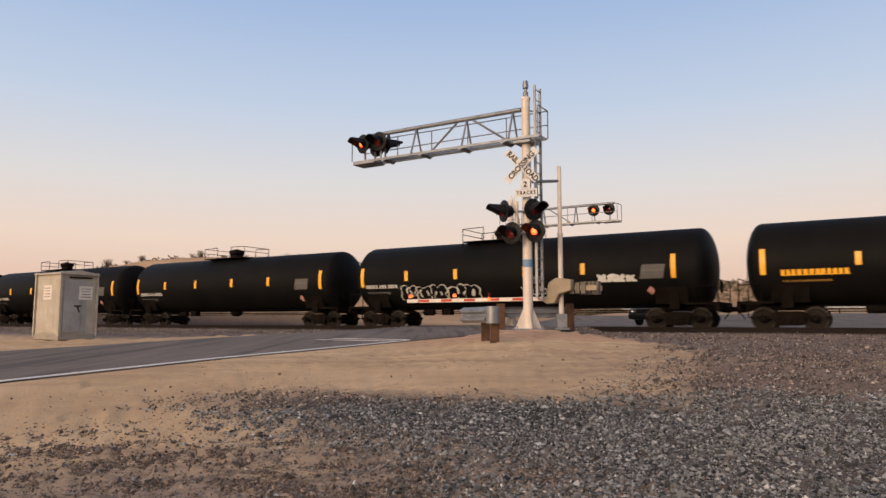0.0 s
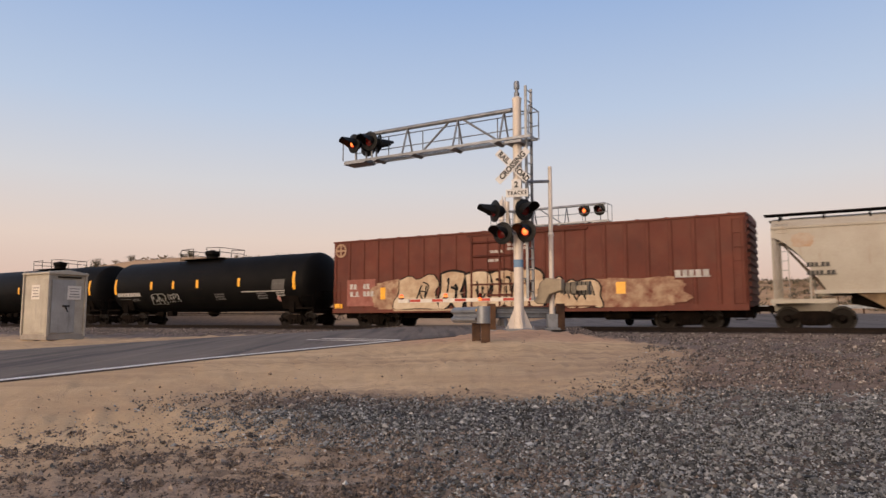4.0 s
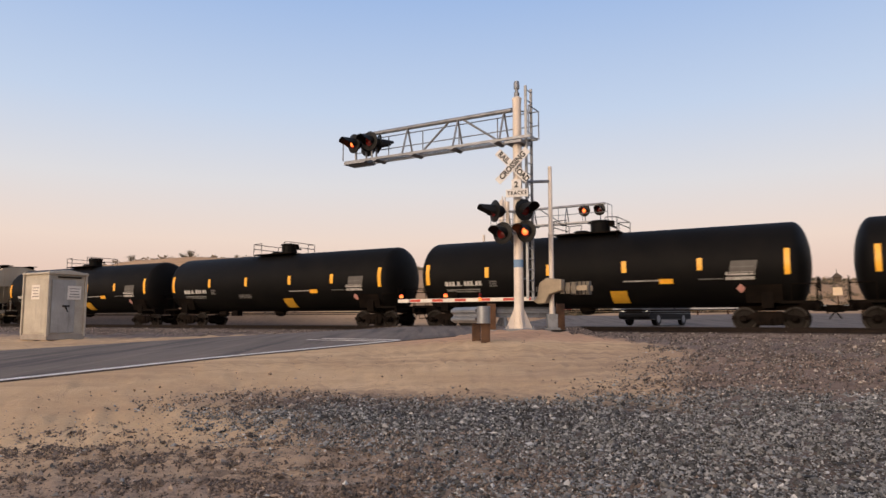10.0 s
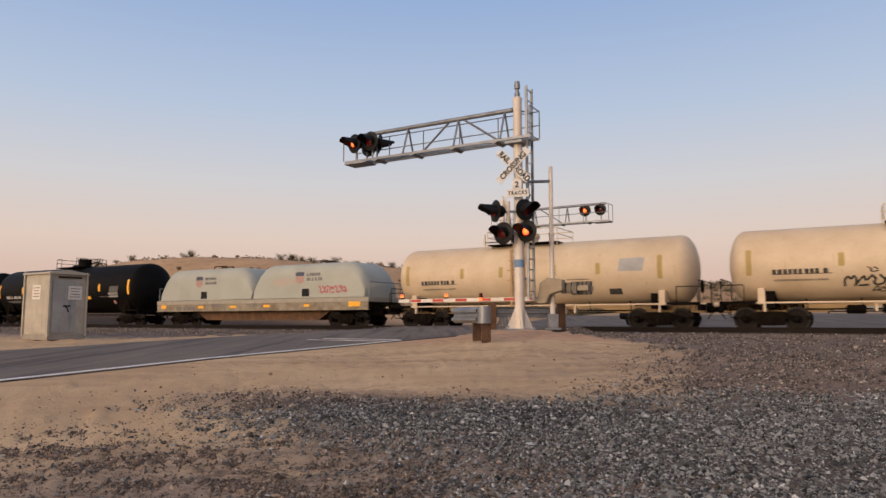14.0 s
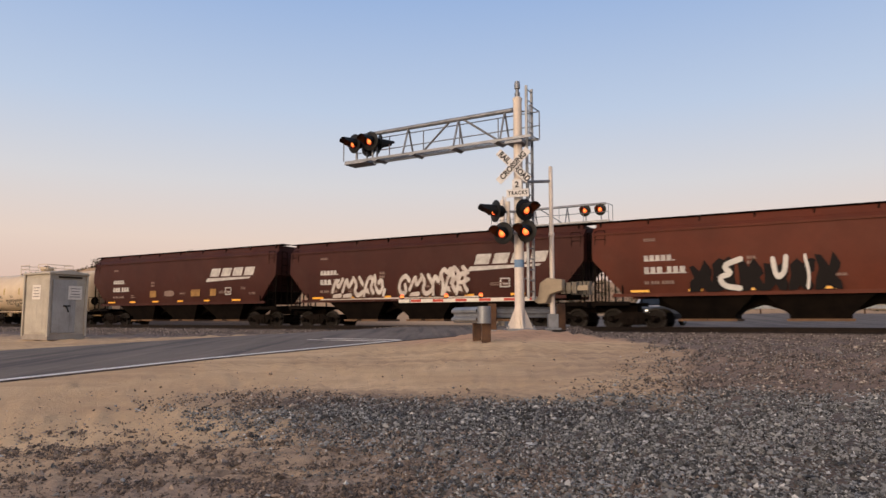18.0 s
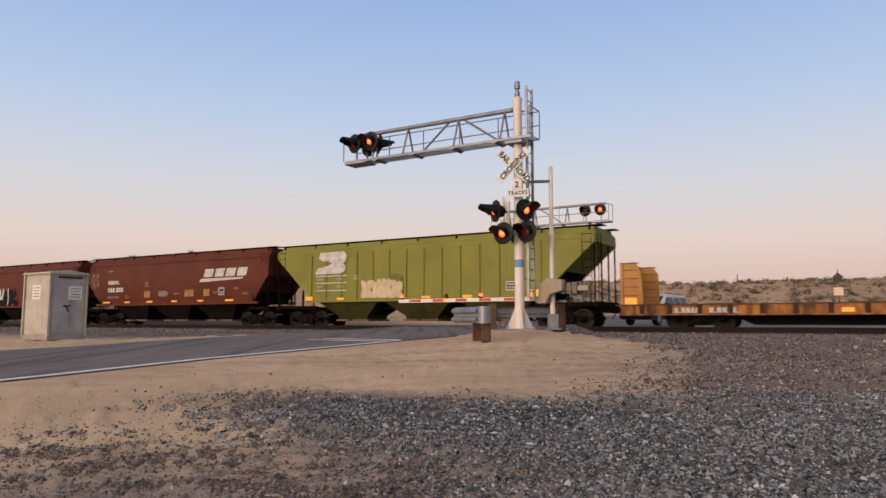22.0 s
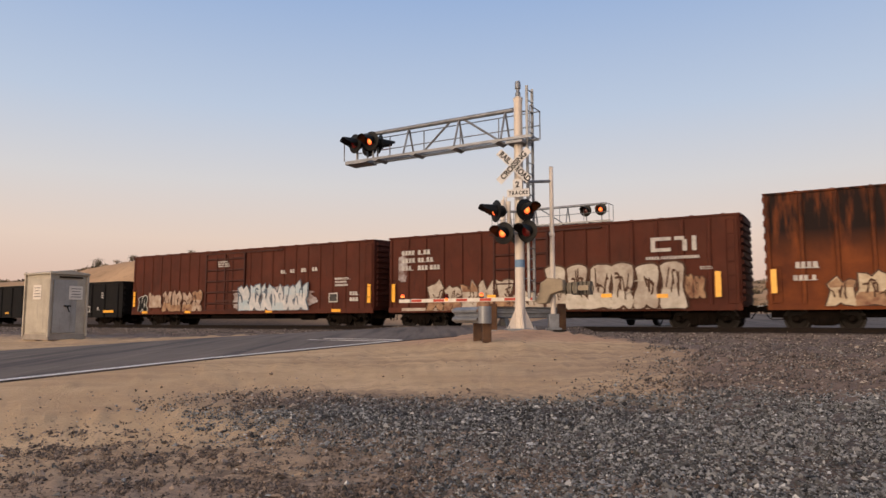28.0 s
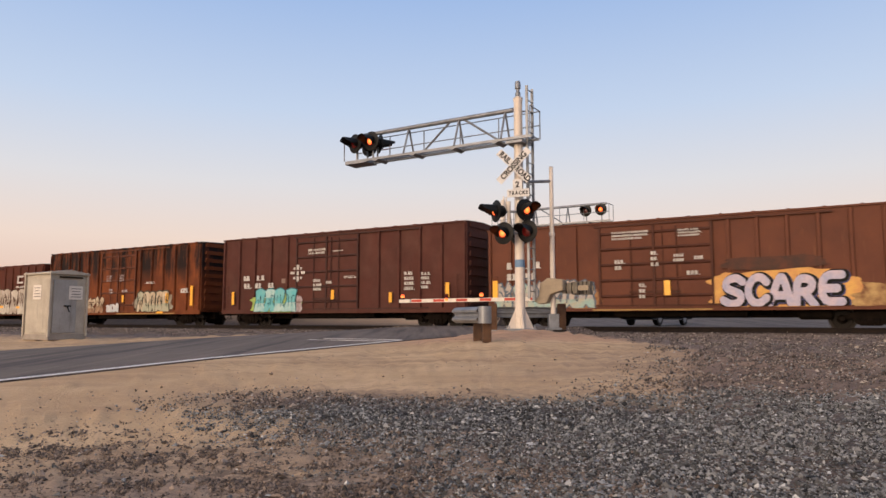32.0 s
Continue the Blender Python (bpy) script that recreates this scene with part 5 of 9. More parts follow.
def build_far_hut():
    a, r = radians(29.55), 156.0
    x, y = r * math.sin(a), r * math.cos(a)
    t = thing("hut", "small distant hut with a peaked roof among the scrub", "hut", pose(x, y, float(land(x, y)), 0, 0, -20))
    part("wall", Shape().box(-0.6, 0.6, -0.6, 0.6, -0.2, 0.9), M["tie"], t)
    part("roof", Shape().add([(-0.95, -0.95, 0.9), (0.95, -0.95, 0.9), (0.95, 0.95, 0.9), (-0.95, 0.95, 0.9), (0, 0, 1.9)], [(0, 1, 2, 3), (0, 1, 4), (1, 2, 4), (2, 3, 4), (3, 0, 4)]), M["tie"], t, smooth=0)
    part("finial", Shape().rod((0, 0, 1.8), (0, 0, 2.5), 0.06, 6), M["tie"], t)
    a, r = radians(29.55), 95.0
    x, y = r * math.sin(a), r * math.cos(a)
    t = thing("sign_board", "blank pale sign board on a post in the scrub", "sign", pose(x, y, float(land(x, y)), 0, 0, -25))
    z = 4.05 - float(land(x, y))
    part("post", Shape().box(-0.06, 0.06, -0.02, 0.06, -0.3, z + 0.3), M["wood"], t)
    part("board", Shape().box(-0.5, 0.5, -0.06, -0.02, z, z + 0.95), M["cream"], t, bevel=0.01)


build_far_hut()


# ---- loose stones ----
def stones(name, label, spots, material):
    """Many small angular stones as one mesh. spots: x, y, z, size arrays."""
    rs = np.random.RandomState(5)
    base = np.array([(1, 0, 0), (-1, 0, 0), (0, 1, 0), (0, -1, 0), (0, 0, 1), (0, 0, -1)], float)
    tri = np.array([(4, 0, 2), (4, 2, 1), (4, 1, 3), (4, 3, 0), (5, 2, 0), (5, 1, 2), (5, 3, 1), (5, 0, 3)])
    x, y, z, s = spots
    n = len(x)
    v = np.repeat(base[None], n, 0) * rs.uniform(0.55, 1.25, (n, 6, 1)) + rs.normal(0, 0.22, (n, 6, 3))
    v *= rs.uniform(0.6, 1.2, (n, 1, 3)) * np.array([1, 1, 0.75])
    a = rs.uniform(0, 6.28, n)
    c, d = np.cos(a)[:, None], np.sin(a)[:, None]
    v = np.stack([v[..., 0] * c - v[..., 1] * d, v[..., 0] * d + v[..., 1] * c, v[..., 2]], -1)
    v = v * s[:, None, None] + np.stack([x, y, z], 1)[:, None, :]
    f = (tri[None] + (np.arange(n) * 6)[:, None, None]).reshape(-1, 3)
    me = bpy.data.meshes.new(name)
    me.from_pydata(v.reshape(-1, 3).tolist(), [], f.tolist())
    me.materials.append(material)
    tagged(new(name, me), label, "stones", kind="stuff")


def stone_material(name, cols):
    k = Nodes(name)
    g = k.n.new("ShaderNodeNewGeometry")
    r = k.n.new("ShaderNodeValToRGB")
    r.color_ramp.interpolation = "LINEAR"
    els = r.color_ramp.elements
    for i, (p, c) in enumerate(cols):
        e = els[i] if i < 2 else els.new(p)
        e.position, e.color = p, (*c, 1)
    k.l.new(g.outputs["Random Per Island"], r.inputs[0])
    fine = k.noise(k.pos(), 120, 3, 0.7)
    col = k.mix(0.5, r.outputs[0], k.ramp(fine, 0.3, 0.75, (0.6, 0.6, 0.6), (1.3, 1.3, 1.3)), "MULTIPLY")
    k.l.new(col, k.bsdf.inputs["Base Color"])
    k.bsdf.inputs["Roughness"].default_value = 0.85
    return k.m


def scatter():
    rs = np.random.RandomState(9)
    grey = stone_material("grey_gravel_stone", ((0.0, (0.005, 0.0055, 0.006)), (0.28, (0.050, 0.051, 0.051)), (0.55, (0.138, 0.141, 0.141)), (0.85, (0.245, 0.250, 0.248)), (0.96, (0.30, 0.31, 0.31)), (1.0, (0.54, 0.54, 0.53))))
    brown = stone_material("dark_crumb", ((0.0, (0.040, 0.030, 0.024)), (0.6, (0.125, 0.093, 0.074)), (0.9, (0.24, 0.185, 0.145)), (1.0, (0.36, 0.29, 0.235))))
    ball = stone_material("ballast_stone", ((0.0, (0.028, 0.021, 0.018)), (0.50, (0.088, 0.067, 0.056)), (0.82, (0.19, 0.15, 0.125)), (1.0, (0.50, 0.43, 0.355))))
    # the gravel apron, dense near the camera
    n = 400000
    y = 3.0 + 12.0 * rs.random_sample(n) ** 1.25
    x = (rs.random_sample(n) * 2 - 1) * (0.70 * y + 0.3)
    wob = np.array([noise.noise((a * 0.8, b * 0.8, 3.0)) for a, b in zip(x, y)])
    patch = np.array([noise.noise((a * 0.45 + 7, b * 0.9, 9.0)) for a, b in zip(x, y)])
    clump = np.array([noise.noise((a * 2.2, b * 3.0, 5.0)) for a, b in zip(x, y)])
    reach = np.maximum(np.minimum(7.5, 7.1 - 0.41 * x), 6.4 + 2.7 * (x - 2.1))
    left = x + 2.2 + wob * 1.1 - 0.8 * (6.9 - y)
    soft = np.interp(x, (0.8, 2.4), (0.55, 3.2))
    keep = smooth(-soft, 0.55, reach - y + wob * 1.1) * (0.012 + smooth(-1.1, 0.7, left)) * np.clip(0.95 - 1.5 * np.maximum(patch - 0.1, 0), 0.25, 1)
    keep = np.maximum(keep, 0.7 * smooth(0.12, 0.4, clump) * smooth(-1.5, 0.1, left) * (y < 6.2))
    far = smooth(6.2, 7.3, y + wob)
    keep = keep * (1 - 0.55 * far)
    ok = rs.random_sample(n) < keep
    x, y, far = x[ok], y[ok], far[ok]
    s = np.clip(rs.lognormal(math.log(0.0080), 0.42, len(x)), 0.004, 0.032) * np.clip(0.75 + y * 0.06, 1, 1.5)
    z = land(x, y) + s * 0.3
    b = rs.random_sample(len(x)) < far * 0.85
    for name, label, pick, mt in (("gravel", "loose grey crushed gravel spread over the dirt", ~b, grey), ("dirt_gravel", "brown stones mixed into trodden dirt", b, ball)):
        stones(name, label, (x[pick], y[pick], z[pick], s[pick]), mt)
    # dark crumbs in clumps over the sand beside the apron
    n = 240000
    y = 3.0 + 5.0 * rs.random_sample(n) ** 1.3
    x = (rs.random_sample(n) * 2 - 1) * (0.70 * y + 0.3)
    wob = np.array([noise.noise((a * 1.5, b * 2.6, 1.0)) for a, b in zip(x, y)])
    wob2 = np.array([noise.noise((a * 5, b * 7, 2.0)) for a, b in zip(x, y)])
    left = x + 2.2 - 0.8 * (6.9 - y)
    ok = rs.random_sample(n) < np.maximum(0.13, 0.95 * smooth(-0.05, 0.2, wob + 0.5 * wob2)) * smooth(6.8, 5.1, y - 0.15 * x + 0.8 * wob) * smooth(1.6, -0.4, left)
    x, y = x[ok], y[ok]
    s = np.clip(rs.lognormal(math.log(0.0066), 0.5, len(x)), 0.003, 0.026)
    stones("crumbs", "dark crumbs of asphalt and earth on the sand", (x, y, land(x, y) + s * 0.25, s), brown)
    # a few stones lying on the bare sand
    n = 480
    y = 6 + 10 * rs.random_sample(n)
    x = -4 + 9 * rs.random_sample(n)
    ok = across(x, y) < -0.3
    x, y = x[ok], y[ok]
    s = np.clip(rs.lognormal(math.log(0.010), 0.5, len(x)), 0.004, 0.03)
    stones("pebbles", "scattered small pebbles on the sand", (x, y, land(x, y) + s * 0.3, s), brown)
    # ballast along the near track
    n = 120000
    sv, qv = 36 + 70 * rs.random_sample(n), 12.6 + 12.0 * rs.random_sample(n) ** 0.75
    p0 = np.array((56.3, 0.0))[None] + np.outer(sv, (AL.x, AL.y))
    p0 = p0 + np.outer(qv - p0 @ np.array((NO.x, NO.y)), (NO.x, NO.y))
    x, y = p0[:, 0], p0[:, 1]
    w = across(x, y)
    ok = ((w < -0.5) | (w > 6.6)) & (qv > 21.4 - 8.6 * smooth(2.5, 3.8, x) - 7.0 * smooth(6.8, 8.0, w)) & (rs.random_sample(len(x)) < 0.35 + 0.65 * smooth(12.6, 17, qv))
    x, y, qv = x[ok], y[ok], qv[ok]
    z = np.maximum(land(x, y), np.interp(qv, (22.2, 23.55, 27), (NEAR_Z - 0.49, NEAR_Z - 0.20, NEAR_Z - 0.20)))
    s = np.clip(rs.lognormal(math.log(0.021), 0.35, len(x)), 0.008, 0.05) * np.interp(qv, (12.6, 17, 21), (0.5, 0.75, 1.1))
    stones("ballast", "crushed brown-grey ballast stones beside the rails", (x, y, z + s * 0.3, s), ball)


scatter()


# ---- the freight train ----
# distance gone along the track, smooth over the whole clip
def gone(t):
    u = (t - 16) / 16
    return 224.92 * u - 13.78 * u ** 2 - 7.02 * u ** 3 + 1.90 * u ** 4


CARS = []        # (thing, s of its centre when gone() is 0, wheelsets)
RW_ = 0.445      # wheel radius

truck_shape = Shape()
for sy in (-1, 1):
    y = sy * 1.0
    arch = [(-1.08, 0.40), (-1.06, 0.56), (-0.74, 0.58), (-0.42, 0.74), (0.42, 0.74), (0.74, 0.58), (1.06, 0.56), (1.08, 0.40), (0.80, 0.40),
            (0.56, 0.48), (0.46, 0.28), (0.30, 0.20), (-0.30, 0.20), (-0.46, 0.28), (-0.56, 0.48), (-0.80, 0.40)]
    truck_shape.prism(arch, y - 0.07, y + 0.07, "y")
    for x in (-0.89, 0.89):
        truck_shape.lathe([(0, 0.13), (sy * 0.10, 0.13), (sy * 0.16, 0.09)], 12, "y", (x, y + sy * 0.05, 0.45))
    for x in (-0.22, 0, 0.22):
        truck_shape.rod((x, y + sy * 0.05, 0.22), (x, y + sy * 0.05, 0.48), 0.085, 8)
truck_shape.box(-0.25, 0.25, -1.12, 1.12, 0.46, 0.72)
# solid dark filler: the shade inside the truck, built as a block
truck_shape.box(-1.3, 1.3, -0.55, 0.55, 0.30, 0.72)
truck_shape.box(-1.35, -1.2, -0.9, 0.9, 0.42, 0.56).box(1.2, 1.35, -0.9, 0.9, 0.42, 0.56)
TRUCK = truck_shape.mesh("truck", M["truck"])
wheel_shape = Shape().rod((0, -0.9, 0), (0, 0.9, 0), 0.085, 10)
for sy in (-1, 1):
    wheel_shape.lathe([(sy * 0.69, 0.47), (sy * 0.715, 0.475), (sy * 0.73, RW_), (sy * 0.83, RW_ - 0.006), (sy * 0.83, 0.37), (sy * 0.785, 0.34),
                       (sy * 0.775, 0.17), (sy * 0.85, 0.14), (sy * 0.85, 0.085)], 28, "y")
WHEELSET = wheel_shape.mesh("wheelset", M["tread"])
coupler_shape = Shape().box(-0.2, 0.62, -0.1, 0.1, 0.74, 0.94).box(0.55, 0.84, -0.17, 0.14, 0.70, 0.98).rod((0.4, 0.35, 0.95), (0.75, 0.3, 0.45), 0.025, 6)
coupler_shape.rod((0.2, -1.2, 0.98), (0.2, -0.15, 0.98), 0.018, 6)
COUPLER = coupler_shape.mesh("coupler", M["frame"])


def car(name, label, category, left, length, truck_in, coupler_in=0.0):
    """An empty car: its Empty at rail height under the middle, with trucks, wheelsets and couplers."""
    t = thing(name, label, category, group="cars of the freight train")
    wheels = []
    for x in (length / 2 - truck_in, -length / 2 + truck_in):
        tr = part("truck", TRUCK, None, t, at=(x, 0, 0))
        for dx in (-0.89, 0.89):
            wheels.append(part("wheelset", WHEELSET, None, tr, at=(dx, 0, RW_)))
    part("coupler", COUPLER, None, t, at=(length / 2 - coupler_in, 0, 0))
    part("coupler", COUPLER, None, t, at=pose(-length / 2 + coupler_in, 0, 0, 0, 0, 180))
    s_mid = left - length / 2
    CARS.append((t, s_mid, wheels))
    t["half"] = length / 2
    return t


def plate(sh, half, x, z, w, h, y, thick=0.006):
    """A flat patch on the near side; x is metres from the leading end."""
    return sh.box(half - x - w, half - x, y, y + thick, z, z + h)


def marks(t, spots, material, y, name="stencil", label=""):
    """Bars where stencilled words stand, one mesh a block. spots: x, z, width, height, lines."""
    half = t["half"]
    for x, z, w, h, n in spots:
        rnd = random.Random(int(x * 100 + z * 10))
        lh = h / (n + (n - 1) * 0.6)
        for i in range(n):
            z0 = z + h - lh * (1 + 1.6 * i)
            part(name, word_bars(half - x, z0, w * rnd.uniform(0.8, 1.0), lh, y, rnd), material, t, label, smooth=0)


def word_bars(x, z, w, h, y, rnd, thick=0.004, bend=None):
    """Upright bars on a thin foot line, read from x down: a line of writing."""
    vs, fs, u = [], [], 0.0
    cuts = [0.0]
    while u < w:
        u += h * rnd.uniform(0.55, 0.8)
        cuts.append(u)
        u += h * (0.22 if rnd.random() > 0.16 else 0.7)
        cuts.append(u)
    for i, c in enumerate(cuts):
        for zz in (0.0, 0.14 * h, h):
            vs.append((x - c, y + thick if bend is None else bend(z + zz), z + zz))
        if i:
            k = 3 * (i - 1)
            fs.append((k, k + 3, k + 4, k + 1))
            if i % 2:
                fs.append((k + 1, k + 4, k + 5, k + 2))
    return Shape().add(vs, fs)


def tapes(t, spots, y, name="reflector"):
    half = t["half"]
    for x, z, w, h in spots:
        part(name, plate(Shape(), half, x, z, w, h, y, 0.012), M["reflect"], t, smooth=0)


GLYPHS = (
    ((0.1, 0.1, 0.25, 0.75, 0.5, 0.95, 0.8, 0.8, 0.62, 0.45, 0.9, 0.2), (0.3, 0.3, 0.6, 0.25)),
    ((0.05, 0.9, 0.4, 0.6, 0.2, 0.3, 0.5, 0.05, 0.95, 0.25), (0.6, 0.9, 0.9, 0.6)),
    ((0.15, 0.05, 0.1, 0.6, 0.35, 0.9, 0.55, 0.55, 0.75, 0.95, 0.95, 0.5, 0.85, 0.05),),
    ((0.9, 0.7, 0.6, 0.95, 0.2, 0.75, 0.1, 0.35, 0.4, 0.08, 0.75, 0.2, 0.6, 0.5),),
    ((0.1, 0.95, 0.2, 0.4, 0.5, 0.15, 0.8, 0.4, 0.7, 0.8, 0.45, 0.65), (0.85, 0.1, 0.95, 0.3)),
    ((0.05, 0.3, 0.4, 0.95, 0.55, 0.4, 0.95, 0.85), (0.2, 0.05, 0.8, 0.1)),
)


def rounded(pts, times=2):
    """Cuts the corners of a line, so that it bends softly."""
    for _ in range(times):
        out = [pts[0]]
        for (a, b), (c, d) in zip(pts[:-1], pts[1:]):
            out += [(a * 0.75 + c * 0.25, b * 0.75 + d * 0.25), (a * 0.25 + c * 0.75, b * 0.25 + d * 0.75)]
        pts = out + [pts[-1]]
    return pts


def stroke(sh, pts, w, y, lift, f):
    """A fat round-ended brush line on the near side, one ribbon that lies over itself where it crosses."""
    pts = rounded(pts)
    n, vs, fs = len(pts), [], []
    for i, (a, b) in enumerate(pts):
        p, q = pts[max(0, i - 1)], pts[min(n - 1, i + 1)]
        m = math.hypot(q[0] - p[0], q[1] - p[1]) or 1
        nx, nz = -(q[1] - p[1]) / m * w, (q[0] - p[0]) / m * w
        for k in (1, -1):
            x, z = f(a + nx * k, b + nz * k)
            vs.append((x, (y if isinstance(y, float) else y(z)) + lift + 0.0007 * i, z))
        if i:
            fs.append((2 * i - 2, 2 * i - 1, 2 * i + 1, 2 * i))
    for i, j, s in ((0, 1, -1), (n - 1, n - 2, 1)):
        (a, b), (c, d) = pts[i], pts[j]
        t0 = math.atan2(b - d, a - c)
        arc = []
        for k in range(1, 6):
            g = t0 + math.pi * (k / 6 - 0.5)
            x, z = f(a + w * math.cos(g), b + w * math.sin(g))
            arc.append(len(vs))
            vs.append((x, (y if isinstance(y, float) else y(z)) + lift + 0.0007 * i, z))
        ends = (2 * i, 2 * i + 1) if s < 0 else (2 * i + 1, 2 * i)
        fs.append((ends[0], *arc, ends[1]))
    sh.add(vs, fs)


def haze_cloud(t, x, z, w, h, y, material, rnd):
    """One ragged patch of sprayed colour behind a piece."""
    half, n = t["half"], 64
    ph = [rnd.uniform(0, 6.28) for _ in range(4)]
    ring = []
    for i in range(n):
        a = 2 * math.pi * i / n
        r = 1 + 0.05 * math.sin(5 * a + ph[0]) + 0.04 * math.sin(9 * a + ph[1]) + 0.035 * math.sin(17 * a + ph[2]) + rnd.uniform(-0.025, 0.025)
        c, s = math.copysign(abs(math.cos(a)) ** 0.6, math.cos(a)), math.copysign(abs(math.sin(a)) ** 0.6, math.sin(a))
        ring.append((half - x - w / 2 - c * r * w * 0.52, y, z + max(0.0, h / 2 + s * r * h * 0.52)))
    sh = Shape().add([(half - x - w / 2, y, z + h / 2)] + ring, [(0, i + 1, (i + 1) % n + 1) for i in range(n)])
    part("graffiti", sh, material, t, "cloud of spray paint behind graffiti", smooth=0)


LETTERS = {
    "B": ((0.2, 0.08, 0.2, 0.92, 0.62, 0.92, 0.76, 0.72, 0.6, 0.53, 0.3, 0.53), (0.3, 0.5, 0.66, 0.5, 0.86, 0.3, 0.66, 0.08, 0.2, 0.08)),
    "A": ((0.1, 0.05, 0.42, 0.92, 0.58, 0.92, 0.9, 0.05), (0.3, 0.32, 0.7, 0.32)),
    "E": ((0.88, 0.92, 0.2, 0.92, 0.2, 0.08, 0.9, 0.08), (0.25, 0.5, 0.72, 0.5)),
    "S": ((0.86, 0.8, 0.6, 0.96, 0.24, 0.86, 0.18, 0.62, 0.5, 0.5, 0.84, 0.38, 0.78, 0.13, 0.45, 0.04, 0.12, 0.2),),
    "C": ((0.86, 0.76, 0.6, 0.96, 0.3, 0.86, 0.14, 0.5, 0.3, 0.14, 0.6, 0.04, 0.88, 0.24),),
    "R": ((0.2, 0.05, 0.2, 0.92, 0.64, 0.92, 0.8, 0.72, 0.62, 0.5, 0.3, 0.5), (0.5, 0.46, 0.86, 0.05)),
}


def spray_word(t, text, x, z, w, h, y, outline, fill, fat=0.19, shade=None):
    """A readable sprayed word of fat letters, close together, with a drop shade."""
    half, n = t["half"], len(text)
    rnd = random.Random(n)
    for i, c in enumerate(text):
        u, dz, lean = i * w / n, rnd.uniform(-0.05, 0.05), rnd.uniform(0.0, 0.1)

        def f(a, b):
            return half - x - u - (a * 1.12 - 0.06 + lean * b) * w / n, z + max(0.0, b + dz) * h
        top = None
        for material, k, lift, ox, oz in ((outline, 1.25, 0.004, -0.10, -0.05), (shade or outline, 1.3, 0.002, -0.16, -0.10), (fill, 0.82, 0.020, 0, 0)):
            for j, line in enumerate(LETTERS[c]):
                sh = Shape()
                stroke(sh, [(line[q], line[q + 1]) for q in range(0, len(line), 2)], fat * k, y, lift + 0.0003 * j, lambda a, b: f(a - ox * 0.6, b + oz * 0.5))
                ob = part("fill" if top else "graffiti", sh.mesh("graffiti", material, 0), None, top or t, "" if top else "fat outlined spray-painted letter")
                top = top or ob


def blob(rnd, sharp, even):
    """The outline of one block letter in a unit cell: leaning sides, a notched head and foot."""
    k = rnd.uniform(-0.12, 0.16)
    head = [(0.02, rnd.uniform(0.72, 1.0)), (rnd.uniform(0.2, 0.35), rnd.uniform(0.86, 1.08)), (rnd.uniform(0.42, 0.58), rnd.uniform(0.62, 1.0)),
            (rnd.uniform(0.66, 0.8), rnd.uniform(0.88, 1.1)), (0.98, rnd.uniform(0.7, 1.0))]
    side = [(rnd.uniform(0.82, 1.06), rnd.uniform(0.52, 0.66)), (rnd.uniform(0.72, 0.95), rnd.uniform(0.34, 0.48)), (1.0, rnd.uniform(0.12, 0.25))]
    foot = [(rnd.uniform(0.86, 1.1), 0.0), (rnd.uniform(0.6, 0.72), rnd.uniform(0.0, 0.06)), (rnd.uniform(0.45, 0.55), rnd.uniform(0.0, 0.26)), (rnd.uniform(0.3, 0.4), 0.02), (rnd.uniform(-0.08, 0.05), 0.0)]
    back = [(rnd.uniform(-0.04, 0.08), rnd.uniform(0.2, 0.35)), (rnd.uniform(0.04, 0.2), rnd.uniform(0.45, 0.6))]
    if even:
        head = [(a, 0.93 + 0.09 * math.sin(math.pi * a) + rnd.uniform(-0.02, 0.02)) for a, b in head]
    ring = head + side + foot + back
    if not sharp:
        ring = rounded(ring + ring[:1], 1)[:-1]
    return [(a + k * (b - 0.5), b) for a, b in ring]


def swell(ring, d, kx):
    """The same outline pushed outwards by d of the cell's height."""
    n, out = len(ring), []
    for i, (a, b) in enumerate(ring):
        p, q = ring[i - 1], ring[(i + 1) % n]
        m = math.hypot((q[0] - p[0]) / kx, q[1] - p[1]) or 1
        out.append((a - (q[1] - p[1]) / m * d * kx, b + (q[0] - p[0]) / kx / m * d))
    return out


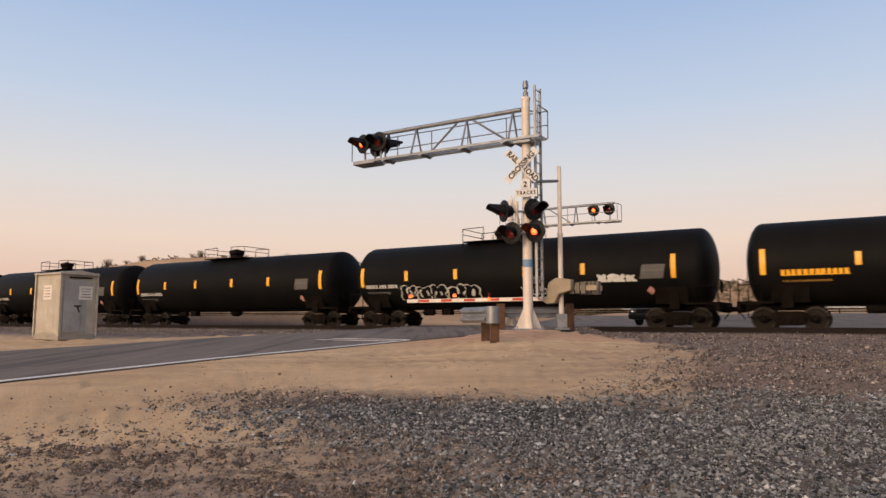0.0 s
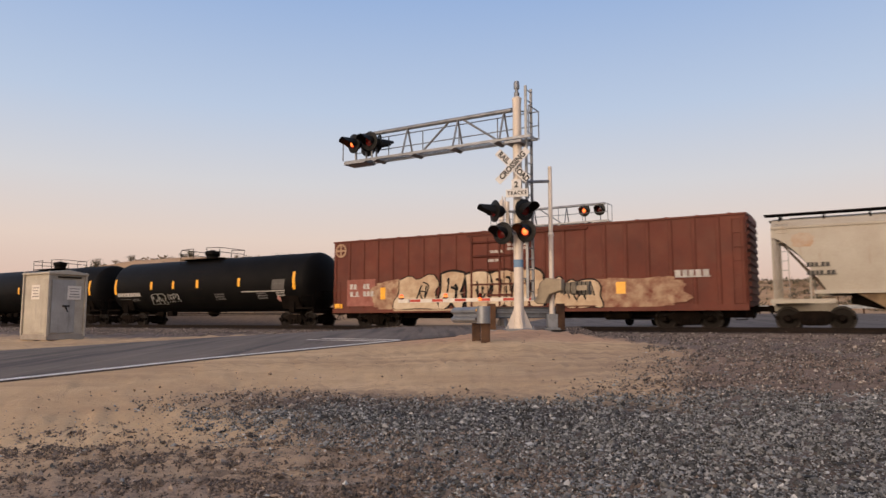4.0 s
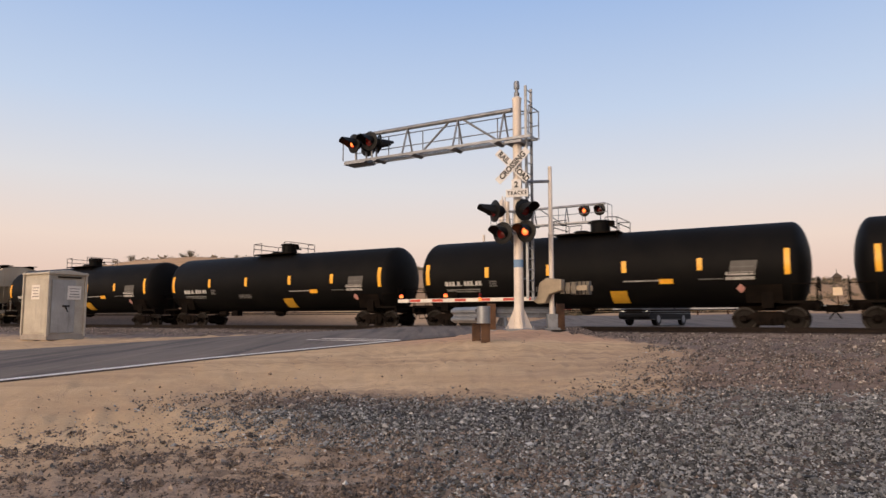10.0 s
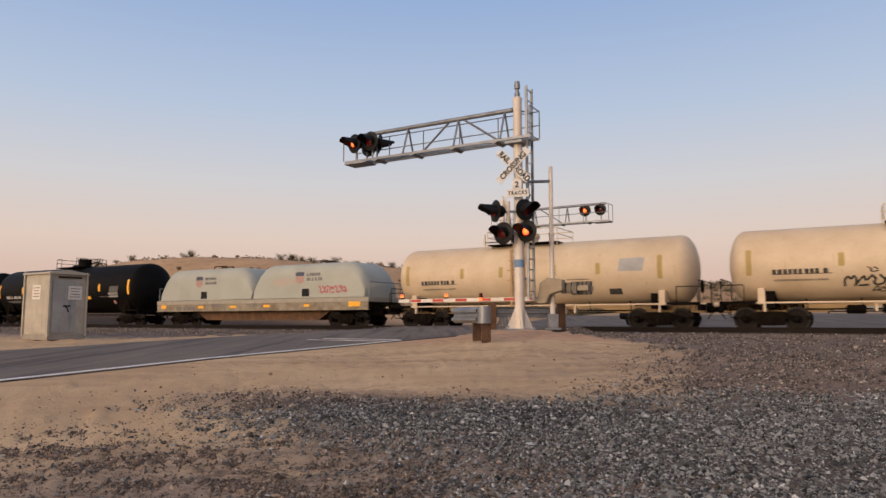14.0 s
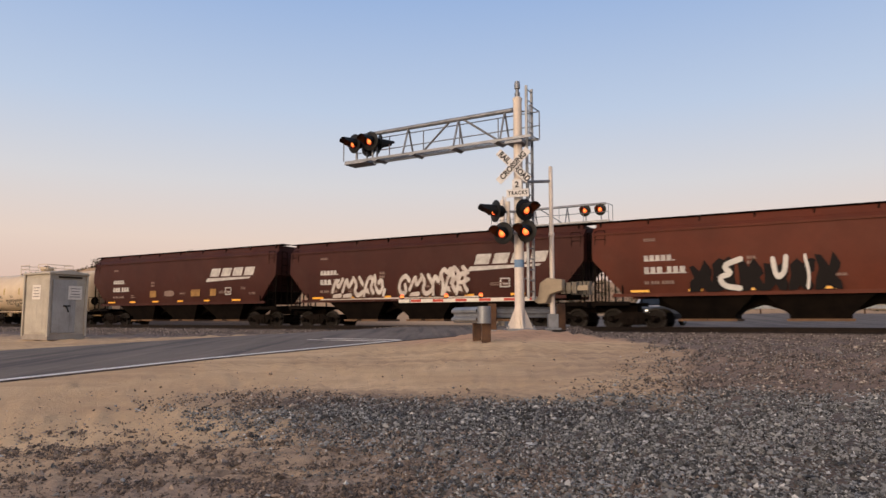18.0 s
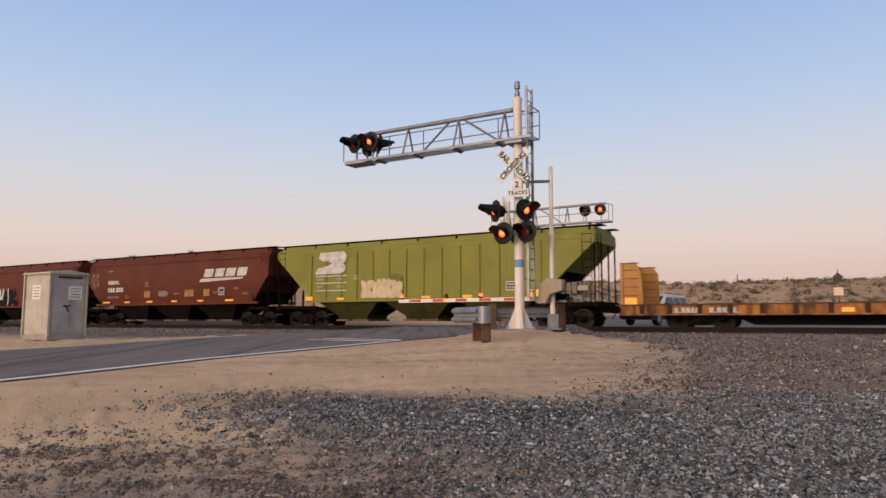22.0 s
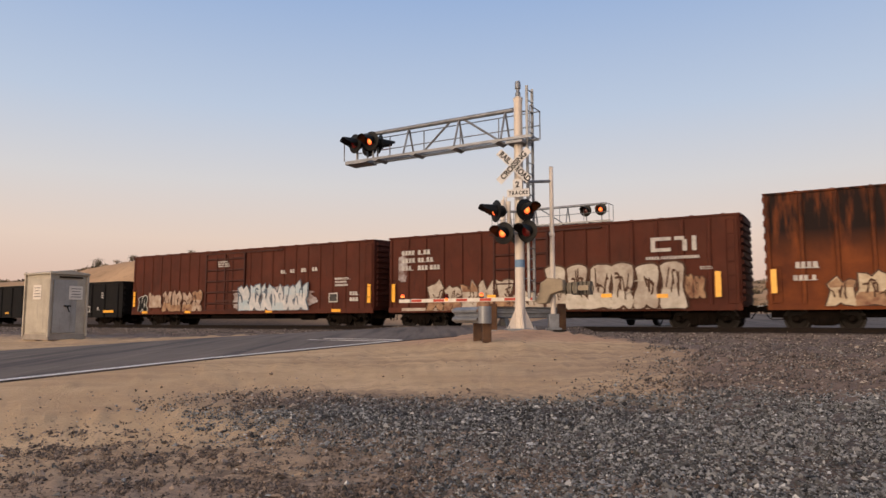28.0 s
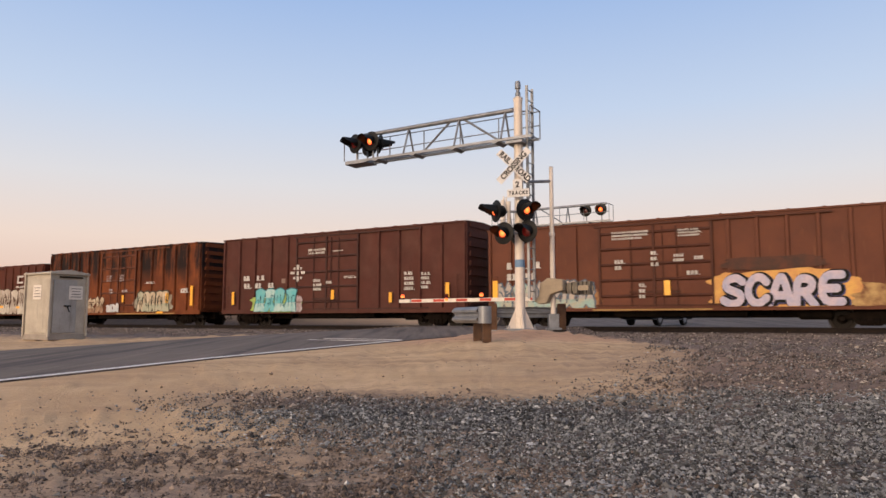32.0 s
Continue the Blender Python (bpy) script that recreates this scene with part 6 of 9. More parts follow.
def piece(t, x, z, w, h, n, y, outline, fill, accent=None, haze=None, seed=1, sharp=False, rim=0.05, lines=3, even=False):
    """A sprayed piece: n block letters crowded together, each an outline, a filled face, dark inner lines and flecks of a second colour."""
    half, rnd = t["half"], random.Random(seed)
    if haze:
        haze_cloud(t, x - 0.1, z - 0.03, w + 0.2, h * 1.05, y + 0.001, haze, rnd)
    cell = w / n
    kx = h / cell

    def face(pts, lift, u, grow):
        vs = []
        for a, b in pts:
            zz = z + max(0.0, b * grow) * h
            vs.append((half - x - u - a * cell, (y if isinstance(y, float) else y(zz)) + lift, zz))
        n0 = len(vs)
        mid = (sum(v[0] for v in vs) / n0, sum(v[1] for v in vs) / n0, sum(v[2] for v in vs) / n0)
        return Shape().add(vs + [mid], [(i, (i + 1) % n0, n0) for i in range(n0)])
    for i in range(n):
        u, grow, ring = i * cell + rnd.uniform(-0.06, 0.06) * cell, rnd.uniform(0.96, 1.0) if even else rnd.uniform(0.82, 1.0), blob(rnd, sharp, even)
        step = 0.0006 * (i % 4)
        top = part("graffiti", face(swell(ring, rim, kx), 0.004 + step, u, grow), outline, t, "crowded outlined block letters in spray paint", smooth=0)
        part("fill", face(ring, 0.010 + step, u, grow), fill, top, smooth=0)
        if accent:
            lo, hi = (0.0, rnd.uniform(0.3, 0.45)) if rnd.random() < 0.6 else (rnd.uniform(0.55, 0.7), 1.0)
            band = [(a, min(max(b, lo), hi)) for a, b in ring]
            part("fill", face(band, 0.014 + step, u, grow), accent, top, smooth=0)
        for j in range(lines):
            a, b = rnd.uniform(0.25, 0.75), rnd.uniform(0.2, 0.55)
            pts = [(a, b), (a + rnd.uniform(-0.12, 0.12), b + rnd.uniform(0.15, 0.4))]
            if rnd.random() < 0.6:
                pts.append((pts[1][0] + rnd.uniform(-0.25, 0.25), pts[1][1] + rnd.uniform(-0.1, 0.1)))
            sh = Shape()
            stroke(sh, pts, rim * 0.55, y, 0.020 + step, lambda c, d: (half - x - u - c * cell, z + max(0.0, d * grow) * h))
            part("inner_line", sh, outline, top, smooth=0)


def tag(t, x, z, w, h, n, y, material, seed=1, width=0.045):
    """Thin handwriting sprayed in one pass."""
    half, rnd = t["half"], random.Random(seed)
    for i in range(n):
        g = GLYPHS[rnd.randrange(len(GLYPHS))]
        lean, u = rnd.uniform(0.0, 0.25), i * w / n
        for line in g:
            sh = Shape()
            stroke(sh, [(line[q], line[q + 1]) for q in range(0, len(line), 2)], width, y, 0.006, lambda a, b: (half - x - u - (a * 1.1 + lean * b) * w / n, z + max(0.0, b) * h))
            part("graffiti", sh, material, t, "thin sprayed handwriting", smooth=0)


def end_ladder(sh, x, y, z0, z1, w=0.42, along=True, n=6):
    """Grab irons up one side near an end."""
    for i in range(n):
        z = z0 + (z1 - z0) * i / (n - 1)
        a, b = ((x - w / 2, y, z), (x + w / 2, y, z)) if along else ((x, y - w / 2, z), (x, y + w / 2, z))
        sh.rod(a, b, 0.014, 5)
    for d in (-w / 2, w / 2):
        p = (x + d, y, z0) if along else (x, y + d, z0)
        sh.rod(p, (p[0], p[1], z1), 0.016, 5)
    return sh


def tank_profile(L, R, head):
    p = [(-L / 2 + head * (1 - math.cos(a)), max(0.02, R * math.sin(a))) for a in [math.pi / 2 * i / 8 for i in range(9)]]
    return p + [(-a, r) for a, r in p[::-1]]


HEAD = 0.62      # depth of a tank's dished end


def tank_car(left, L=17.4, R=1.66, zc=2.58, label="black tank car with amber reflector strips", paintkey="black_tank", hatch=0.5, style="rails", strips=(0.5, 3.5, 6.4, 9.6, 12.6, 16.5)):
    t = car("tank_car", label, "tank car", left + 0.25, L + 0.5, 1.75, 0.1)
    half = (L + 0.5) / 2
    t["half"] = half
    black = paintkey == "black_tank"
    gear = M["frame"] if black else M[paintkey]
    part("tank", Shape().lathe(tank_profile(L, R, HEAD), 56, "x", (0, 0, zc)), M[paintkey], t, smooth=50)
    for sx in (-1, 1):
        fr = Shape()
        fr.box(sx * half - (2.9 if sx > 0 else 0), sx * half + (2.9 if sx < 0 else 0), -0.4, 0.4, 0.78, 1.06)
        fr.box(sx * (half - 1.75) - 0.2, sx * (half - 1.75) + 0.2, -1.35, 1.35, 0.86, 1.5)
        fr.box(sx * (half - 0.06) - 0.06, sx * (half - 0.06) + 0.06, -1.5, 1.5, 0.8, 1.12)
        for y in (-1.45, 1.45):
            fr.box(min(sx * half, sx * (half - 1.3)), max(sx * half, sx * (half - 1.3)), y - 0.05, y + 0.05, 1.02, 1.12)
        part("underframe", fr, M["frame"], t)
        # the pad that carries the shell on its bolster
        if not black:
            continue
        a, b = sorted((sx * (half - 1.2), sx * (half - 2.5)))
        part("saddle", Shape().prism([(-1.2, 1.06), (1.2, 1.06), (1.45, 1.75), (-1.45, 1.75)], a, b, "x"), M["frame"], t)
    cx, top = half - hatch * (L + 0.5), zc + R
    if style == "dome":
        man = part("manway", Shape().lathe([(top - 0.15, 0.44), (top + 0.50, 0.44), (top + 0.52, 0.49), (top + 0.58, 0.49), (top + 0.61, 0.42), (top + 0.63, 0.1)], 24, "z", (cx, 0, 0)), M[paintkey], t)
        part("hinge", Shape().box(cx - 0.62, cx - 0.40, -0.12, 0.12, top + 0.35, top + 0.58).rod((cx - 0.62, -0.3, top + 0.3), (cx - 0.62, 0.3, top + 0.3), 0.05, 8), M["frame"], man)
        part("valve_box", Shape().lathe([(top - 0.1, 0.36), (top + 0.16, 0.36), (top + 0.2, 0.28), (top + 0.21, 0.05)], 18, "z", (cx + 0.88, 0, 0)), M[paintkey], t)
        spans = ((cx + 1.25, cx + 1.85), (cx - 0.55, cx - 1.05))
        part("platform", Shape().box(cx - 1.1, cx + 1.9, -1.0, 1.0, top - 0.05, top + 0.005), M["frame"], t)
    else:
        man = part("manway", Shape().lathe([(top - 0.15, 0.38), (top + 0.2, 0.38), (top + 0.32, 0.47), (top + 0.48, 0.47), (top + 0.52, 0.40), (top + 0.54, 0.1)], 24, "z", (cx, 0, 0)), M[paintkey], t)
        part("lid_wheel", Shape().lathe([(top + 0.54, 0.2), (top + 0.58, 0.2), (top + 0.6, 0.05)], 12, "z", (cx, 0, 0)), M["frame"], man)
        spans = ((cx + 0.6, cx + 1.75), (cx - 0.6, cx - 1.75))
        part("platform", Shape().box(cx - 1.75, cx + 1.75, -1.0, 1.0, top - 0.06, top - 0.015), M["frame"], t)
    for a, b in spans:
        bars = [((b, -1, top + z * 0.95), (b, 1, top + z * 0.95)) for z in (0.34, 0.62)]
        for y in (-1.0, 1.0):
            bars += [((a, y, top + 0.62), (b, y, top + 0.59)), ((a, y, top - 0.05), (a, y, top + 0.62)), ((b, y, top - 0.35), (b, y, top + 0.59))]
            if not black:
                bars.append(((a, y, top + 0.34), (b, y, top + 0.32)))
        for v, w in bars:
            part("handrail_bar", Shape().rod(v, w, 0.020, 5), gear, t)
    outlet = Shape().lathe([(zc - R - 0.28, 0.12), (zc - R - 0.2, 0.3), (zc - R + 0.1, 0.42)], 14, "z", (0.4, 0, 0))
    part("bottom_outlet", outlet, M["frame"], t)
    # brake gear slung under the shell
    rig = Shape().rod((-half + 2.4, 0.5, 0.82), (half - 2.4, 0.5, 0.82), 0.028, 6).rod((-half + 2.6, -0.3, 0.74), (half - 2.6, -0.3, 0.74), 0.022, 6)
    for i in range(6):
        x = -half + 3.0 + (L - 5.5) * i / 5
        rig.rod((x, 0.5, 0.82), (x + 0.05, 0.5, zc - R + 0.12), 0.02, 5)
    part("brake_rod", rig, M["frame"], t)
    part("brake_cylinder", Shape().lathe([(half - 4.9, 0.1), (half - 4.85, 0.16), (half - 4.3, 0.16), (half - 4.25, 0.1)], 12, "x", (0, 0.75, 0.80)), M["frame"], t)
    part("brake_valve", Shape().box(half - 5.9, half - 5.4, 0.55, 0.95, 0.66, 0.98), M["frame"], t, bevel=0.02)
    for sx in (-1, 1):
        for bent in ([(sx * (half - 0.4), 1.5, 0.95), (sx * (half - 0.4), 1.5, 0.5), (sx * (half - 0.9), 1.5, 0.5), (sx * (half - 0.9), 1.5, 0.95)],
                     [(sx * (half - 0.05), -1.3, 1.1), (sx * (half - 0.05), -1.3, 2.0), (sx * (half - 0.05), 1.3, 2.0), (sx * (half - 0.05), 1.3, 1.1)],
                     [(sx * (half - 0.08), 1.48, 1.1), (sx * (half - 0.08), 1.48, 1.75), (sx * (half - 0.9), 1.48, 1.75), (sx * (half - 0.9), 1.48, 1.1)]):
            part("grab_iron", Shape().path(bent, 0.02), M["frame"], t)
    part("brake_wheel", Shape().lathe([(-half + 0.02, 0.02), (-half + 0.03, 0.26), (-half - 0.01, 0.28), (-half - 0.03, 0.24)], 16, "x", (0, 0.9, 1.75)), M["frame"], t)

    def bulge(x, z, lift):
        """How far the shell stands out at x metres from its leading end and height z."""
        e = min(x, L - x)
        r = R if e > HEAD else R * math.sqrt(max(0.05, 1 - ((HEAD - e) / HEAD) ** 2))
        return math.sqrt(max(0.01, r * r - (z - zc) ** 2)) + lift

    def skin(x, z, w, h, lift=0.006, lean=0.0):
        """A patch that follows the tank's round side."""
        n, vs, fs = 5, [], []
        for i in range(n + 1):
            zz, d = z + h * i / n, lean * (i / n - 0.5)
            vs += [(half - 0.25 - x - d, bulge(x, zz, lift), zz), (half - 0.25 - x - w - d, bulge(x + w, zz, lift), zz)]
            if i:
                fs.append((2 * i - 2, 2 * i - 1, 2 * i + 1, 2 * i))
        return Shape().add(vs, fs)
    for x in strips:
        tall = x in (strips[0], strips[-1])
        x = min(max(x, HEAD + 0.12), L - HEAD - 0.12)
        part("reflector", skin(x - 0.1, 2.10 if tall else 2.36, 0.2, 0.98 if tall else 0.48), M["reflect"] if black else paint("faded_tape", (0.45, 0.33, 0.12)), t)

    def words(x, z, w, h, n, material):
        rnd = random.Random(int(x * 50 + z * 9))
        lh = h / (n + (n - 1) * 0.6)
        for i in range(n):
            sh = word_bars(half - 0.25 - x, z + h - lh * (1 + 1.6 * i), w, lh, 0, rnd, bend=lambda zz: bulge(2.0, zz, 0.006))
            part("stencil", sh, material, t, smooth=0)
    t["R"], t["zc"] = R, zc
    return t, skin, words


def boxcar(left, L, top, label, key, ribs, door, doorw, roofkey=None, deep=0.05, end_key=None, truck_in=2.4):
    """A boxcar: ribbed sides, a sliding door with its rods, a ribbed end, a low roof."""
    t = car("boxcar", label, "boxcar", left, L, truck_in)
    half = L / 2
    m = M[key]
    # bars wear a darker copy of the body paint in place of shading
    shaded_bar_m = M[key + "_bar"]
    body = Shape().box(-half, half, -1.52, 1.52, 0.92, top - 0.12)
    part("body", body, m, t, bevel=0.02)
    roof = Shape().prism([(-1.58, top - 0.14), (-1.58, top - 0.07), (0, top), (1.58, top - 0.07), (1.58, top - 0.14)], -half - 0.03, half + 0.03, "x")
    for i in range(int(L / 1.2)):
        x = -half + 0.6 + i * 1.2
        roof.prism([(-1.55, top - 0.07), (-1.5, top - 0.03), (0, top + 0.035), (1.5, top - 0.03), (1.55, top - 0.07)], x - 0.05, x + 0.05, "x")
    part("roof", roof, M[roofkey] if roofkey else m, t)
    sill = Shape().box(-half, half, 1.50, 1.58, 0.78, 1.02).box(-half, half, -1.58, -1.50, 0.78, 1.02)
    part("side_sill", sill, m, t)
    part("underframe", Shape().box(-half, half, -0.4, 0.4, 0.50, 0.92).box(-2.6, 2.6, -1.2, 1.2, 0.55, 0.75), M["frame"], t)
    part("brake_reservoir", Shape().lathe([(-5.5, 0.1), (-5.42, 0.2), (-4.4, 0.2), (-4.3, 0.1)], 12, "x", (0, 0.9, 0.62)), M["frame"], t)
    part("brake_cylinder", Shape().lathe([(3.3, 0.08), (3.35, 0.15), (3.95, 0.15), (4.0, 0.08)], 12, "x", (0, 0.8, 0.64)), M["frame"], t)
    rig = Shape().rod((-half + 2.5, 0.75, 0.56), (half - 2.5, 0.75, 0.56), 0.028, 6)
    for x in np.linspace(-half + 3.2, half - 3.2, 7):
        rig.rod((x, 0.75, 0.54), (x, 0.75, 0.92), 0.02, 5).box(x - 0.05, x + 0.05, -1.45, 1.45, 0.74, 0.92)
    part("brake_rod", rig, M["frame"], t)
    d0, d1 = half - door, half - door - doorw
    rib = Shape().prism([(-0.085, 0), (-0.055, deep), (0.055, deep), (0.085, 0)], 1.02, top - 0.2, "z").mesh("rib", m)
    for i in range(ribs + 1):
        x = half - 0.12 - (L - 0.24) * i / ribs
        if d1 - 0.05 < x < d0 + 0.05:
            continue
        part("rib", rib, None, t, at=(x, 1.52, 0))
        if i % 2 == 0:
            part("rib", rib, None, t, at=pose(x, -1.52, 0, 0, 0, 180))
    dr = Shape().box(d1, d0, 1.53, 1.58, 1.02, top - 0.3)
    door_ob = part("door", dr, m, t, bevel=0.01)
    for z in np.linspace(1.35, top - 0.65, 5):
        part("door_bar", Shape().prism([(1.58, z - 0.02), (1.64, z + 0.03), (1.64, z + 0.06), (1.58, z + 0.11)], d1 + 0.06, d0 - 0.06, "x"), shaded_bar_m, door_ob)
    for x in (d1 + 0.04, (d0 + d1) / 2, d0 - 0.04):
        part("door_post", Shape().box(x - 0.05, x + 0.05, 1.58, 1.645, 1.05, top - 0.33), shaded_bar_m, door_ob)
    rods = Shape()
    for x in (d1 + doorw * 0.3, d1 + doorw * 0.42, d1 + doorw * 0.7):
        rods.rod((x, 1.64, 1.05), (x, 1.64, top - 0.4), 0.02, 6)
    rods.box(d1 + doorw * 0.28, d1 + doorw * 0.72, 1.62, 1.66, 1.5, 1.6)
    part("lock_rod", rods, shaded_bar_m, door_ob)
    part("door_track", Shape().box(d1 - doorw, d0 + 0.2, 1.55, 1.63, 0.98, 1.03), shaded_bar_m, t)
    part("door_track", Shape().box(d1 - doorw * 0.9, d0 + 0.2, 1.55, 1.64, top - 0.3, top - 0.22), shaded_bar_m, t)
    count, rise = (9, 0.22) if top > 5 else (12, 0.16)
    for sx in (-1, 1):
        e = Shape().prism([(-1.30, 0), (-1.30, 0.05), (-1.24, rise), (1.24, rise), (1.30, 0.05), (1.30, 0)], min(0, sx * 0.07), max(0, sx * 0.07), "x").mesh("end_rib", M[end_key] if end_key else m)
        for i in range(count):
            part("end_rib", e, None, t, at=(sx * half, 0, 1.15 + (top - 1.5) * i / (count - 1)))
    part("ladder", end_ladder(Shape(), half - 0.3, 1.62, 1.05, 2.4, n=4), m, t)
    part("ladder", end_ladder(Shape(), -half + 0.3, 1.62, 1.05, top - 0.3 if top < 4.7 else 2.6, n=7), m, t)
    for x in (half - 0.3, -half + 0.3):
        st = Shape().path([(x - 0.2, 1.55, 0.8), (x - 0.2, 1.55, 0.42), (x + 0.2, 1.55, 0.42), (x + 0.2, 1.55, 0.8)], 0.018)
        part("step", st, M["frame"], t)
    return t


def hopper(left, L, label, key, top=4.58, bays=3, sill=1.6, cut=2.2, knee=2.9, ribs=0, round_side=True, endkey="frame", skirt=None, bulge=1.0, truck_in=1.5, feet=0.26):
    """A covered hopper: full sides that slope away to the ends over open end cages, bays below, a walkway on the roof."""
    t = car("covered_hopper", label, "covered hopper", left, L, truck_in, -0.15)
    half, m = L / 2, M[key]
    eave = top - 0.42
    if round_side:
        prof = [(1.42, sill), (1.54, 2.1), (1.58, 2.8), (1.57, 3.5), (1.50, eave - 0.1), (1.25, eave + 0.16), (0.55, eave + 0.30)]
    else:
        prof = [(1.54, sill), (1.54, 2.1), (1.54, 2.8), (1.54, 3.5), (1.54, eave), (1.40, eave + 0.12), (0.55, eave + 0.25)]
    secs = []
    ends = [cut * k for k in (0, 0.12, 0.25, 0.4, 0.55, 0.7, 0.85, 1.0)] + [cut + 0.02]
    if skirt:
        prof[0] = (1.555, sill)
    for x in [-half + e for e in ends] + [half - e for e in ends[::-1]]:
        e = max(0.0, min(1.0, (half - abs(x)) / cut))
        low = knee + (sill - knee) * e ** bulge
        if half - abs(x) > cut + 0.01:
            low = sill
        pts = []
        for y, z in prof:
            zz = max(z, low)
            yy = np.interp(zz, [p[1] for p in prof], [p[0] for p in prof])
            pts.append((x, float(yy), zz))
        ring = pts + [(x, -p[1], p[2]) for p in pts[::-1]]
        secs.append(ring)
    part("body", Shape().loft(secs), m, t, smooth=30)
    side = Shape()
    for sy in (-1, 1):
        side.box(-half + cut - 0.4, half - cut + 0.4, sy * 1.48 - 0.06, sy * 1.48 + 0.06, sill - 0.14, sill)
        side.box(-half, half, sy * 1.515 - 0.05, sy * 1.515 + 0.05, eave - 0.19, eave - 0.11)
    part("side_sill", side, m, t)
    if skirt:
        for sy in (-1, 1):
            part("side_skirt", Shape().box(-half, half, sy * 1.53 - 0.03, sy * 1.53 + 0.03, skirt, sill + 0.02), m, t, bevel=0.01)
    bay_l = (L - 2 * max(cut, 2.3) - 0.4) / bays
    # maroon, red-brown and green bays: dirt and under-car shade, both put into colour
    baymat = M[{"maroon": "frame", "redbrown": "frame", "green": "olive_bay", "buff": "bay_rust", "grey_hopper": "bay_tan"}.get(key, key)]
    for i in range(bays):
        x0 = -half + max(cut, 2.3) + 0.2 + i * bay_l
        xm = x0 + bay_l / 2
        ring = lambda z, wx, wy: [(xm - wx, -wy, z), (xm + wx, -wy, z), (xm + wx, wy, z), (xm - wx, wy, z)]
        foot = feet * bay_l
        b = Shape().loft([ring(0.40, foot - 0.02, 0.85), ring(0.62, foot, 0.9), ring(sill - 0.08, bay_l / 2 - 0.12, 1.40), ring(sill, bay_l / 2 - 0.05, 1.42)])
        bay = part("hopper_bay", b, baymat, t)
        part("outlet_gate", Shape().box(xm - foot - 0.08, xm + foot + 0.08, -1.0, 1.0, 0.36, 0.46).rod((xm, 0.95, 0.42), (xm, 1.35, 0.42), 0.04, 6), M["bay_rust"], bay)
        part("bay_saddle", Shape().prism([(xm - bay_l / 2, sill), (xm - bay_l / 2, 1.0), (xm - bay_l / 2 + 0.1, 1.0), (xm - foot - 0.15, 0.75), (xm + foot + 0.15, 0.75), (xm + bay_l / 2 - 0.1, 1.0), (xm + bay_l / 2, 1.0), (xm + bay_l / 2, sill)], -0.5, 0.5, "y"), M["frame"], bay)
    for sx in (-1, 1):
        fr = Shape()
        a, b = sorted((sx * (half + 0.1), sx * (half - cut - 0.3)))
        fr.box(a, b, -0.35, 0.35, 0.75, 1.05)
        for y in (-1.46, 1.46):
            fr.box(a, b, y - 0.06, y + 0.06, 1.02, 1.18)
        fr.box(sx * half - 0.06, sx * half + 0.06, -1.5, 1.5, 0.95, 1.2)
        fr.box(min(sx * half, sx * (half - 1.1)), max(sx * half, sx * (half - 1.1)), -1.4, 1.4, 1.14, 1.18)
        for y in (-1.46, -0.5, 0.5, 1.46):
            fr.rod((sx * (half - 0.05), y, 1.15), (sx * (half - 0.05), y, knee + 0.05), 0.04, 6)
        for y in (-1.46, 1.46):
            fr.rod((sx * (half - 1.25), y, 1.15), (sx * (half - 1.25), y, 2.25), 0.04, 6)
        part("end_frame", fr, M[endkey], t)
    for sx in (-1, 1):
        slope = Shape()
        slope.prism([(sx * (half - 0.12), knee), (sx * (half - cut), sill - 0.1), (sx * (half - cut - 0.1), sill), (sx * (half - 0.12), knee + 0.1)], -1.3, 1.3, "y")
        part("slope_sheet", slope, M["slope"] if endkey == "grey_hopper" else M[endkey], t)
    for sx in (-1, 1):
        lad = Shape()
        end_ladder(lad, sx * (half - 0.35), 1.55, 1.2, eave, n=9)
        end_ladder(lad, sx * (half + 0.02), 0.9, 1.2, eave, along=False, n=9)
        part("ladder", lad, M[endkey], t)
    rw = Shape()
    for y in (-0.95, 0.95):
        rw.box(-half - 0.25, half + 0.25, y - 0.32, y + 0.32, top - 0.035, top)
    for i in range(9):
        x = -half + 0.3 + (L - 0.6) * i / 8
        rw.box(x - 0.03, x + 0.03, -1.3, 1.3, eave + 0.1, top - 0.05)
    rw.box(-half + 0.6, half - 0.6, -0.4, 0.4, eave + 0.25, top - 0.08)
    part("running_board", rw, M["frame"], t)
    if endkey == "frame":
        part("roof_coaming", Shape().prism([(-1.36, eave + 0.06), (-1.2, top - 0.07), (1.2, top - 0.07), (1.36, eave + 0.06)], -half + 0.1, half - 0.1, "x"), m, t)
    if ribs:
        rib = Shape().prism([(-0.06, 0), (-0.045, 0.07), (0.045, 0.07), (0.06, 0)], sill, eave - 0.2, "z").mesh("rib", m)
        for i in range(ribs):
            x = -half + cut + (L - 2 * cut) * i / (ribs - 1)
            part("rib", rib, None, t, at=(x, 1.54, 0))
            part("rib", rib, None, t, at=pose(x, -1.54, 0, 0, 0, 180))
    return t


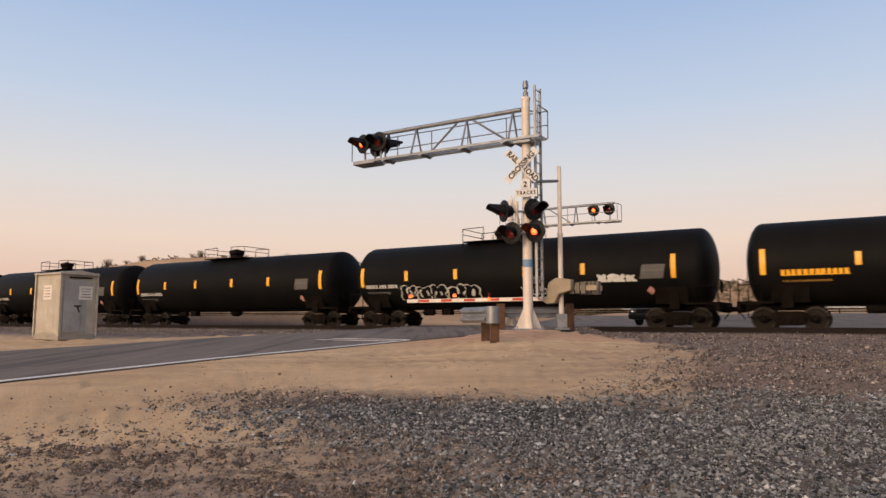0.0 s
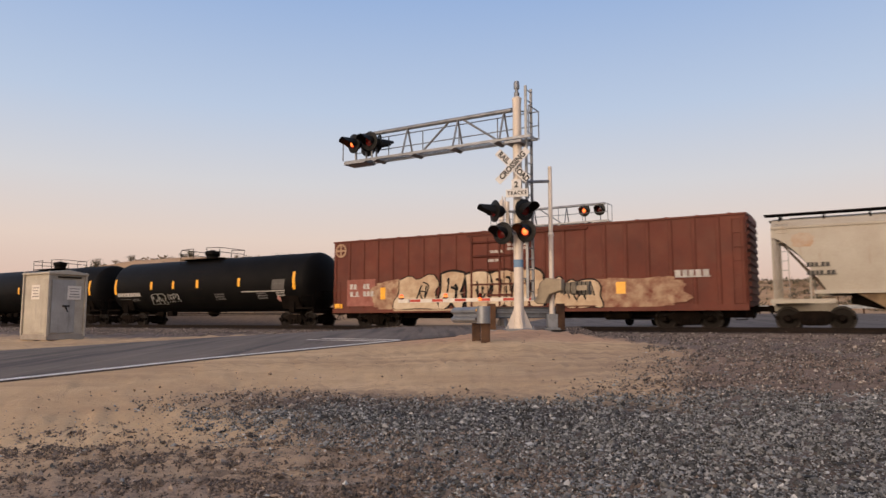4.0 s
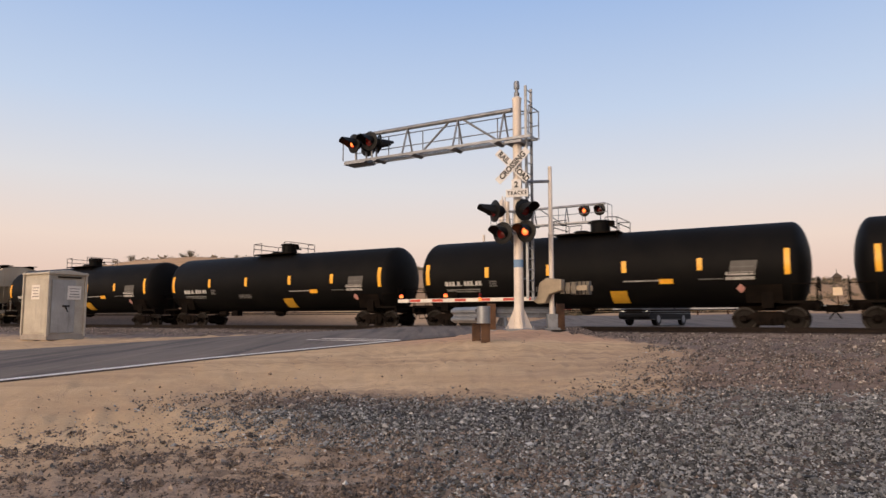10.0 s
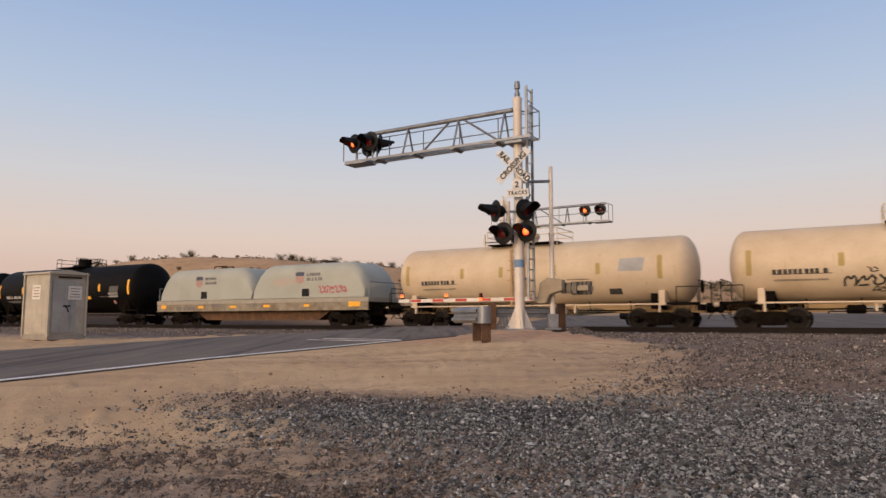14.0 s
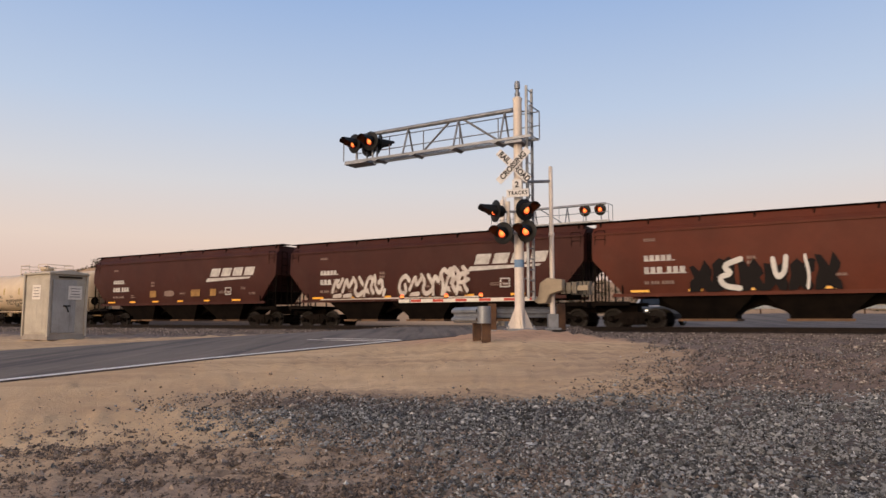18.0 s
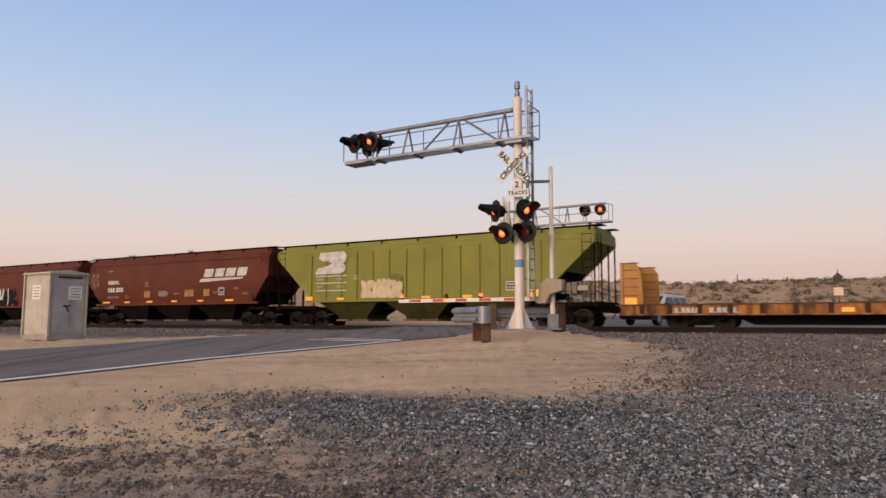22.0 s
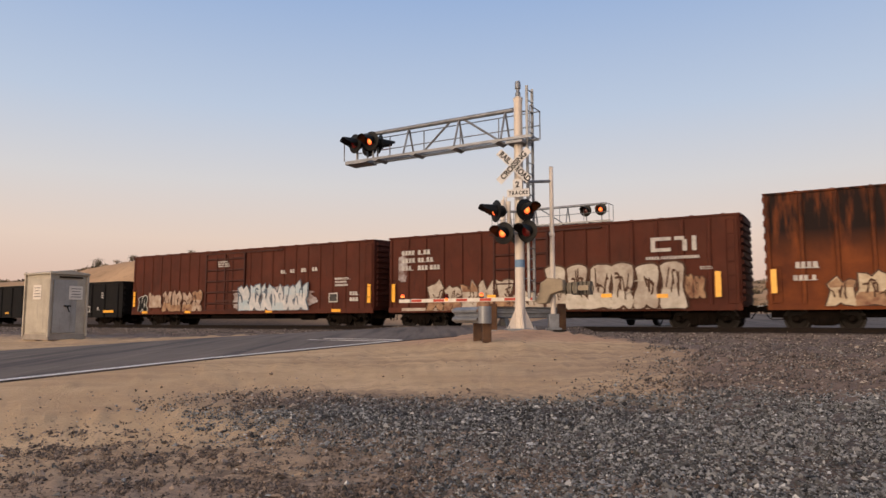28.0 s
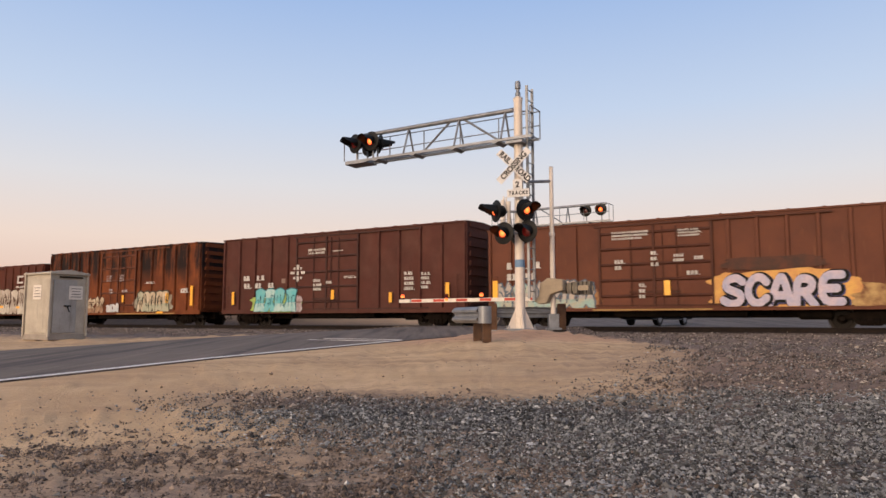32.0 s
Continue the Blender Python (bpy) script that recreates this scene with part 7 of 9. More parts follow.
def build_train():
    W, K = M["stencil"], M["stencil_dark"]
    white_g, silver_g = paint("spray_white", (0.62, 0.60, 0.56)), paint("spray_silver", (0.40, 0.40, 0.38))
    black_g = paint("spray_black", (0.012, 0.012, 0.013))

    def round_tank(z):
        return math.sqrt(max(0.01, 1.66 ** 2 - (z - 2.58) ** 2)) + 0.002

    def round_cream(z):
        return math.sqrt(max(0.01, 1.42 ** 2 - (z - 2.55) ** 2)) + 0.002

    dim = paint("dim_stencil", (0.16, 0.155, 0.15))

    def diamond(t, x, z, material):
        ring = [(x - 0.18, z), (x, z + 0.18), (x + 0.18, z), (x, z - 0.18)]
        part("hazard_placard", Shape().add([(t["half"] - 0.25 - a, round_tank(b) + 0.009, b) for a, b in ring], [(0, 1, 2, 3)]), material, t, smooth=0)

    def tank(left, **kw):
        t, skin, words = tank_car(left, **kw)
        L = t["half"] * 2 - 0.5
        part("placard", skin(L - 2.75, 2.10, 0.95, 0.58, lean=0.12), paint("dull_grey_panel", (0.11, 0.103, 0.096)), t, "dull grey rusted plate")
        words(L - 2.7, 2.42, 0.8, 0.05, 1, dim)
        diamond(t, L - 2.4, 1.62, paint("pale_red_placard", (0.60, 0.30, 0.26)))
        return t, skin, words

    for left in (320.04 + 18.6 * 2, 320.04 + 18.6, 320.04):
        t, skin, words = tank(left, hatch=0.47)
        words(1.0, 1.98, 2.1, 0.18, 1, W)
        words(1.0, 1.66, 1.6, 0.13, 2, dim)
    # the tank tagged along its belly
    t, skin, words = tank(301.37, L=17.95, hatch=0.455, strips=(0.45, 3.5, 6.34, 9.98, 12.71, 16.51))
    words(0.95, 2.02, 2.0, 0.17, 1, W)
    words(1.0, 1.72, 1.4, 0.12, 2, dim)
    piece(t, 3.35, 1.42, 4.5, 0.68, 5, round_tank, white_g, M["black_tank"], seed=5, rim=0.10, lines=2)
    tag(t, 9.9, 1.5, 1.8, 0.42, 4, round_tank, silver_g, seed=3, width=0.06)
    words(10.0, 2.05, 0.8, 0.3, 3, dim)
    piece(t, 13.6, 2.0, 1.6, 0.36, 4, round_tank, silver_g, white_g, seed=8, rim=0.05, lines=1)
    # amber-lettered tank with a wide dull band under its hatch
    t, skin, words = tank(282.30, L=16.8, hatch=0.555, strips=(0.53, 3.86, 6.97, 9.72, 12.69, 15.77))
    words(1.35, 2.05, 1.15, 0.22, 1, M["reflect"])
    words(2.65, 2.05, 0.95, 0.22, 1, M["reflect"])
    words(1.4, 1.82, 1.6, 0.07, 1, paint("dim_amber_stencil", (0.26, 0.14, 0.03)))
    part("soot_band", skin(7.6, 1.2, 2.0, 2.7, 0.003), paint("soot_brown_band", (0.013, 0.009, 0.007)), t, "dull brown stain below the hatch")
    # tank with a round tag and boxed stencils
    t, skin, words = tank(264.35, L=17.6, hatch=0.46, strips=(0.3, 4.4, 6.5, 8.7, 12.25, 16.5))
    words(0.9, 1.95, 2.2, 0.22, 1, W)
    words(0.95, 1.66, 2.0, 0.12, 2, dim)
    piece(t, 4.5, 1.42, 1.35, 0.66, 2, round_tank, silver_g, M["black_tank"], seed=12, rim=0.09, lines=2)
    piece(t, 6.15, 1.55, 1.0, 0.5, 2, round_tank, silver_g, M["black_tank"], seed=9, rim=0.1, lines=2)
    for x, w in ((10.1, 0.8), (13.6, 0.75), (15.1, 0.6)):
        words(x, 1.62, w, 0.36, 3, W if x > 15 else dim)
    part("pipe_mark", skin(12.4, 2.02, 3.4, 0.05), W, t)
    part("soot_band", skin(7.9, 1.2, 1.3, 2.7, 0.003), paint("soot_brown_band", (0.013, 0.009, 0.007)), t, "dull brown stain below the hatch")

    t = boxcar(245.11, 20.3, 4.62, "oxide-red boxcar with ribbed sides and cream graffiti", "box_red", 22, 8.3, 3.0)
    em = Shape()
    for j in range(24):
        a, b = 2 * math.pi * j / 24, 2 * math.pi * (j + 1) / 24
        em.prism([(9.65 + r * math.cos(c), 4.05 + r * math.sin(c)) for r, c in ((0.36, a), (0.36, b), (0.27, b), (0.27, a))], 1.585, 1.59, "y")
    em.box(9.38, 9.92, 1.585, 1.59, 4.0, 4.1).box(9.6, 9.7, 1.585, 1.592, 3.78, 4.32)
    part("emblem", em, paint("faded_tan_emblem", (0.42, 0.27, 0.17)), t, "faded round emblem", smooth=0)
    part("pink_patch", Shape().box(10.15 - 2.75, 10.15 - 0.95, 1.584, 1.588, 1.12, 2.5), mist("faded_pink", (0.33, 0.13, 0.10), (0.22, 0.07, 0.05)), t, "faded pink repainted block", smooth=0)
    marks(t, [(1.15, 2.0, 0.5, 0.26, 1), (2.0, 2.0, 0.45, 0.26, 1), (1.15, 1.62, 0.55, 0.26, 1), (2.0, 1.62, 0.5, 0.26, 1), (9.3, 3.5, 0.7, 0.12, 1), (9.2, 3.1, 0.7, 0.12, 1), (10.2, 3.6, 1.1, 0.5, 3), (17.6, 2.1, 1.4, 0.3, 1)], W, 1.592)
    haze_cloud(t, 2.6, 0.95, 3.2, 1.4, 1.594, mist("cream_over_red", (0.44, 0.31, 0.20), (0.17, 0.05, 0.028)), random.Random(2))
    haze_cloud(t, 13.6, 0.95, 4.4, 1.2, 1.594, mist("cream_over_red", (0.44, 0.31, 0.20), (0.17, 0.05, 0.028)), random.Random(12))
    peach = mist("peach_spray", (0.55, 0.43, 0.29), (0.40, 0.27, 0.17))
    piece(t, 4.1, 0.92, 2.5, 1.85, 1, 1.60, black_g, peach, accent=mist("pale_cream_spray", (0.62, 0.52, 0.38), (0.50, 0.38, 0.26)), seed=11, rim=0.03, lines=4)
    piece(t, 6.6, 0.92, 5.4, 1.78, 4, 1.60, black_g, peach, accent=mist("pale_cream_spray", (0.62, 0.52, 0.38), (0.50, 0.38, 0.26)), seed=17, rim=0.06, lines=4, even=True)
    piece(t, 12.4, 0.92, 2.2, 1.4, 2, 1.60, black_g, peach, seed=19, rim=0.05)
    tapes(t, [(0.15, 1.02, 0.5, 0.24), (3.1, 1.45, 0.3, 0.6), (15.2, 1.5, 0.4, 0.5), (8.3, 0.82, 0.7, 0.15)], 1.60)
    part("spray_foot", plate(Shape(), 10.15, 3.9, 0.86, 8.6, 0.09, 1.585), peach, t, "pale overspray along the sill", smooth=0)

    t = hopper(223.96, 12.4, "short pale-grey covered hopper, rust-streaked", "grey_hopper", top=4.42, bays=2, sill=1.5, cut=1.75, knee=3.5, endkey="grey_hopper", bulge=1.6, truck_in=1.3, feet=0.12)
    marks(t, [(1.15, 2.35, 0.8, 0.16, 1), (1.15, 2.05, 1.0, 0.16, 1), (9.2, 1.72, 0.35, 0.25, 1)], K, 1.585)
    rust_spray = mist("rust_stain", (0.40, 0.24, 0.14), (0.42, 0.36, 0.29))
    haze_cloud(t, 0.7, 3.1, 0.7, 0.5, 1.58, rust_spray, random.Random(1))
    haze_cloud(t, 10.6, 1.7, 0.5, 1.0, 1.58, rust_spray, random.Random(3))
    tag(t, 5.6, 2.0, 1.3, 0.85, 2, 1.585, paint("spray_rust", (0.38, 0.20, 0.14)), seed=4, width=0.08)

    t = hopper(210.72, 19.2, "long buff covered hopper with silver bubble graffiti", "buff", top=4.72, bays=4, sill=1.86, cut=1.4, knee=3.05, endkey="buff", skirt=1.03, truck_in=1.9, feet=0.13)
    marks(t, [(2.3, 2.55, 0.8, 0.2, 1), (2.3, 2.1, 0.7, 0.3, 3), (15.8, 2.35, 1.4, 0.10, 1), (15.9, 2.1, 1.2, 0.22, 3), (15.35, 1.95, 0.4, 0.3, 1), (17.4, 1.25, 0.5, 0.25, 2)], K, 1.585)
    soft = mist("silver_green_spray", (0.46, 0.48, 0.44), (0.36, 0.40, 0.37))
    haze_cloud(t, 3.9, 1.05, 5.6, 1.05, 1.588, mist("mint_mist", (0.22, 0.42, 0.34), (0.44, 0.36, 0.27)), random.Random(3))
    piece(t, 4.2, 1.06, 4.9, 1.15, 5, 1.588, black_g, soft, accent=mist("mint_spray", (0.26, 0.44, 0.38), (0.40, 0.44, 0.40)), seed=21, rim=0.06, lines=3, even=True)
    haze_cloud(t, 13.6, 1.05, 2.0, 1.2, 1.587, mist("pink_mist", (0.62, 0.32, 0.28), (0.47, 0.39, 0.30)), random.Random(5))
    fin = Shape().prism([(9.6 - 12.3, 2.5), (9.6 - 14.35, 2.95), (9.6 - 14.55, 2.75), (9.6 - 14.3, 2.2), (9.6 - 13.5, 1.6), (9.6 - 13.9, 1.1), (9.6 - 12.5, 1.1)], 1.588, 1.5935, "y")
    part("graffiti", fin, mist("teal_spray", (0.16, 0.40, 0.36), (0.34, 0.45, 0.42)), t, "teal wing of spray paint", smooth=0)
    spray_word(t, "BABE", 9.2, 1.08, 4.1, 1.55, 1.596, black_g, soft, fat=0.19)
    tapes(t, [(5.2, 1.1, 0.35, 0.12), (14.3, 1.6, 0.15, 0.4), (12.6, 1.6, 0.12, 0.35), (15.2, 1.15, 0.5, 0.1)], 1.60)

    for i, left in enumerate((190.13, 171.53, 152.90, 134.30)):
        t, skin, words = tank(left, L=17.2, hatch=(0.50, 0.51, 0.515, 0.52)[i], style="dome", strips=(0.72, 3.95, 7.0, 10.35, 13.35, 16.58))
        words(1.7, 2.02, 0.85, 0.2, 1, W)
        words(2.72, 2.02, 0.9, 0.2, 1, W)
        words(1.75, 1.72, 1.75, 0.15, 2, paint("grey_stencil", (0.24, 0.235, 0.225)))
        words(4.05, 1.95, 0.35, 0.26, 3, dim)
        words(6.3, 1.68, 1.0, 0.2, 3, dim)
        words(10.3, 1.98, 1.5, 0.05, 1, W)
        words(13.3, 1.98, 0.9, 0.05, 1, dim)
        words(14.3, 1.95, 0.95, 0.3, 2, W)
        part("placard", skin(11.75, 1.86, 0.55, 0.20), M["reflect"], t, "amber placard")
        part("placard", skin(9.65, 1.12, 0.72, 0.5), paint("ochre_placard", (0.62, 0.34, 0.03)), t, "ochre placard")
        if i == 0:
            tag(t, 3.8, 1.42, 4.0, 0.5, 6, round_tank, paint("spray_ochre", (0.34, 0.25, 0.13)), seed=31, width=0.09)

    # the coil car: two rounded hoods on a deep frame
    t = car("coil_car", "grey coil car with two pale green hoods", "coil car", 114.97, 16.7, 1.9)
    half = 8.35
    hood_paint, dark_sq = M["hood"], paint("black_square", (0.02, 0.02, 0.022))
    for i, x0 in enumerate((0.3, 8.4)):
        xa, xb = half - x0 - 7.95, half - x0
        secs = []
        for x in np.linspace(xa, xb, 21):
            e = min(x - xa, xb - x)
            h = 3.52 - 1.0 * max(0.0, 1 - e / 1.35) ** 2.6
            wdt = 1.5 - 0.05 * max(0.0, 1 - e / 0.8)
            ring = [(x, wdt, 1.62)]
            for k in range(9):
                a = math.pi / 2 * k / 8
                ring.append((x, wdt - 0.55 * (1 - math.cos(a)), h - 0.75 + 0.75 * math.sin(a)))
            ring += [(x, -p[1], p[2]) for p in ring[::-1]]
            secs.append(ring)
        hood = part("hood", Shape().loft(secs), hood_paint, t, smooth=60)
        mid = (xa + xb) / 2
        for y in (-0.3, 0.3):
            part("lifting_frame", Shape().path([(mid - 0.55, y, 3.45), (mid - 0.5, y, 3.74), (mid + 0.5, y, 3.74), (mid + 0.55, y, 3.45)], 0.03), M["frame"], hood)
        for x in (xa + 1.6, xb - 1.6):
            part("lifting_lug", Shape().box(x - 0.1, x + 0.1, -0.06, 0.06, 3.42, 3.6), M["frame"], hood)
        part("foot_rim", Shape().box(xa, xb, 1.49, 1.525, 1.62, 1.70), M["hood"], hood)
        xe = half - x0 - 3.25
        shield = part("emblem", Shape().prism([(xe, 2.82), (xe, 3.02), (xe - 0.3, 3.06), (xe - 0.6, 3.02), (xe - 0.6, 2.82)], 1.495, 1.503, "y"), paint("faded_blue", (0.08, 0.09, 0.13)), t, "faded blue and red shield", smooth=0)
        part("emblem_field", Shape().prism([(xe, 2.79), (xe, 2.52), (xe - 0.3, 2.36), (xe - 0.6, 2.52), (xe - 0.6, 2.79)], 1.495, 1.503, "y"), paint("faded_red_field", (0.44, 0.28, 0.245)), shield, smooth=0)
        marks(t, [(x0 + 4.05, 2.55, 1.05, 0.42, 2)], paint("faded_slate", (0.16, 0.16, 0.17)), 1.502)
        part("placard", plate(Shape(), half, x0 + 3.72, 1.66, 0.52, 0.46, 1.5), dark_sq, t, "black square plate", smooth=0)
    part("deck", Shape().box(-half, half, -1.55, 1.55, 1.36, 1.6), paint("dusty_grey_deck", (0.36, 0.33, 0.27)), t, bevel=0.02)
    part("side_sill", Shape().box(-half + 0.05, half - 0.05, 1.46, 1.54, 0.98, 1.36).box(-half + 0.05, half - 0.05, -1.54, -1.46, 0.98, 1.36), mist("stained_grey_sill", (0.30, 0.27, 0.21), (0.17, 0.12, 0.075)), t)
    part("sill_flange", Shape().box(-half, half, 1.40, 1.57, 0.94, 0.98), mist("stained_grey_sill", (0.30, 0.27, 0.21), (0.17, 0.12, 0.075)), t)
    belly = Shape().prism([(-half + 2.9, 1.0), (-half + 3.9, 0.42), (half - 3.9, 0.42), (half - 2.9, 1.0)], -0.9, 0.9, "y")
    part("belly", belly, mist("rusty_belly", (0.17, 0.085, 0.04), (0.07, 0.038, 0.022)), t)
    for x in (-half - 0.1, half - 2.8):
        part("end_frame", Shape().box(x, x + 2.9, -0.4, 0.4, 0.7, 1.0), M["frame"], t)
    tapes(t, [(0.45, 1.12, 0.45, 0.24), (3.85, 1.12, 0.5, 0.14), (6.6, 1.12, 0.5, 0.14), (9.3, 1.14, 0.5, 0.14), (12.3, 1.14, 0.4, 0.14), (15.4, 1.12, 0.75, 0.26)], 1.548)
    marks(t, [(1.9, 1.02, 0.45, 0.2, 1), (2.6, 1.02, 1.0, 0.2, 1)], paint("faded_slate", (0.16, 0.16, 0.17)), 1.545)
    marks(t, [(5.0, 1.2, 1.3, 0.16, 2), (8.0, 1.2, 1.0, 0.16, 2)], paint("faded_slate", (0.16, 0.16, 0.17)), 1.545)
    for sx in (-1, 1):
        part("handrail", Shape().path([(sx * (half - 0.05), -1.4, 1.6), (sx * (half - 0.05), -1.4, 2.4), (sx * (half - 0.05), 1.4, 2.4), (sx * (half - 0.05), 1.4, 1.6)], 0.025), M["galv"], t)
    tag(t, 13.3, 1.85, 1.9, 0.42, 5, 1.502, paint("spray_rose_red", (0.45, 0.14, 0.15)), seed=8, width=0.10)
    haze_cloud(t, 9.9, 2.3, 1.6, 0.4, 1.502, mist("pink_on_green", (0.46, 0.34, 0.30), (0.38, 0.39, 0.32)), random.Random(9))

    # cream tank cars on open frames
    rusty = paint("rusty_ladder", (0.42, 0.26, 0.13))
    for left, L, hatch in ((96.82, 14.5, 0.475), (81.11, 14.5, 0.49)):
        t, skin, words = tank_car(left, L=L, R=1.42, zc=2.55, paintkey="cream", hatch=hatch, label="dusty cream tank car on an open frame with a side ladder", strips=(0.85, 3.95, 6.0, 8.6, 10.6, 13.2))
        half = t["half"]
        cx = half - hatch * (L + 0.5)
        words(1.65, 2.10, 0.9, 0.2, 1, K)
        words(2.75, 2.10, 0.75, 0.2, 1, K)
        words(1.7, 1.86, 1.8, 0.07, 1, paint("faded_black_stencil", (0.22, 0.19, 0.15)))
        part("placard", skin(11.5, 2.45, 1.05, 0.55, lean=0.1), paint("faded_notice", (0.42, 0.42, 0.42)), t, "pale weathered plate")
        part("placard", skin(8.85, 1.72, 0.72, 0.3), paint("spray_orange", (0.62, 0.30, 0.08)), t, "orange placard")
        part("placard", skin(11.0, 1.5, 0.55, 0.24), K, t, "black placard")
        words(9.2, 2.14, 1.0, 0.05, 1, K)
        rust = Shape()
        for dx in (-0.55, 0.5):
            rust.add(skin(hatch * (L + 0.5) - 0.25 + dx, 1.3, 0.22, 2.3, 0.004).v, skin(0, 1.3, 0.3, 2.3).f)
        part("rust_run", rust, paint("rust_run", (0.50, 0.33, 0.17)), t, "rust run down beside the ladder", smooth=0)
        sill = Shape().box(-half - 0.2, half + 0.2, 1.30, 1.42, 1.03, 1.09).box(-half - 0.2, half + 0.2, -1.42, -1.30, 1.03, 1.09)
        for x in (-half + 1.6, -half + 5.2, half - 5.2, half - 1.6):
            sill.box(x - 0.04, x + 0.04, 1.28, 1.42, 0.72, 1.05)
        part("side_walkway", sill, M["cream"], t)
        for x in (-half + 1.5, half - 1.5):
            part("saddle_post", Shape().box(x - 0.13, x + 0.13, -1.4, 1.4, 1.0, 1.62), M["cream"], t, bevel=0.02)
        belly = Shape().prism([(-half, 0.72), (-half + 3.6, 0.72), (-half + 4.4, 0.92), (half - 4.4, 0.92), (half - 3.6, 0.72), (half, 0.72), (half, 1.02), (-half, 1.02)], -0.4, 0.4, "y")
        part("center_sill", belly, paint("ochre_sill", (0.42, 0.28, 0.13)), t)
        part("drain", Shape().lathe([(0.62, 0.12), (0.66, 0.34), (0.85, 0.36), (1.0, 0.3)], 16, "z", (cx - 1.7, 0.7, 0)), M["cream"], t)
        for d in (-0.30, 0.30):
            part("ladder_rail", Shape().box(cx + d - 0.05, cx + d + 0.05, 1.44, 1.5, 0.62, 3.6).rod((cx + d, 1.47, 3.6), (cx + d, 1.0, 4.05), 0.035, 6), rusty, t)
        for i in range(11):
            part("rung", Shape().rod((cx - 0.3, 1.47, 0.66 + i * 0.29), (cx + 0.3, 1.47, 0.66 + i * 0.29), 0.018, 6), rusty, t)
        if left < 90:
            tag(t, 4.2, 1.62, 2.5, 0.42, 6, round_cream, paint("faded_spray", (0.06, 0.055, 0.05)), seed=13, width=0.085)
            tag(t, 5.1, 1.42, 0.7, 0.2, 3, round_cream, paint("faded_spray", (0.06, 0.055, 0.05)), seed=14, width=0.1)
            tag(t, 5.0, 2.1, 0.3, 0.2, 1, round_cream, paint("faded_spray", (0.06, 0.055, 0.05)), seed=15, width=0.1)

    # four brown three-bay hoppers
    for i, (left, key) in enumerate(((65.47, "maroon"), (47.47, "maroon"), (30.19, "redbrown"), (11.86, "redbrown"))):
        t = hopper(left, 16.9, ("dark maroon covered hopper with a white emblem", "dark maroon covered hopper with white graffiti", "red-brown covered hopper with black and white graffiti", "red-brown covered hopper, faded lettering")[i], key, top=4.72 if i == 0 else 4.62, sill=1.5, cut=1.25, knee=2.95)
        # the owner's emblem: a leaning block word over a long wedge, as plain shapes
        em = Shape()
        for j in range(4):
            x = 16.9 / 2 - 11.55 - j * 0.94
            em.prism([(x, 3.0), (x - 0.76, 3.0), (x - 0.93, 3.48), (x - 0.17, 3.48)], 1.58, 1.586, "y")
        em.prism([(16.9 / 2 - 11.2, 2.70), (16.9 / 2 - 14.8, 2.82), (16.9 / 2 - 14.95, 2.92), (16.9 / 2 - 11.35, 2.92)], 1.58, 1.586, "y")
        part("emblem", em, W, t, "white slanted block emblem", smooth=0)
        faint = paint("faint_stencil", (0.22, 0.15, 0.12))
        marks(t, [(2.2, 2.80, 1.1, 0.24, 1), (2.2, 2.28, 1.8, 0.28, 1)], W, 1.585)
        marks(t, [(2.2, 3.62, 0.55, 0.12, 1), (2.2, 1.86, 0.55, 0.13, 1), (2.9, 1.86, 0.5, 0.13, 1), (4.1, 1.86, 0.4, 0.2, 2), (6.1, 2.55, 0.3, 0.3, 2), (8.9, 2.0, 0.5, 0.1, 1), (12.4, 2.0, 1.0, 0.14, 2), (14.2, 2.2, 0.4, 0.14, 2), (14.9, 1.9, 0.4, 0.12, 1)], faint, 1.585)
        sq = Shape()
        for a, b, c, d in ((0, 0.5, 0, 0.06), (0, 0.5, 0.38, 0.44), (0, 0.06, 0, 0.44), (0.44, 0.5, 0, 0.44)):
            sq.box(16.9 / 2 - 12.9 - b, 16.9 / 2 - 12.9 - a, 1.583, 1.588, 1.9 + c, 1.9 + d)
        sq.box(16.9 / 2 - 13.3, 16.9 / 2 - 13.05, 1.583, 1.588, 2.02, 2.1)
        part("stencil", sq, W, t, "white boxed stencil", smooth=0)
        tapes(t, [(1.6, 1.54, 0.75, 0.10), (3.9, 1.54, 0.55, 0.10), (6.2, 1.54, 0.55, 0.10), (8.6, 1.54, 0.5, 0.10), (11.0, 1.54, 0.5, 0.10), (13.4, 1.54, 0.7, 0.10)], 1.50)
        pale = mist("worn_white_spray", (0.60, 0.56, 0.51), (0.40, 0.34, 0.30))
        if i == 1:
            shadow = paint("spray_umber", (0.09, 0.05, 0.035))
            for x, w, n, sd in ((3.0, 3.4, 5, 42), (7.2, 4.0, 6, 44)):
                tag(t, x - 0.06, 1.52, w, 1.12, n, 1.583, shadow, seed=sd, width=0.15)
                tag(t, x, 1.58, w, 1.12, n, 1.589, pale, seed=sd, width=0.105)
            tag(t, 9.6, 2.1, 1.6, 0.9, 2, 1.592, pale, seed=77, width=0.11)
            part("spray_foot", plate(Shape(), 8.45, 2.2, 1.47, 9.6, 0.07, 1.545), pale, t, "overspray along the sill", smooth=0)
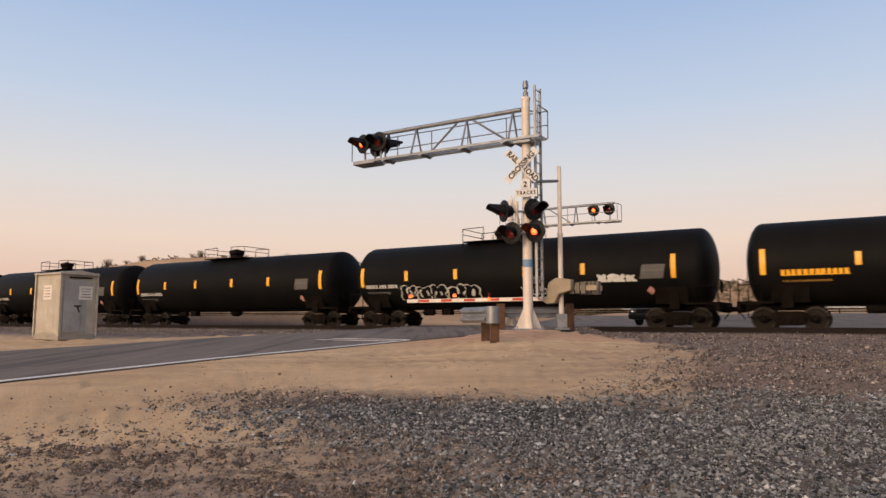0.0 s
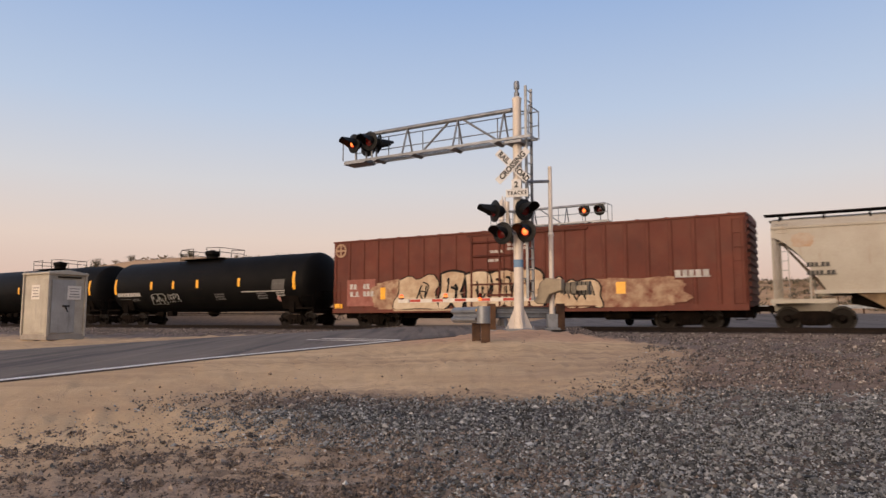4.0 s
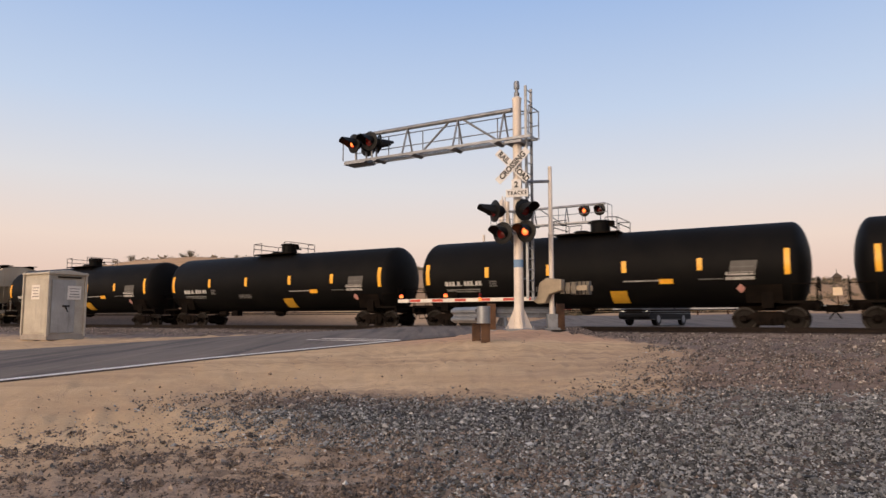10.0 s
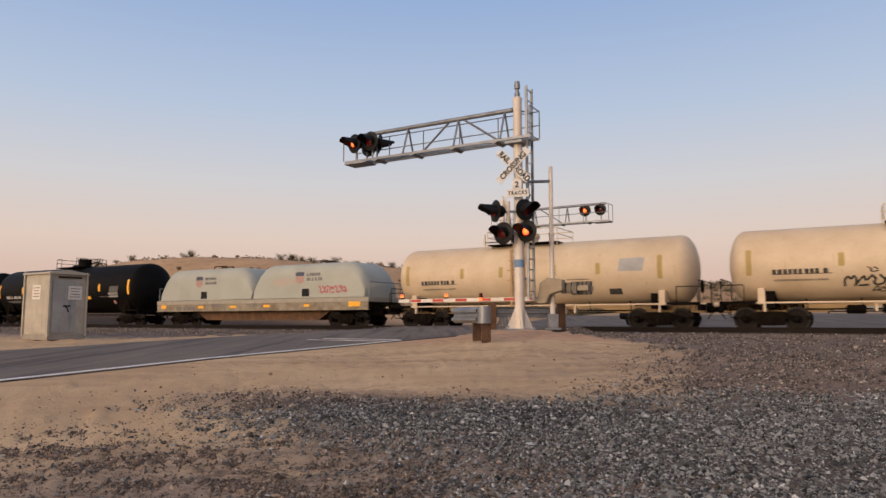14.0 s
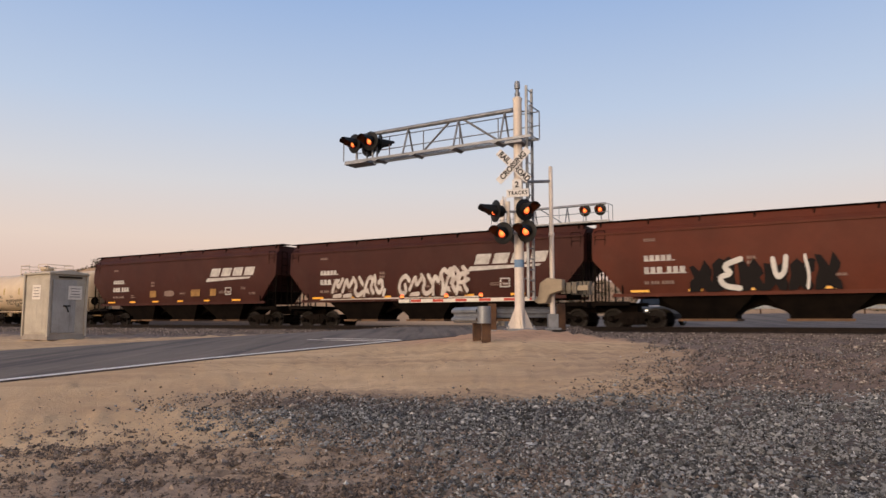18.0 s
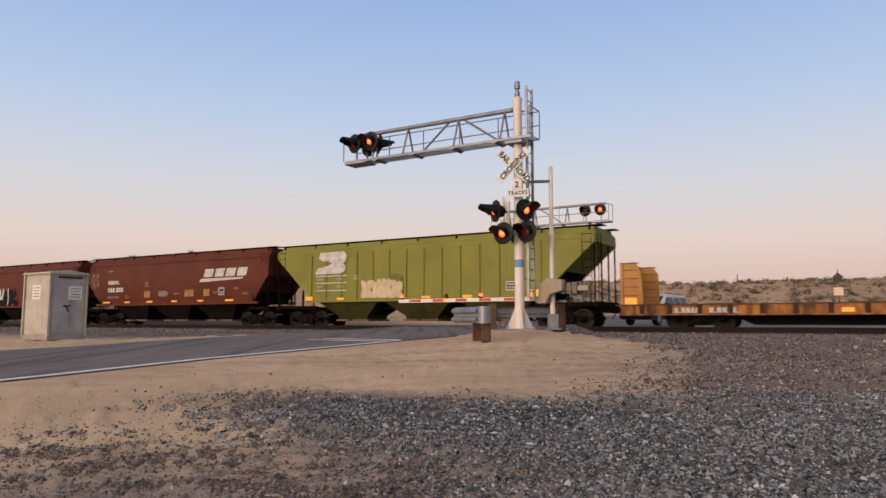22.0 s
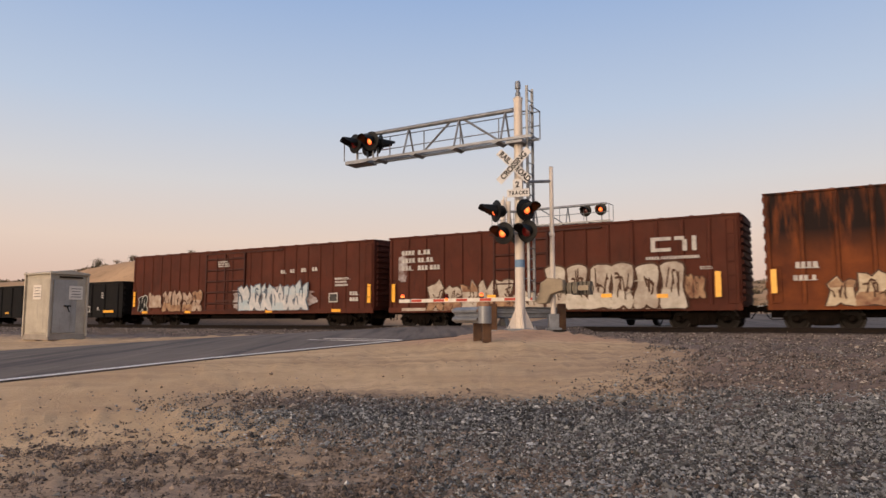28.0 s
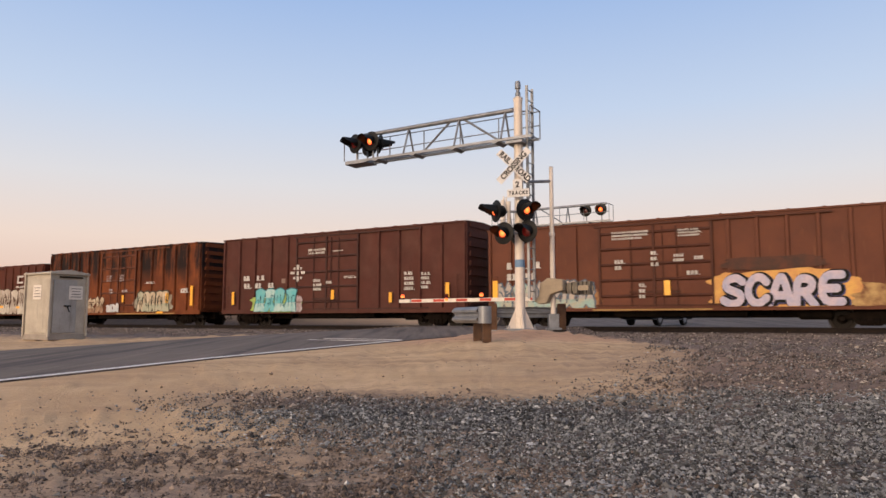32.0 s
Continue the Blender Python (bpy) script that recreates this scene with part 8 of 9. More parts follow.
        if i == 2:
            piece(t, 4.0, 1.5, 5.2, 1.35, 6, 1.583, paint("spray_soot", (0.010, 0.008, 0.008)), paint("spray_soot", (0.010, 0.008, 0.008)), seed=45, sharp=True, rim=0.0, lines=0)
            bold = (((0.85, 0.95, 0.25, 0.75, 0.6, 0.5, 0.15, 0.42, 0.3, 0.12, 0.8, 0.05),), ((0.1, 0.9, 0.2, 0.3, 0.5, 0.5, 0.55, 0.95),), ((0.3, 0.95, 0.5, 0.4, 0.4, 0.05),))
            for x, w, g in ((4.9, 1.15, bold[0]), (6.9, 1.0, bold[1]), (7.9, 0.6, bold[2])):
                for line in g:
                    sh = Shape()
                    stroke(sh, [(line[q], line[q + 1]) for q in range(0, len(line), 2)], 0.085, 1.597, 0.004, lambda a, b: (8.45 - x - a * w, 1.56 + b * 1.25))
                    part("graffiti", sh, white_g, t, "bold white sprayed stroke", smooth=0)
        if i in (0, 3):
            ochre = mist("worn_ochre_plate", (0.34, 0.19, 0.05), (0.17, 0.08, 0.03))
            for x, w in ((6.0, 0.6), (9.9, 0.8), (11.6, 0.5)):
                part("placard", plate(Shape(), 8.45, x, 1.86, w, 0.42, 1.575), ochre, t, "worn ochre plate", smooth=0)
            haze_cloud(t, 7.4, 1.9, 0.9, 0.35, 1.578, faint, random.Random(7))
        if i == 3:
            tag(t, 0.25, 2.5, 0.9, 1.1, 2, 1.57, faint, seed=49, width=0.07)

    t = hopper(-5.75, 18.35, "yellow-green ribbed covered hopper with a white emblem", "green", top=4.55, bays=3, sill=1.5, cut=2.5, knee=3.78, ribs=14, round_side=False, endkey="frame", truck_in=1.7, feet=0.22)
    t["half"] = 8.75
    # the owner's emblem as one plain block with two notches
    ring = ((2.75, 4.02), (4.35, 4.02), (4.55, 3.80), (4.50, 3.52), (4.30, 3.40), (4.48, 3.22), (4.42, 2.98), (4.15, 2.86), (2.40, 2.86), (2.55, 3.18), (2.95, 3.22), (3.6, 3.40), (3.3, 3.55), (2.85, 3.55), (2.65, 3.72))
    part("emblem", Shape().prism([(8.75 - a, b) for a, b in ring], 1.615, 1.622, "y"), W, t, "white block emblem", smooth=0)
    for z in (2.72, 2.35, 1.95):
        part("stripe", plate(Shape(), 8.75, 2.44, z, 2.1, 0.05, 1.615), W, t, smooth=0)
    marks(t, [(2.5, 2.5, 0.45, 0.14, 1), (2.5, 2.12, 0.45, 0.14, 1), (3.9, 2.5, 0.45, 0.14, 1), (3.9, 2.1, 0.5, 0.14, 1), (5.0, 2.5, 0.3, 0.25, 2)], paint("faded_green_stencil", (0.34, 0.33, 0.16)), 1.615)
    sand_spray = mist("sand_spray", (0.52, 0.40, 0.26), (0.40, 0.31, 0.17))
    piece(t, 5.55, 1.52, 2.5, 1.0, 4, 1.612, sand_spray, mist("pale_sand_spray", (0.58, 0.48, 0.33), (0.44, 0.35, 0.20)), seed=51, rim=0.06, lines=2)
    haze_cloud(t, 7.3, 2.2, 0.7, 0.5, 1.611, mist("soot_on_green", (0.10, 0.095, 0.03), (0.17, 0.165, 0.03)), random.Random(2))
    part("placard", plate(Shape(), 8.75, 13.75, 1.75, 0.62, 0.42, 1.612), W, t, "white boxed plate", smooth=0)
    part("placard", plate(Shape(), 8.75, 13.81, 1.80, 0.5, 0.32, 1.62), K, t, smooth=0)
    marks(t, [(13.85, 1.84, 0.42, 0.24, 2)], W, 1.63)
    tapes(t, [(1.75, 1.46, 0.5, 0.22), (3.9, 1.46, 0.5, 0.13), (9.2, 1.46, 0.5, 0.13), (11.5, 1.46, 0.5, 0.13), (14.9, 1.46, 0.6, 0.3)], 1.62)

    # the empty bulkhead flatcar
    t = car("bulkhead_flatcar", "empty rusty yellow bulkhead flatcar", "flatcar", -25.16, 21.0, 3.0)
    half = 10.5
    deck = Shape().box(-half, half, -1.5, 1.5, 0.9, 1.0)
    part("deck", deck, M["wood"], t)
    rnd = random.Random(4)
    for i in range(42):
        x = -half + 0.25 + i * 0.5
        part("deck_board", Shape().box(x, x + 0.46, -1.57, 1.57, 1.0, 1.035 + rnd.uniform(0, 0.035)), M["wood"], t)
    fr = Shape()
    for sy in (-1, 1):
        fr.box(-half, half, sy * 1.5 - 0.04, sy * 1.5 + 0.04, 0.62, 0.995)
        fr.box(-half, half, sy * 1.5 - 0.10, sy * 1.5 + 0.10, 0.60, 0.64)
    part("side_sill", fr, M["yellow"], t)
    part("center_sill", Shape().prism([(-half, 0.75), (-half + 3.9, 0.72), (-half + 5, 0.22), (half - 5, 0.22), (half - 3.9, 0.72), (half, 0.75), (half, 0.9), (-half, 0.9)], -0.5, 0.5, "y"), M["frame"], t)
    pocket = Shape().box(-0.09, 0.09, 1.53, 1.60, 0.66, 1.03).mesh("stake_pocket", M["pocket_brown"])
    for i in range(18):
        part("stake_pocket", pocket, None, t, at=(-half + 0.9 + i * 1.13, 0, 0))
    for sx in (-1, 1):
        a, b = sorted((sx * half, sx * (half - 0.12)))
        w = Shape().box(a, b, -1.5, 1.5, 1.0, 2.8)
        bulk = part("bulkhead", w, M["bulkhead"], t, bevel=0.01)
        for y in (-1.44, 1.44):
            # the side plates that brace the bulkhead
            side = [(half - 0.92, 1.0), (half - 0.13, 1.0), (half - 0.13, 2.78), (half - 0.62, 2.8), (half - 0.86, 2.45)]
            part("side_plate", Shape().prism([(sx * a, b) for a, b in side], y - 0.035, y + 0.035, "y"), M["bulkhead"], bulk)
            for z in (1.05, 1.4, 1.75, 2.1, 2.45, 2.74):
                a, b = sorted((sx * (half - 0.15), sx * (half - 0.78)))
                part("rung", Shape().box(a, b, y - 0.06, y + 0.06, z, z + 0.035), M["yellow"], bulk)
    tapes(t, [(0.2, 1.05, 0.5, 0.28), (8.0, 0.7, 0.4, 0.16), (16.0, 0.7, 0.6, 0.2), (20.2, 1.05, 0.55, 0.3)], 1.57)
    marks(t, [(2.0, 0.7, 1.1, 0.2, 1), (3.5, 0.7, 1.1, 0.2, 1), (17.3, 0.72, 0.6, 0.22, 1)], W, 1.545)

    # the black gondola
    t = car("gondola", "long black gondola with amber reflectors along its sill", "gondola", -47.10, 21.2, 2.4)
    half = 10.6
    walls = Shape()
    for sy in (-1, 1):
        walls.box(-half, half, sy * 1.48 - 0.04, sy * 1.48 + 0.04, 0.62, 2.92)
    for sx in (-1, 1):
        walls.box(sx * (half - 0.04) - 0.04, sx * (half - 0.04) + 0.04, -1.44, 1.44, 0.8, 2.92)
    part("side_wall", walls, M["black_car"], t)
    part("floor", Shape().box(-half + 0.1, half - 0.1, -1.44, 1.44, 0.85, 1.0), M["frame"], t)
    cap = Shape()
    for sy in (-1, 1):
        cap.box(-half, half, sy * 1.5 - 0.09, sy * 1.5 + 0.09, 2.86, 3.0)
    for sx in (-1, 1):
        cap.box(sx * (half - 0.04) - 0.08, sx * (half - 0.04) + 0.08, -1.41, 1.41, 2.86, 3.0)
    part("top_rail", cap, M["black_car"], t)
    rib = Shape().prism([(-0.1, 0), (-0.06, 0.08), (0.06, 0.08), (0.1, 0)], 0.66, 2.88, "z").mesh("rib", M["black_car"])
    for i in range(15):
        x = -half + 0.5 + (21.2 - 1.0) * i / 14
        part("rib", rib, None, t, at=(x, 1.52, 0))
    for sx in (-1, 1):
        for i in range(5):
            z = 1.0 + 0.38 * i
            part("end_rib", Shape().box(min(sx * half, sx * (half + 0.08)), max(sx * half, sx * (half + 0.08)), -1.42, 1.42, z, z + 0.16), M["black_car"], t)
    tapes(t, [(0.6, 0.9, 0.6, 0.15), (4.0, 0.9, 0.5, 0.13), (7.0, 0.9, 0.5, 0.13), (10.0, 0.9, 0.5, 0.13), (12.9, 0.9, 0.5, 0.13), (15.9, 0.9, 0.5, 0.13), (19.3, 0.92, 1.1, 0.16)], 1.61)
    for j in range(4):
        x = half - 12.9 - j * 1.25
        part("emblem", Shape().prism([(x, 2.02), (x - 0.5, 2.02), (x - 0.72, 2.36), (x - 0.22, 2.36)], 1.605, 1.611, "y"), paint("worn_grey_block", (0.24, 0.23, 0.215)), t, "faded white slanted block", smooth=0)
    piece(t, 0.9, 0.95, 1.1, 1.3, 2, 1.606, silver_g, black_g, seed=61, rim=0.08, lines=2)
    marks(t, [(2.2, 2.42, 0.8, 0.2, 1), (2.2, 2.0, 1.0, 0.2, 1), (5.5, 2.2, 0.3, 0.3, 2), (2.0, 0.95, 0.6, 0.16, 1), (16.7, 1.1, 0.2, 0.2, 1), (19.0, 1.9, 0.25, 0.4, 3), (18.6, 1.1, 0.15, 0.2, 1)], W, 1.605)
    part("placard", plate(Shape(), half, 17.2, 0.95, 0.6, 0.42, 1.605), W, t, "white boxed plate", smooth=0)
    part("placard", plate(Shape(), half, 17.26, 1.0, 0.48, 0.32, 1.613), K, t, smooth=0)

    t = boxcar(-69.39, 19.5, 4.62, "red-brown boxcar with pale graffiti along its foot", "box_brown", 22, 7.0, 3.3, truck_in=2.3)
    marks(t, [(8.1, 3.55, 1.0, 0.34, 3)], W, 1.66)
    marks(t, [(13.1, 3.0, 0.4, 0.2, 1), (13.8, 3.02, 0.4, 0.2, 1), (14.6, 3.04, 0.4, 0.2, 1), (15.4, 3.06, 0.4, 0.2, 1), (17.0, 2.2, 0.9, 0.45, 3), (18.0, 1.4, 0.5, 0.5, 2)], W, 1.59)
    part("placard", plate(Shape(), 9.75, 16.6, 1.35, 0.6, 0.5, 1.60), W, t, "white boxed plate", smooth=0)
    part("placard", plate(Shape(), 9.75, 16.66, 1.41, 0.48, 0.38, 1.61), K, t, smooth=0)
    warm = mist("warm_grey_spray", (0.48, 0.39, 0.31), (0.26, 0.16, 0.11))
    cool = mist("cool_white_spray", (0.60, 0.58, 0.56), (0.38, 0.42, 0.46))
    piece(t, 0.65, 0.95, 0.9, 1.25, 1, 1.60, silver_g, black_g, seed=70, rim=0.06, lines=3)
    piece(t, 1.75, 1.2, 1.2, 0.95, 2, 1.60, warm, warm, seed=71, rim=0.04, lines=1)
    piece(t, 3.1, 0.95, 3.6, 1.45, 4, 1.60, paint("spray_umber", (0.09, 0.05, 0.035)), warm, accent=mist("tan_spray", (0.40, 0.26, 0.15), (0.17, 0.07, 0.04)), seed=73, sharp=True, rim=0.05)
    haze_cloud(t, 9.4, 0.95, 6.0, 1.3, 1.594, mist("grey_cloud", (0.42, 0.40, 0.40), (0.11, 0.04, 0.028)), random.Random(3))
    piece(t, 9.9, 0.95, 5.3, 1.55, 6, 1.66, paint("spray_slate", (0.10, 0.13, 0.17)), cool, accent=mist("pale_blue_spray", (0.36, 0.47, 0.54), (0.50, 0.52, 0.52)), seed=75, sharp=True, rim=0.06)
    tapes(t, [(0.15, 1.3, 0.2, 0.95), (19.15, 1.3, 0.2, 0.95), (1.1, 0.84, 0.5, 0.15), (5.2, 0.84, 0.5, 0.15), (12.0, 0.84, 0.5, 0.15), (16.8, 0.84, 0.6, 0.15)], 1.60)

    t = boxcar(-89.87, 16.5, 4.62, "brown boxcar with a white emblem and grey graffiti", "box_brown", 16, 5.9, 2.7, deep=0.08, truck_in=1.6)
    for x, wds in ((0.8, ((3.62, 0.75), (3.24, 0.75), (2.86, 0.65))), (1.75, ((3.62, 0.75), (3.24, 0.8), (2.86, 0.5))), (2.45, ((2.86, 0.55),))):
        marks(t, [(x, z, w, 0.22, 1) for z, w in wds], W, 1.60)
    marks(t, [(12.9, 2.86, 2.1, 0.12, 1), (15.0, 2.4, 0.5, 0.12, 2)], W, 1.60)
    em = Shape()
    for a, b in ((0.0, 0.8), (0.95, 0.85)):
        if a == 0:
            plate(em, 8.25, 13.1, 3.17, b, 0.14, 1.60)
        plate(em, 8.25, 13.1 + a, 3.62, b * (1 if a == 0 else 0.45), 0.14, 1.60)
        plate(em, 8.25, 13.1 + a + (0 if a == 0 else b * 0.36), 3.17 if a else 3.31, 0.17, 0.45 if a else 0.31, 1.60)
    plate(em, 8.25, 14.72, 3.17, 0.17, 0.59, 1.60)
    part("emblem", em, W, t, "white bent-bar emblem", smooth=0)
    worn = mist("worn_grey_spray", (0.50, 0.45, 0.38), (0.31, 0.25, 0.20))
    dark_line = paint("spray_umber", (0.09, 0.05, 0.035))
    haze_cloud(t, 0.6, 2.3, 0.5, 1.3, 1.60, mist("grey_cloud", (0.42, 0.40, 0.40), (0.11, 0.04, 0.028)), random.Random(8))
    piece(t, 2.3, 0.85, 4.6, 1.55, 5, 1.61, dark_line, worn, accent=mist("tan_spray", (0.40, 0.26, 0.15), (0.17, 0.07, 0.04)), seed=81, sharp=True, rim=0.05)
    piece(t, 6.9, 0.85, 1.5, 0.9, 2, 1.66, dark_line, worn, seed=84, rim=0.05)
    piece(t, 8.5, 0.85, 5.9, 1.9, 6, 1.66, dark_line, worn, accent=mist("white_worn_spray", (0.58, 0.54, 0.47), (0.40, 0.35, 0.28)), seed=83, rim=0.05, lines=6, even=True)
    part("spray_foot", plate(Shape(), 8.25, 0.8, 0.86, 13.6, 0.14, 1.585), worn, t, "pale overspray along the sill", smooth=0)
    piece(t, 14.3, 1.25, 0.9, 1.1, 2, 1.61, dark_line, mist("tan_spray", (0.40, 0.26, 0.15), (0.17, 0.07, 0.04)), seed=88, rim=0.05, lines=2)
    tapes(t, [(15.55, 1.3, 0.22, 1.0), (0.25, 1.3, 0.2, 0.9), (8.3, 1.5, 0.2, 0.5), (5.6, 1.4, 0.45, 0.16), (11.0, 1.35, 0.45, 0.16), (13.3, 1.3, 0.45, 0.16)], 1.67)

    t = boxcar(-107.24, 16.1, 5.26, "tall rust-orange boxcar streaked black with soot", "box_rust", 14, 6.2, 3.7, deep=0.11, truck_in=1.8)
    marks(t, [(1.0, 2.3, 0.9, 0.24, 1), (0.9, 1.85, 0.8, 0.2, 1), (14.4, 2.1, 0.8, 0.26, 1), (11.0, 2.75, 0.9, 0.12, 2), (12.0, 1.35, 0.6, 0.2, 2)], W, 1.64)
    marks(t, [(6.9, 3.0, 0.5, 0.4, 3), (8.3, 3.0, 0.5, 0.4, 3), (7.2, 2.2, 0.4, 0.3, 2), (8.6, 2.25, 0.5, 0.16, 1)], mist("grey_cloud", (0.42, 0.40, 0.40), (0.11, 0.04, 0.028)), 1.66)
    bone = mist("bone_spray", (0.56, 0.48, 0.35), (0.38, 0.28, 0.18))
    piece(t, 2.0, 0.9, 4.6, 1.2, 5, 1.64, dark_line, bone, accent=mist("tan_spray", (0.40, 0.26, 0.15), (0.17, 0.07, 0.04)), seed=91, sharp=True, rim=0.06, lines=5)
    haze_cloud(t, 10.0, 0.95, 3.6, 1.2, 1.634, mist("teal_cloud", (0.34, 0.36, 0.30), (0.20, 0.13, 0.075)), random.Random(5))
    piece(t, 10.2, 0.95, 3.1, 1.3, 5, 1.64, paint("spray_forest", (0.06, 0.06, 0.045)), bone, accent=mist("sage_spray", (0.30, 0.33, 0.24), (0.46, 0.42, 0.31)), seed=93, rim=0.07, lines=5, even=True)
    piece(t, 7.0, 0.95, 1.3, 0.6, 2, 1.66, cool, cool, seed=94, rim=0.04, lines=1)
    tapes(t, [(15.3, 1.3, 0.22, 1.2), (0.15, 1.4, 0.2, 0.9), (4.4, 1.5, 0.28, 0.6), (13.0, 1.5, 0.25, 0.6), (8.6, 1.6, 0.2, 0.45), (12.2, 0.84, 0.6, 0.12)], 1.65)
    part("grime_foot", plate(Shape(), 8.05, 8.0, 0.80, 5.8, 0.07, 1.585), paint("ochre_sill_line", (0.36, 0.22, 0.07)), t, smooth=0)

    t = boxcar(-125.28, 16.5, 5.22, "tall plain brown boxcar with a turquoise graffiti block", "box_plum", 13, 5.8, 4.3, deep=0.11, truck_in=1.9)
    marks(t, [(1.8, 2.66, 0.55, 0.28, 1), (2.85, 2.66, 0.5, 0.28, 1), (1.85, 2.22, 0.4, 0.28, 1), (2.75, 2.22, 0.45, 0.28, 1), (3.75, 2.22, 0.5, 0.28, 1), (6.7, 3.98, 1.3, 0.28, 2), (8.4, 4.05, 0.7, 0.06, 1), (9.2, 2.6, 0.8, 0.12, 2), (13.0, 1.9, 0.5, 0.9, 4), (14.0, 1.95, 0.5, 0.8, 4)], W, 1.64)
    part("placard", plate(Shape(), 8.25, 4.75, 2.45, 0.28, 0.26, 1.62), paint("faint_stencil", (0.22, 0.15, 0.12)), t, smooth=0)
    turq = mist("turquoise_spray", (0.10, 0.42, 0.46), (0.20, 0.46, 0.46))
    haze_cloud(t, 2.5, 0.85, 3.6, 0.95, 1.634, mist("lime_mist", (0.36, 0.48, 0.10), (0.20, 0.30, 0.10)), random.Random(4))
    piece(t, 2.75, 0.88, 3.1, 1.28, 4, 1.64, paint("spray_deep_teal", (0.03, 0.14, 0.17)), turq, accent=mist("ice_spray", (0.44, 0.58, 0.56), (0.22, 0.46, 0.46)), seed=95, sharp=True, rim=0.05, lines=4, even=True)
    haze_cloud(t, 5.4, 0.85, 0.9, 0.9, 1.636, mist("lilac_mist", (0.42, 0.38, 0.40), (0.16, 0.09, 0.08)), random.Random(6))
    snow = Shape()
    for dx, dz, w, h in ((0, 0, 0.16, 0.22), (0, 0.32, 0.18, 0.28), (0, -0.32, 0.18, 0.28), (0.38, 0.02, 0.3, 0.14), (-0.38, 0.02, 0.3, 0.14), (0.24, 0.26, 0.13, 0.13), (-0.24, 0.26, 0.13, 0.13), (0.24, -0.26, 0.13, 0.13), (-0.24, -0.26, 0.13, 0.13)):
        snow.box(8.25 - 5.95 + dx - w / 2, 8.25 - 5.95 + dx + w / 2, 1.64, 1.645, 2.98 + dz - h / 2, 2.98 + dz + h / 2)
    part("emblem", snow, W, t, "white star-shaped emblem", smooth=0)
    marks(t, [(7.1, 2.0, 0.5, 0.6, 3), (8.0, 2.35, 0.4, 0.14, 1)], W, 1.66)
    tapes(t, [(0.9, 1.3, 0.18, 0.75), (8.35, 1.5, 0.2, 0.5), (12.1, 1.3, 0.18, 0.5), (15.4, 1.3, 0.2, 0.9)], 1.66)

    t = boxcar(-142.91, 16.8, 4.62, "orange-brown boxcar with outlined pink and orange graffiti", "box_tan", 16, 5.3, 4.6, deep=0.10, truck_in=1.75)
    marks(t, [(5.9, 3.75, 1.5, 0.34, 3), (8.6, 3.75, 0.9, 0.3, 3), (7.5, 2.6, 0.25, 0.6, 3), (8.4, 2.75, 0.4, 0.3, 2), (9.2, 2.8, 0.4, 0.14, 1), (6.0, 2.5, 0.3, 0.4, 2), (7.0, 1.3, 0.2, 0.6, 3), (8.9, 2.2, 0.5, 0.16, 1)], W, 1.66)
    marks(t, [(1.0, 2.7, 0.25, 0.3, 1), (1.7, 2.7, 0.25, 0.3, 1), (2.4, 2.7, 0.25, 0.3, 1), (1.0, 2.2, 0.5, 0.3, 1), (1.9, 2.2, 0.5, 0.3, 1)], W, 1.62)
    for x, w, h, name, c, sd in ((0.4, 1.5, 0.8, "teal_mist", (0.22, 0.36, 0.34), 14), (1.9, 1.6, 1.0, "bone_mist", (0.42, 0.36, 0.29), 15), (3.6, 1.7, 0.9, "flame_mist", (0.40, 0.22, 0.09), 16)):
        haze_cloud(t, x, 0.9, w, h, 1.618, mist(name, c, (0.15, 0.05, 0.022)), random.Random(sd))
    piece(t, 0.5, 0.92, 4.6, 1.2, 6, 1.62, paint("spray_slate", (0.10, 0.13, 0.17)), mist("dun_spray", (0.48, 0.40, 0.32), (0.30, 0.30, 0.32)), accent=mist("sea_spray", (0.26, 0.42, 0.40), (0.44, 0.38, 0.28)), seed=97, sharp=True, rim=0.07, lines=5)
    haze_cloud(t, 10.3, 2.3, 3.4, 0.5, 1.622, mist("soot_cloud", (0.045, 0.022, 0.015), (0.10, 0.032, 0.016)), random.Random(11))
    haze_cloud(t, 9.8, 0.9, 4.8, 1.35, 1.628, mist("flame_cloud", (0.66, 0.38, 0.10), (0.52, 0.25, 0.09)), random.Random(4))
    haze_cloud(t, 14.3, 0.9, 1.6, 0.8, 1.626, mist("sand_mist", (0.48, 0.32, 0.13), (0.12, 0.04, 0.018)), random.Random(6))
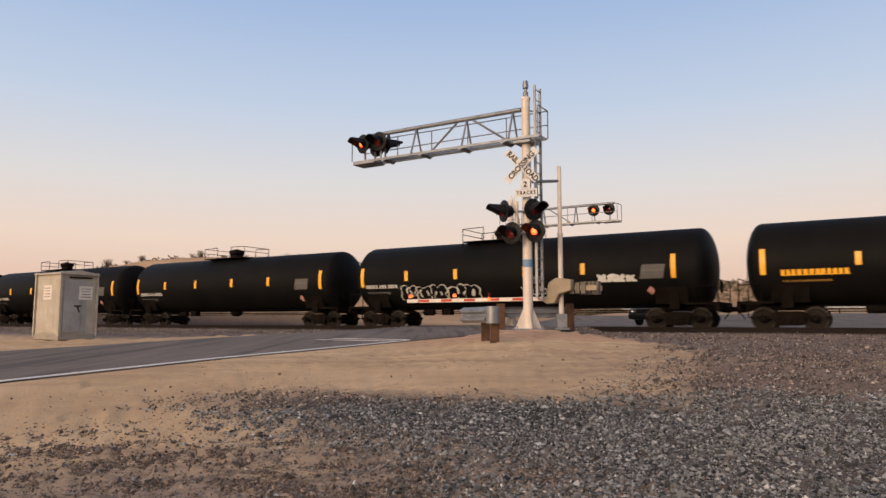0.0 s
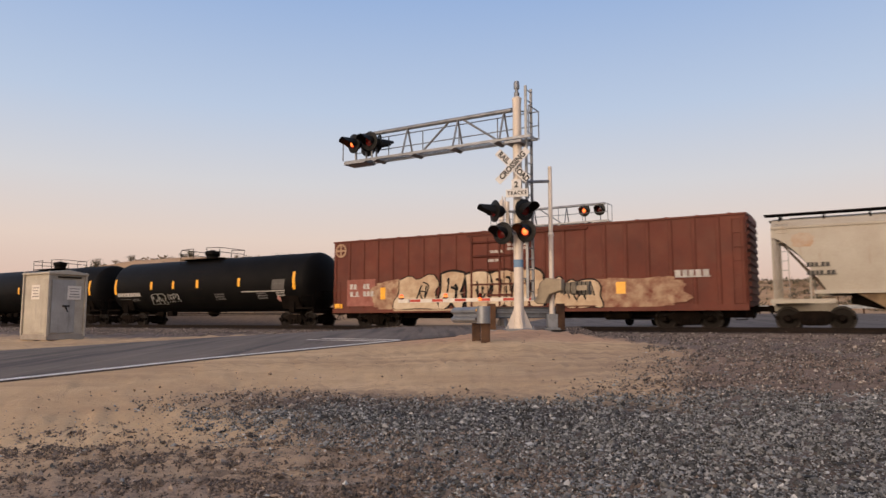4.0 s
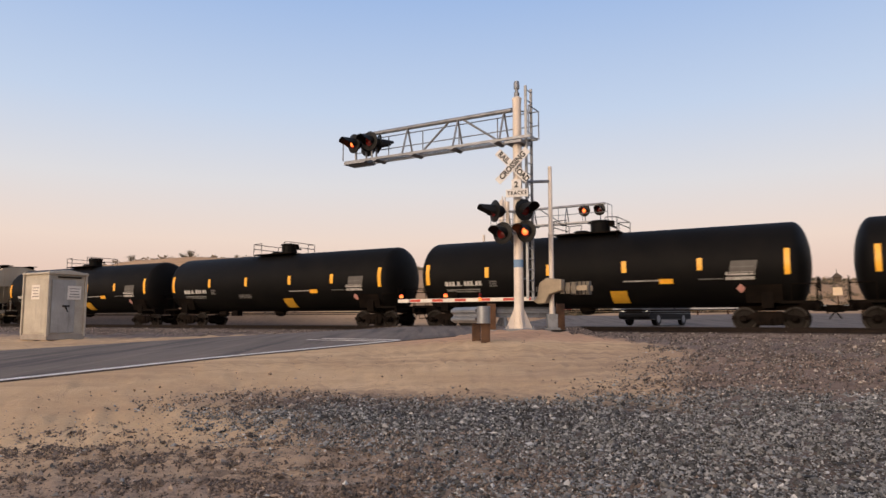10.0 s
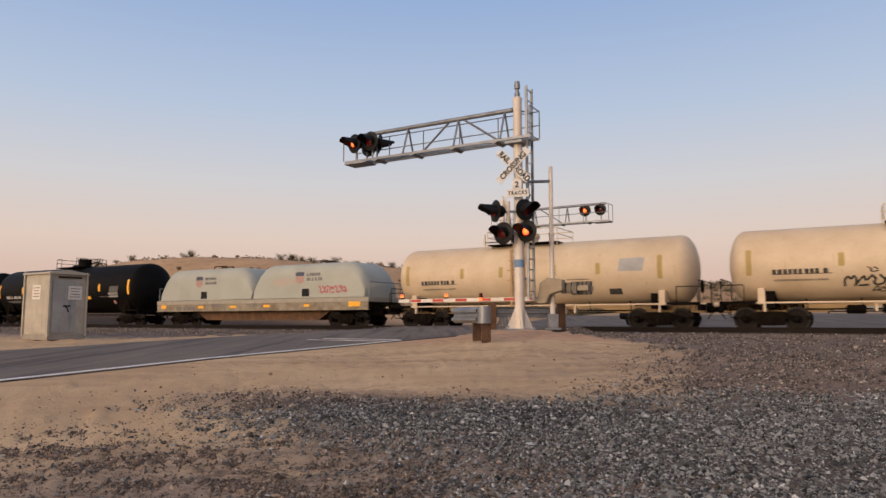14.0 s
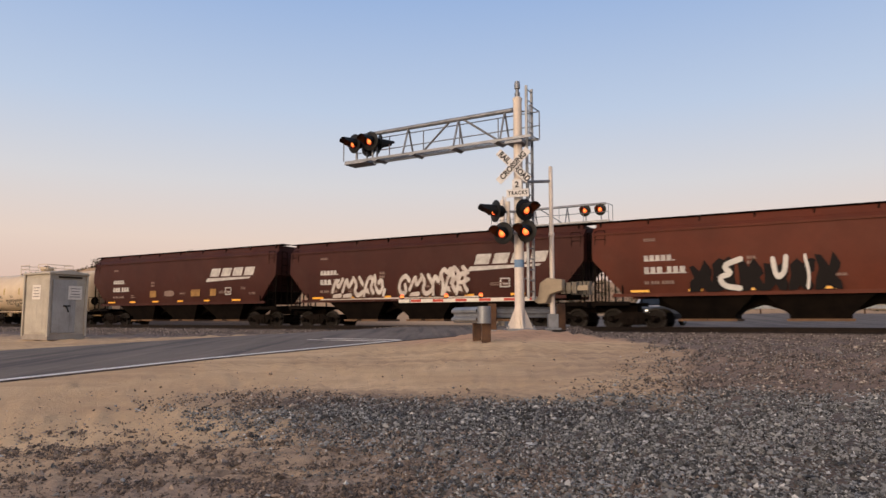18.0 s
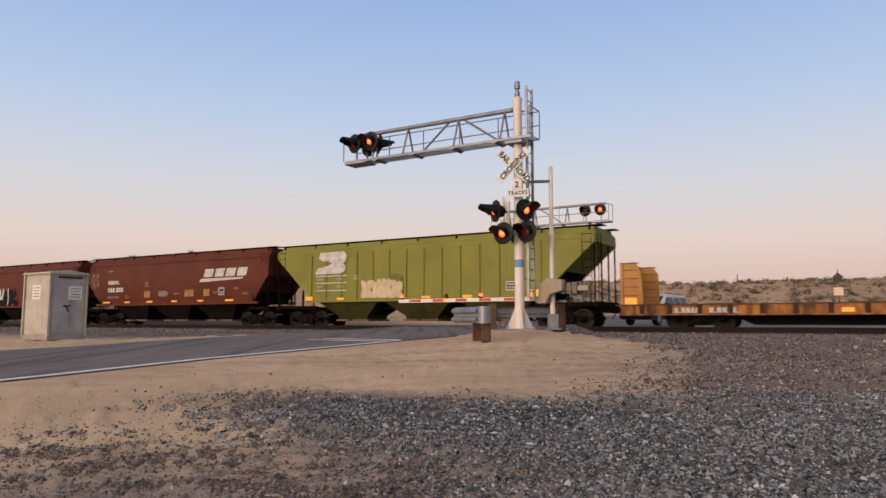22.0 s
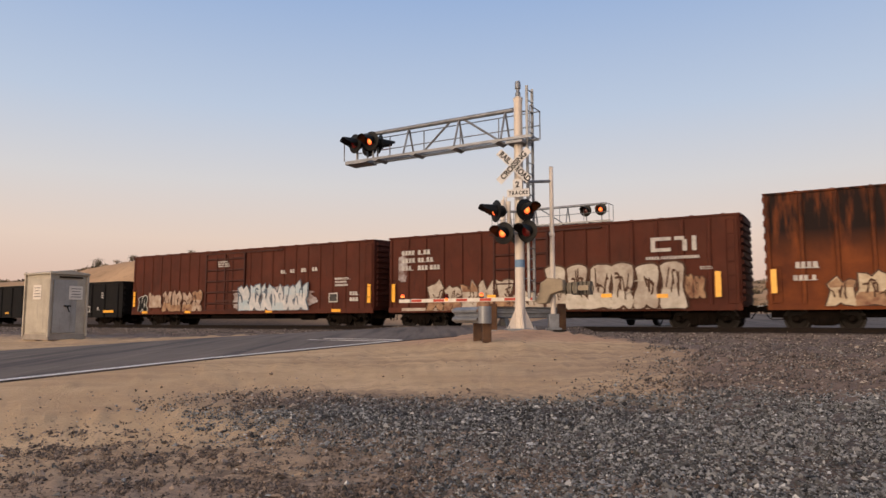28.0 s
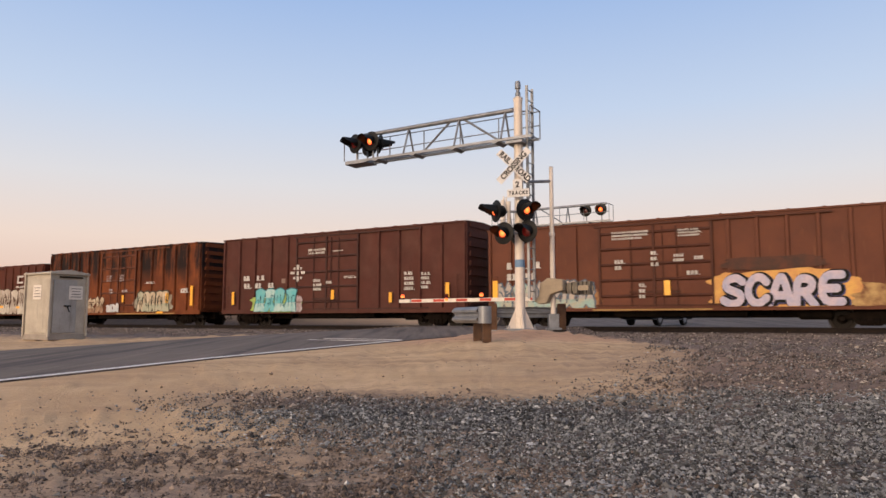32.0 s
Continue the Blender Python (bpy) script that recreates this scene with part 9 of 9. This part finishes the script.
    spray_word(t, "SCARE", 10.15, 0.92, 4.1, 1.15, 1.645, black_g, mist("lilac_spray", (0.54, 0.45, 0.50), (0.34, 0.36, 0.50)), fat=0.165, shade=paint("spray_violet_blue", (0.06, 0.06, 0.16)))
    tapes(t, [(0.3, 1.3, 0.25, 0.9), (8.0, 1.4, 0.25, 0.6)], 1.67)
    part("grime_foot", plate(Shape(), 8.4, 5.0, 0.80, 4.8, 0.06, 1.585), paint("ochre_sill_line", (0.36, 0.22, 0.07)), t, smooth=0)


build_train()


def car_pose(s):
    return pose(*on_track(s, TRACK_Q, TRAIN_Z), 0, 0, HEADING)


def motions():
    """Everything that moves: the cars along the track, and their wheels."""
    times = [float(i) for i in range(33)]
    for t, s_mid, wheels in CARS:
        walk(t, [(u, car_pose(s_mid + gone(u))) for u in times])
        # the wheels are turned over the while that the car is before the camera
        seen = [i for i in range(0, 961) if 36 < s_mid + gone(i / 30) < 126]
        if not seen:
            continue
        for w in wheels:
            x = w.location.x
            rows = []
            for i in sorted({0, 960} | set(seen)):
                j = min(max(i, seen[0]), seen[-1])
                a = (gone(j / 30) - gone(seen[0] / 30)) / RW_
                rows.append((i / 30, Matrix.Translation((x, 0, RW_)) @ Matrix.Rotation(a, 4, "Y")))
            walk(w, rows)
    # the lamps flash by turns: two beats to each period; the glowing element stands forward while lit
    period, first, back_at, fade = 1.0163, 0.18, 0.73, 0.02
    for ob, beat in FLASH:
        x, y, z = ob.location
        axis = (0, 0, 1) if ob.parent.name.startswith("arm_lamp") else (1, 0, 0)
        drop = 0.12 if axis[2] else 0.05

        def at(on):
            d = 0.0 if on else -drop
            return Matrix.Translation((x + axis[0] * d, y + axis[1] * d, z + axis[2] * d))
        if beat == 2:
            continue
        # lamps glow on a little past their beat and kindle a little before it
        rows, n = [(0.0, at(beat == 0))], 0
        while first + n * period < 31.8:
            for when, now in ((first + n * period, beat == 1), (back_at + n * period, beat == 0)):
                when += -fade if now else fade
                if when < 31.9:
                    rows += [(when - 0.034, at(not now)), (when, at(now))]
            n += 1
        rows.append((32.0, rows[-1][1]))
        walk(ob, rows)


motions()
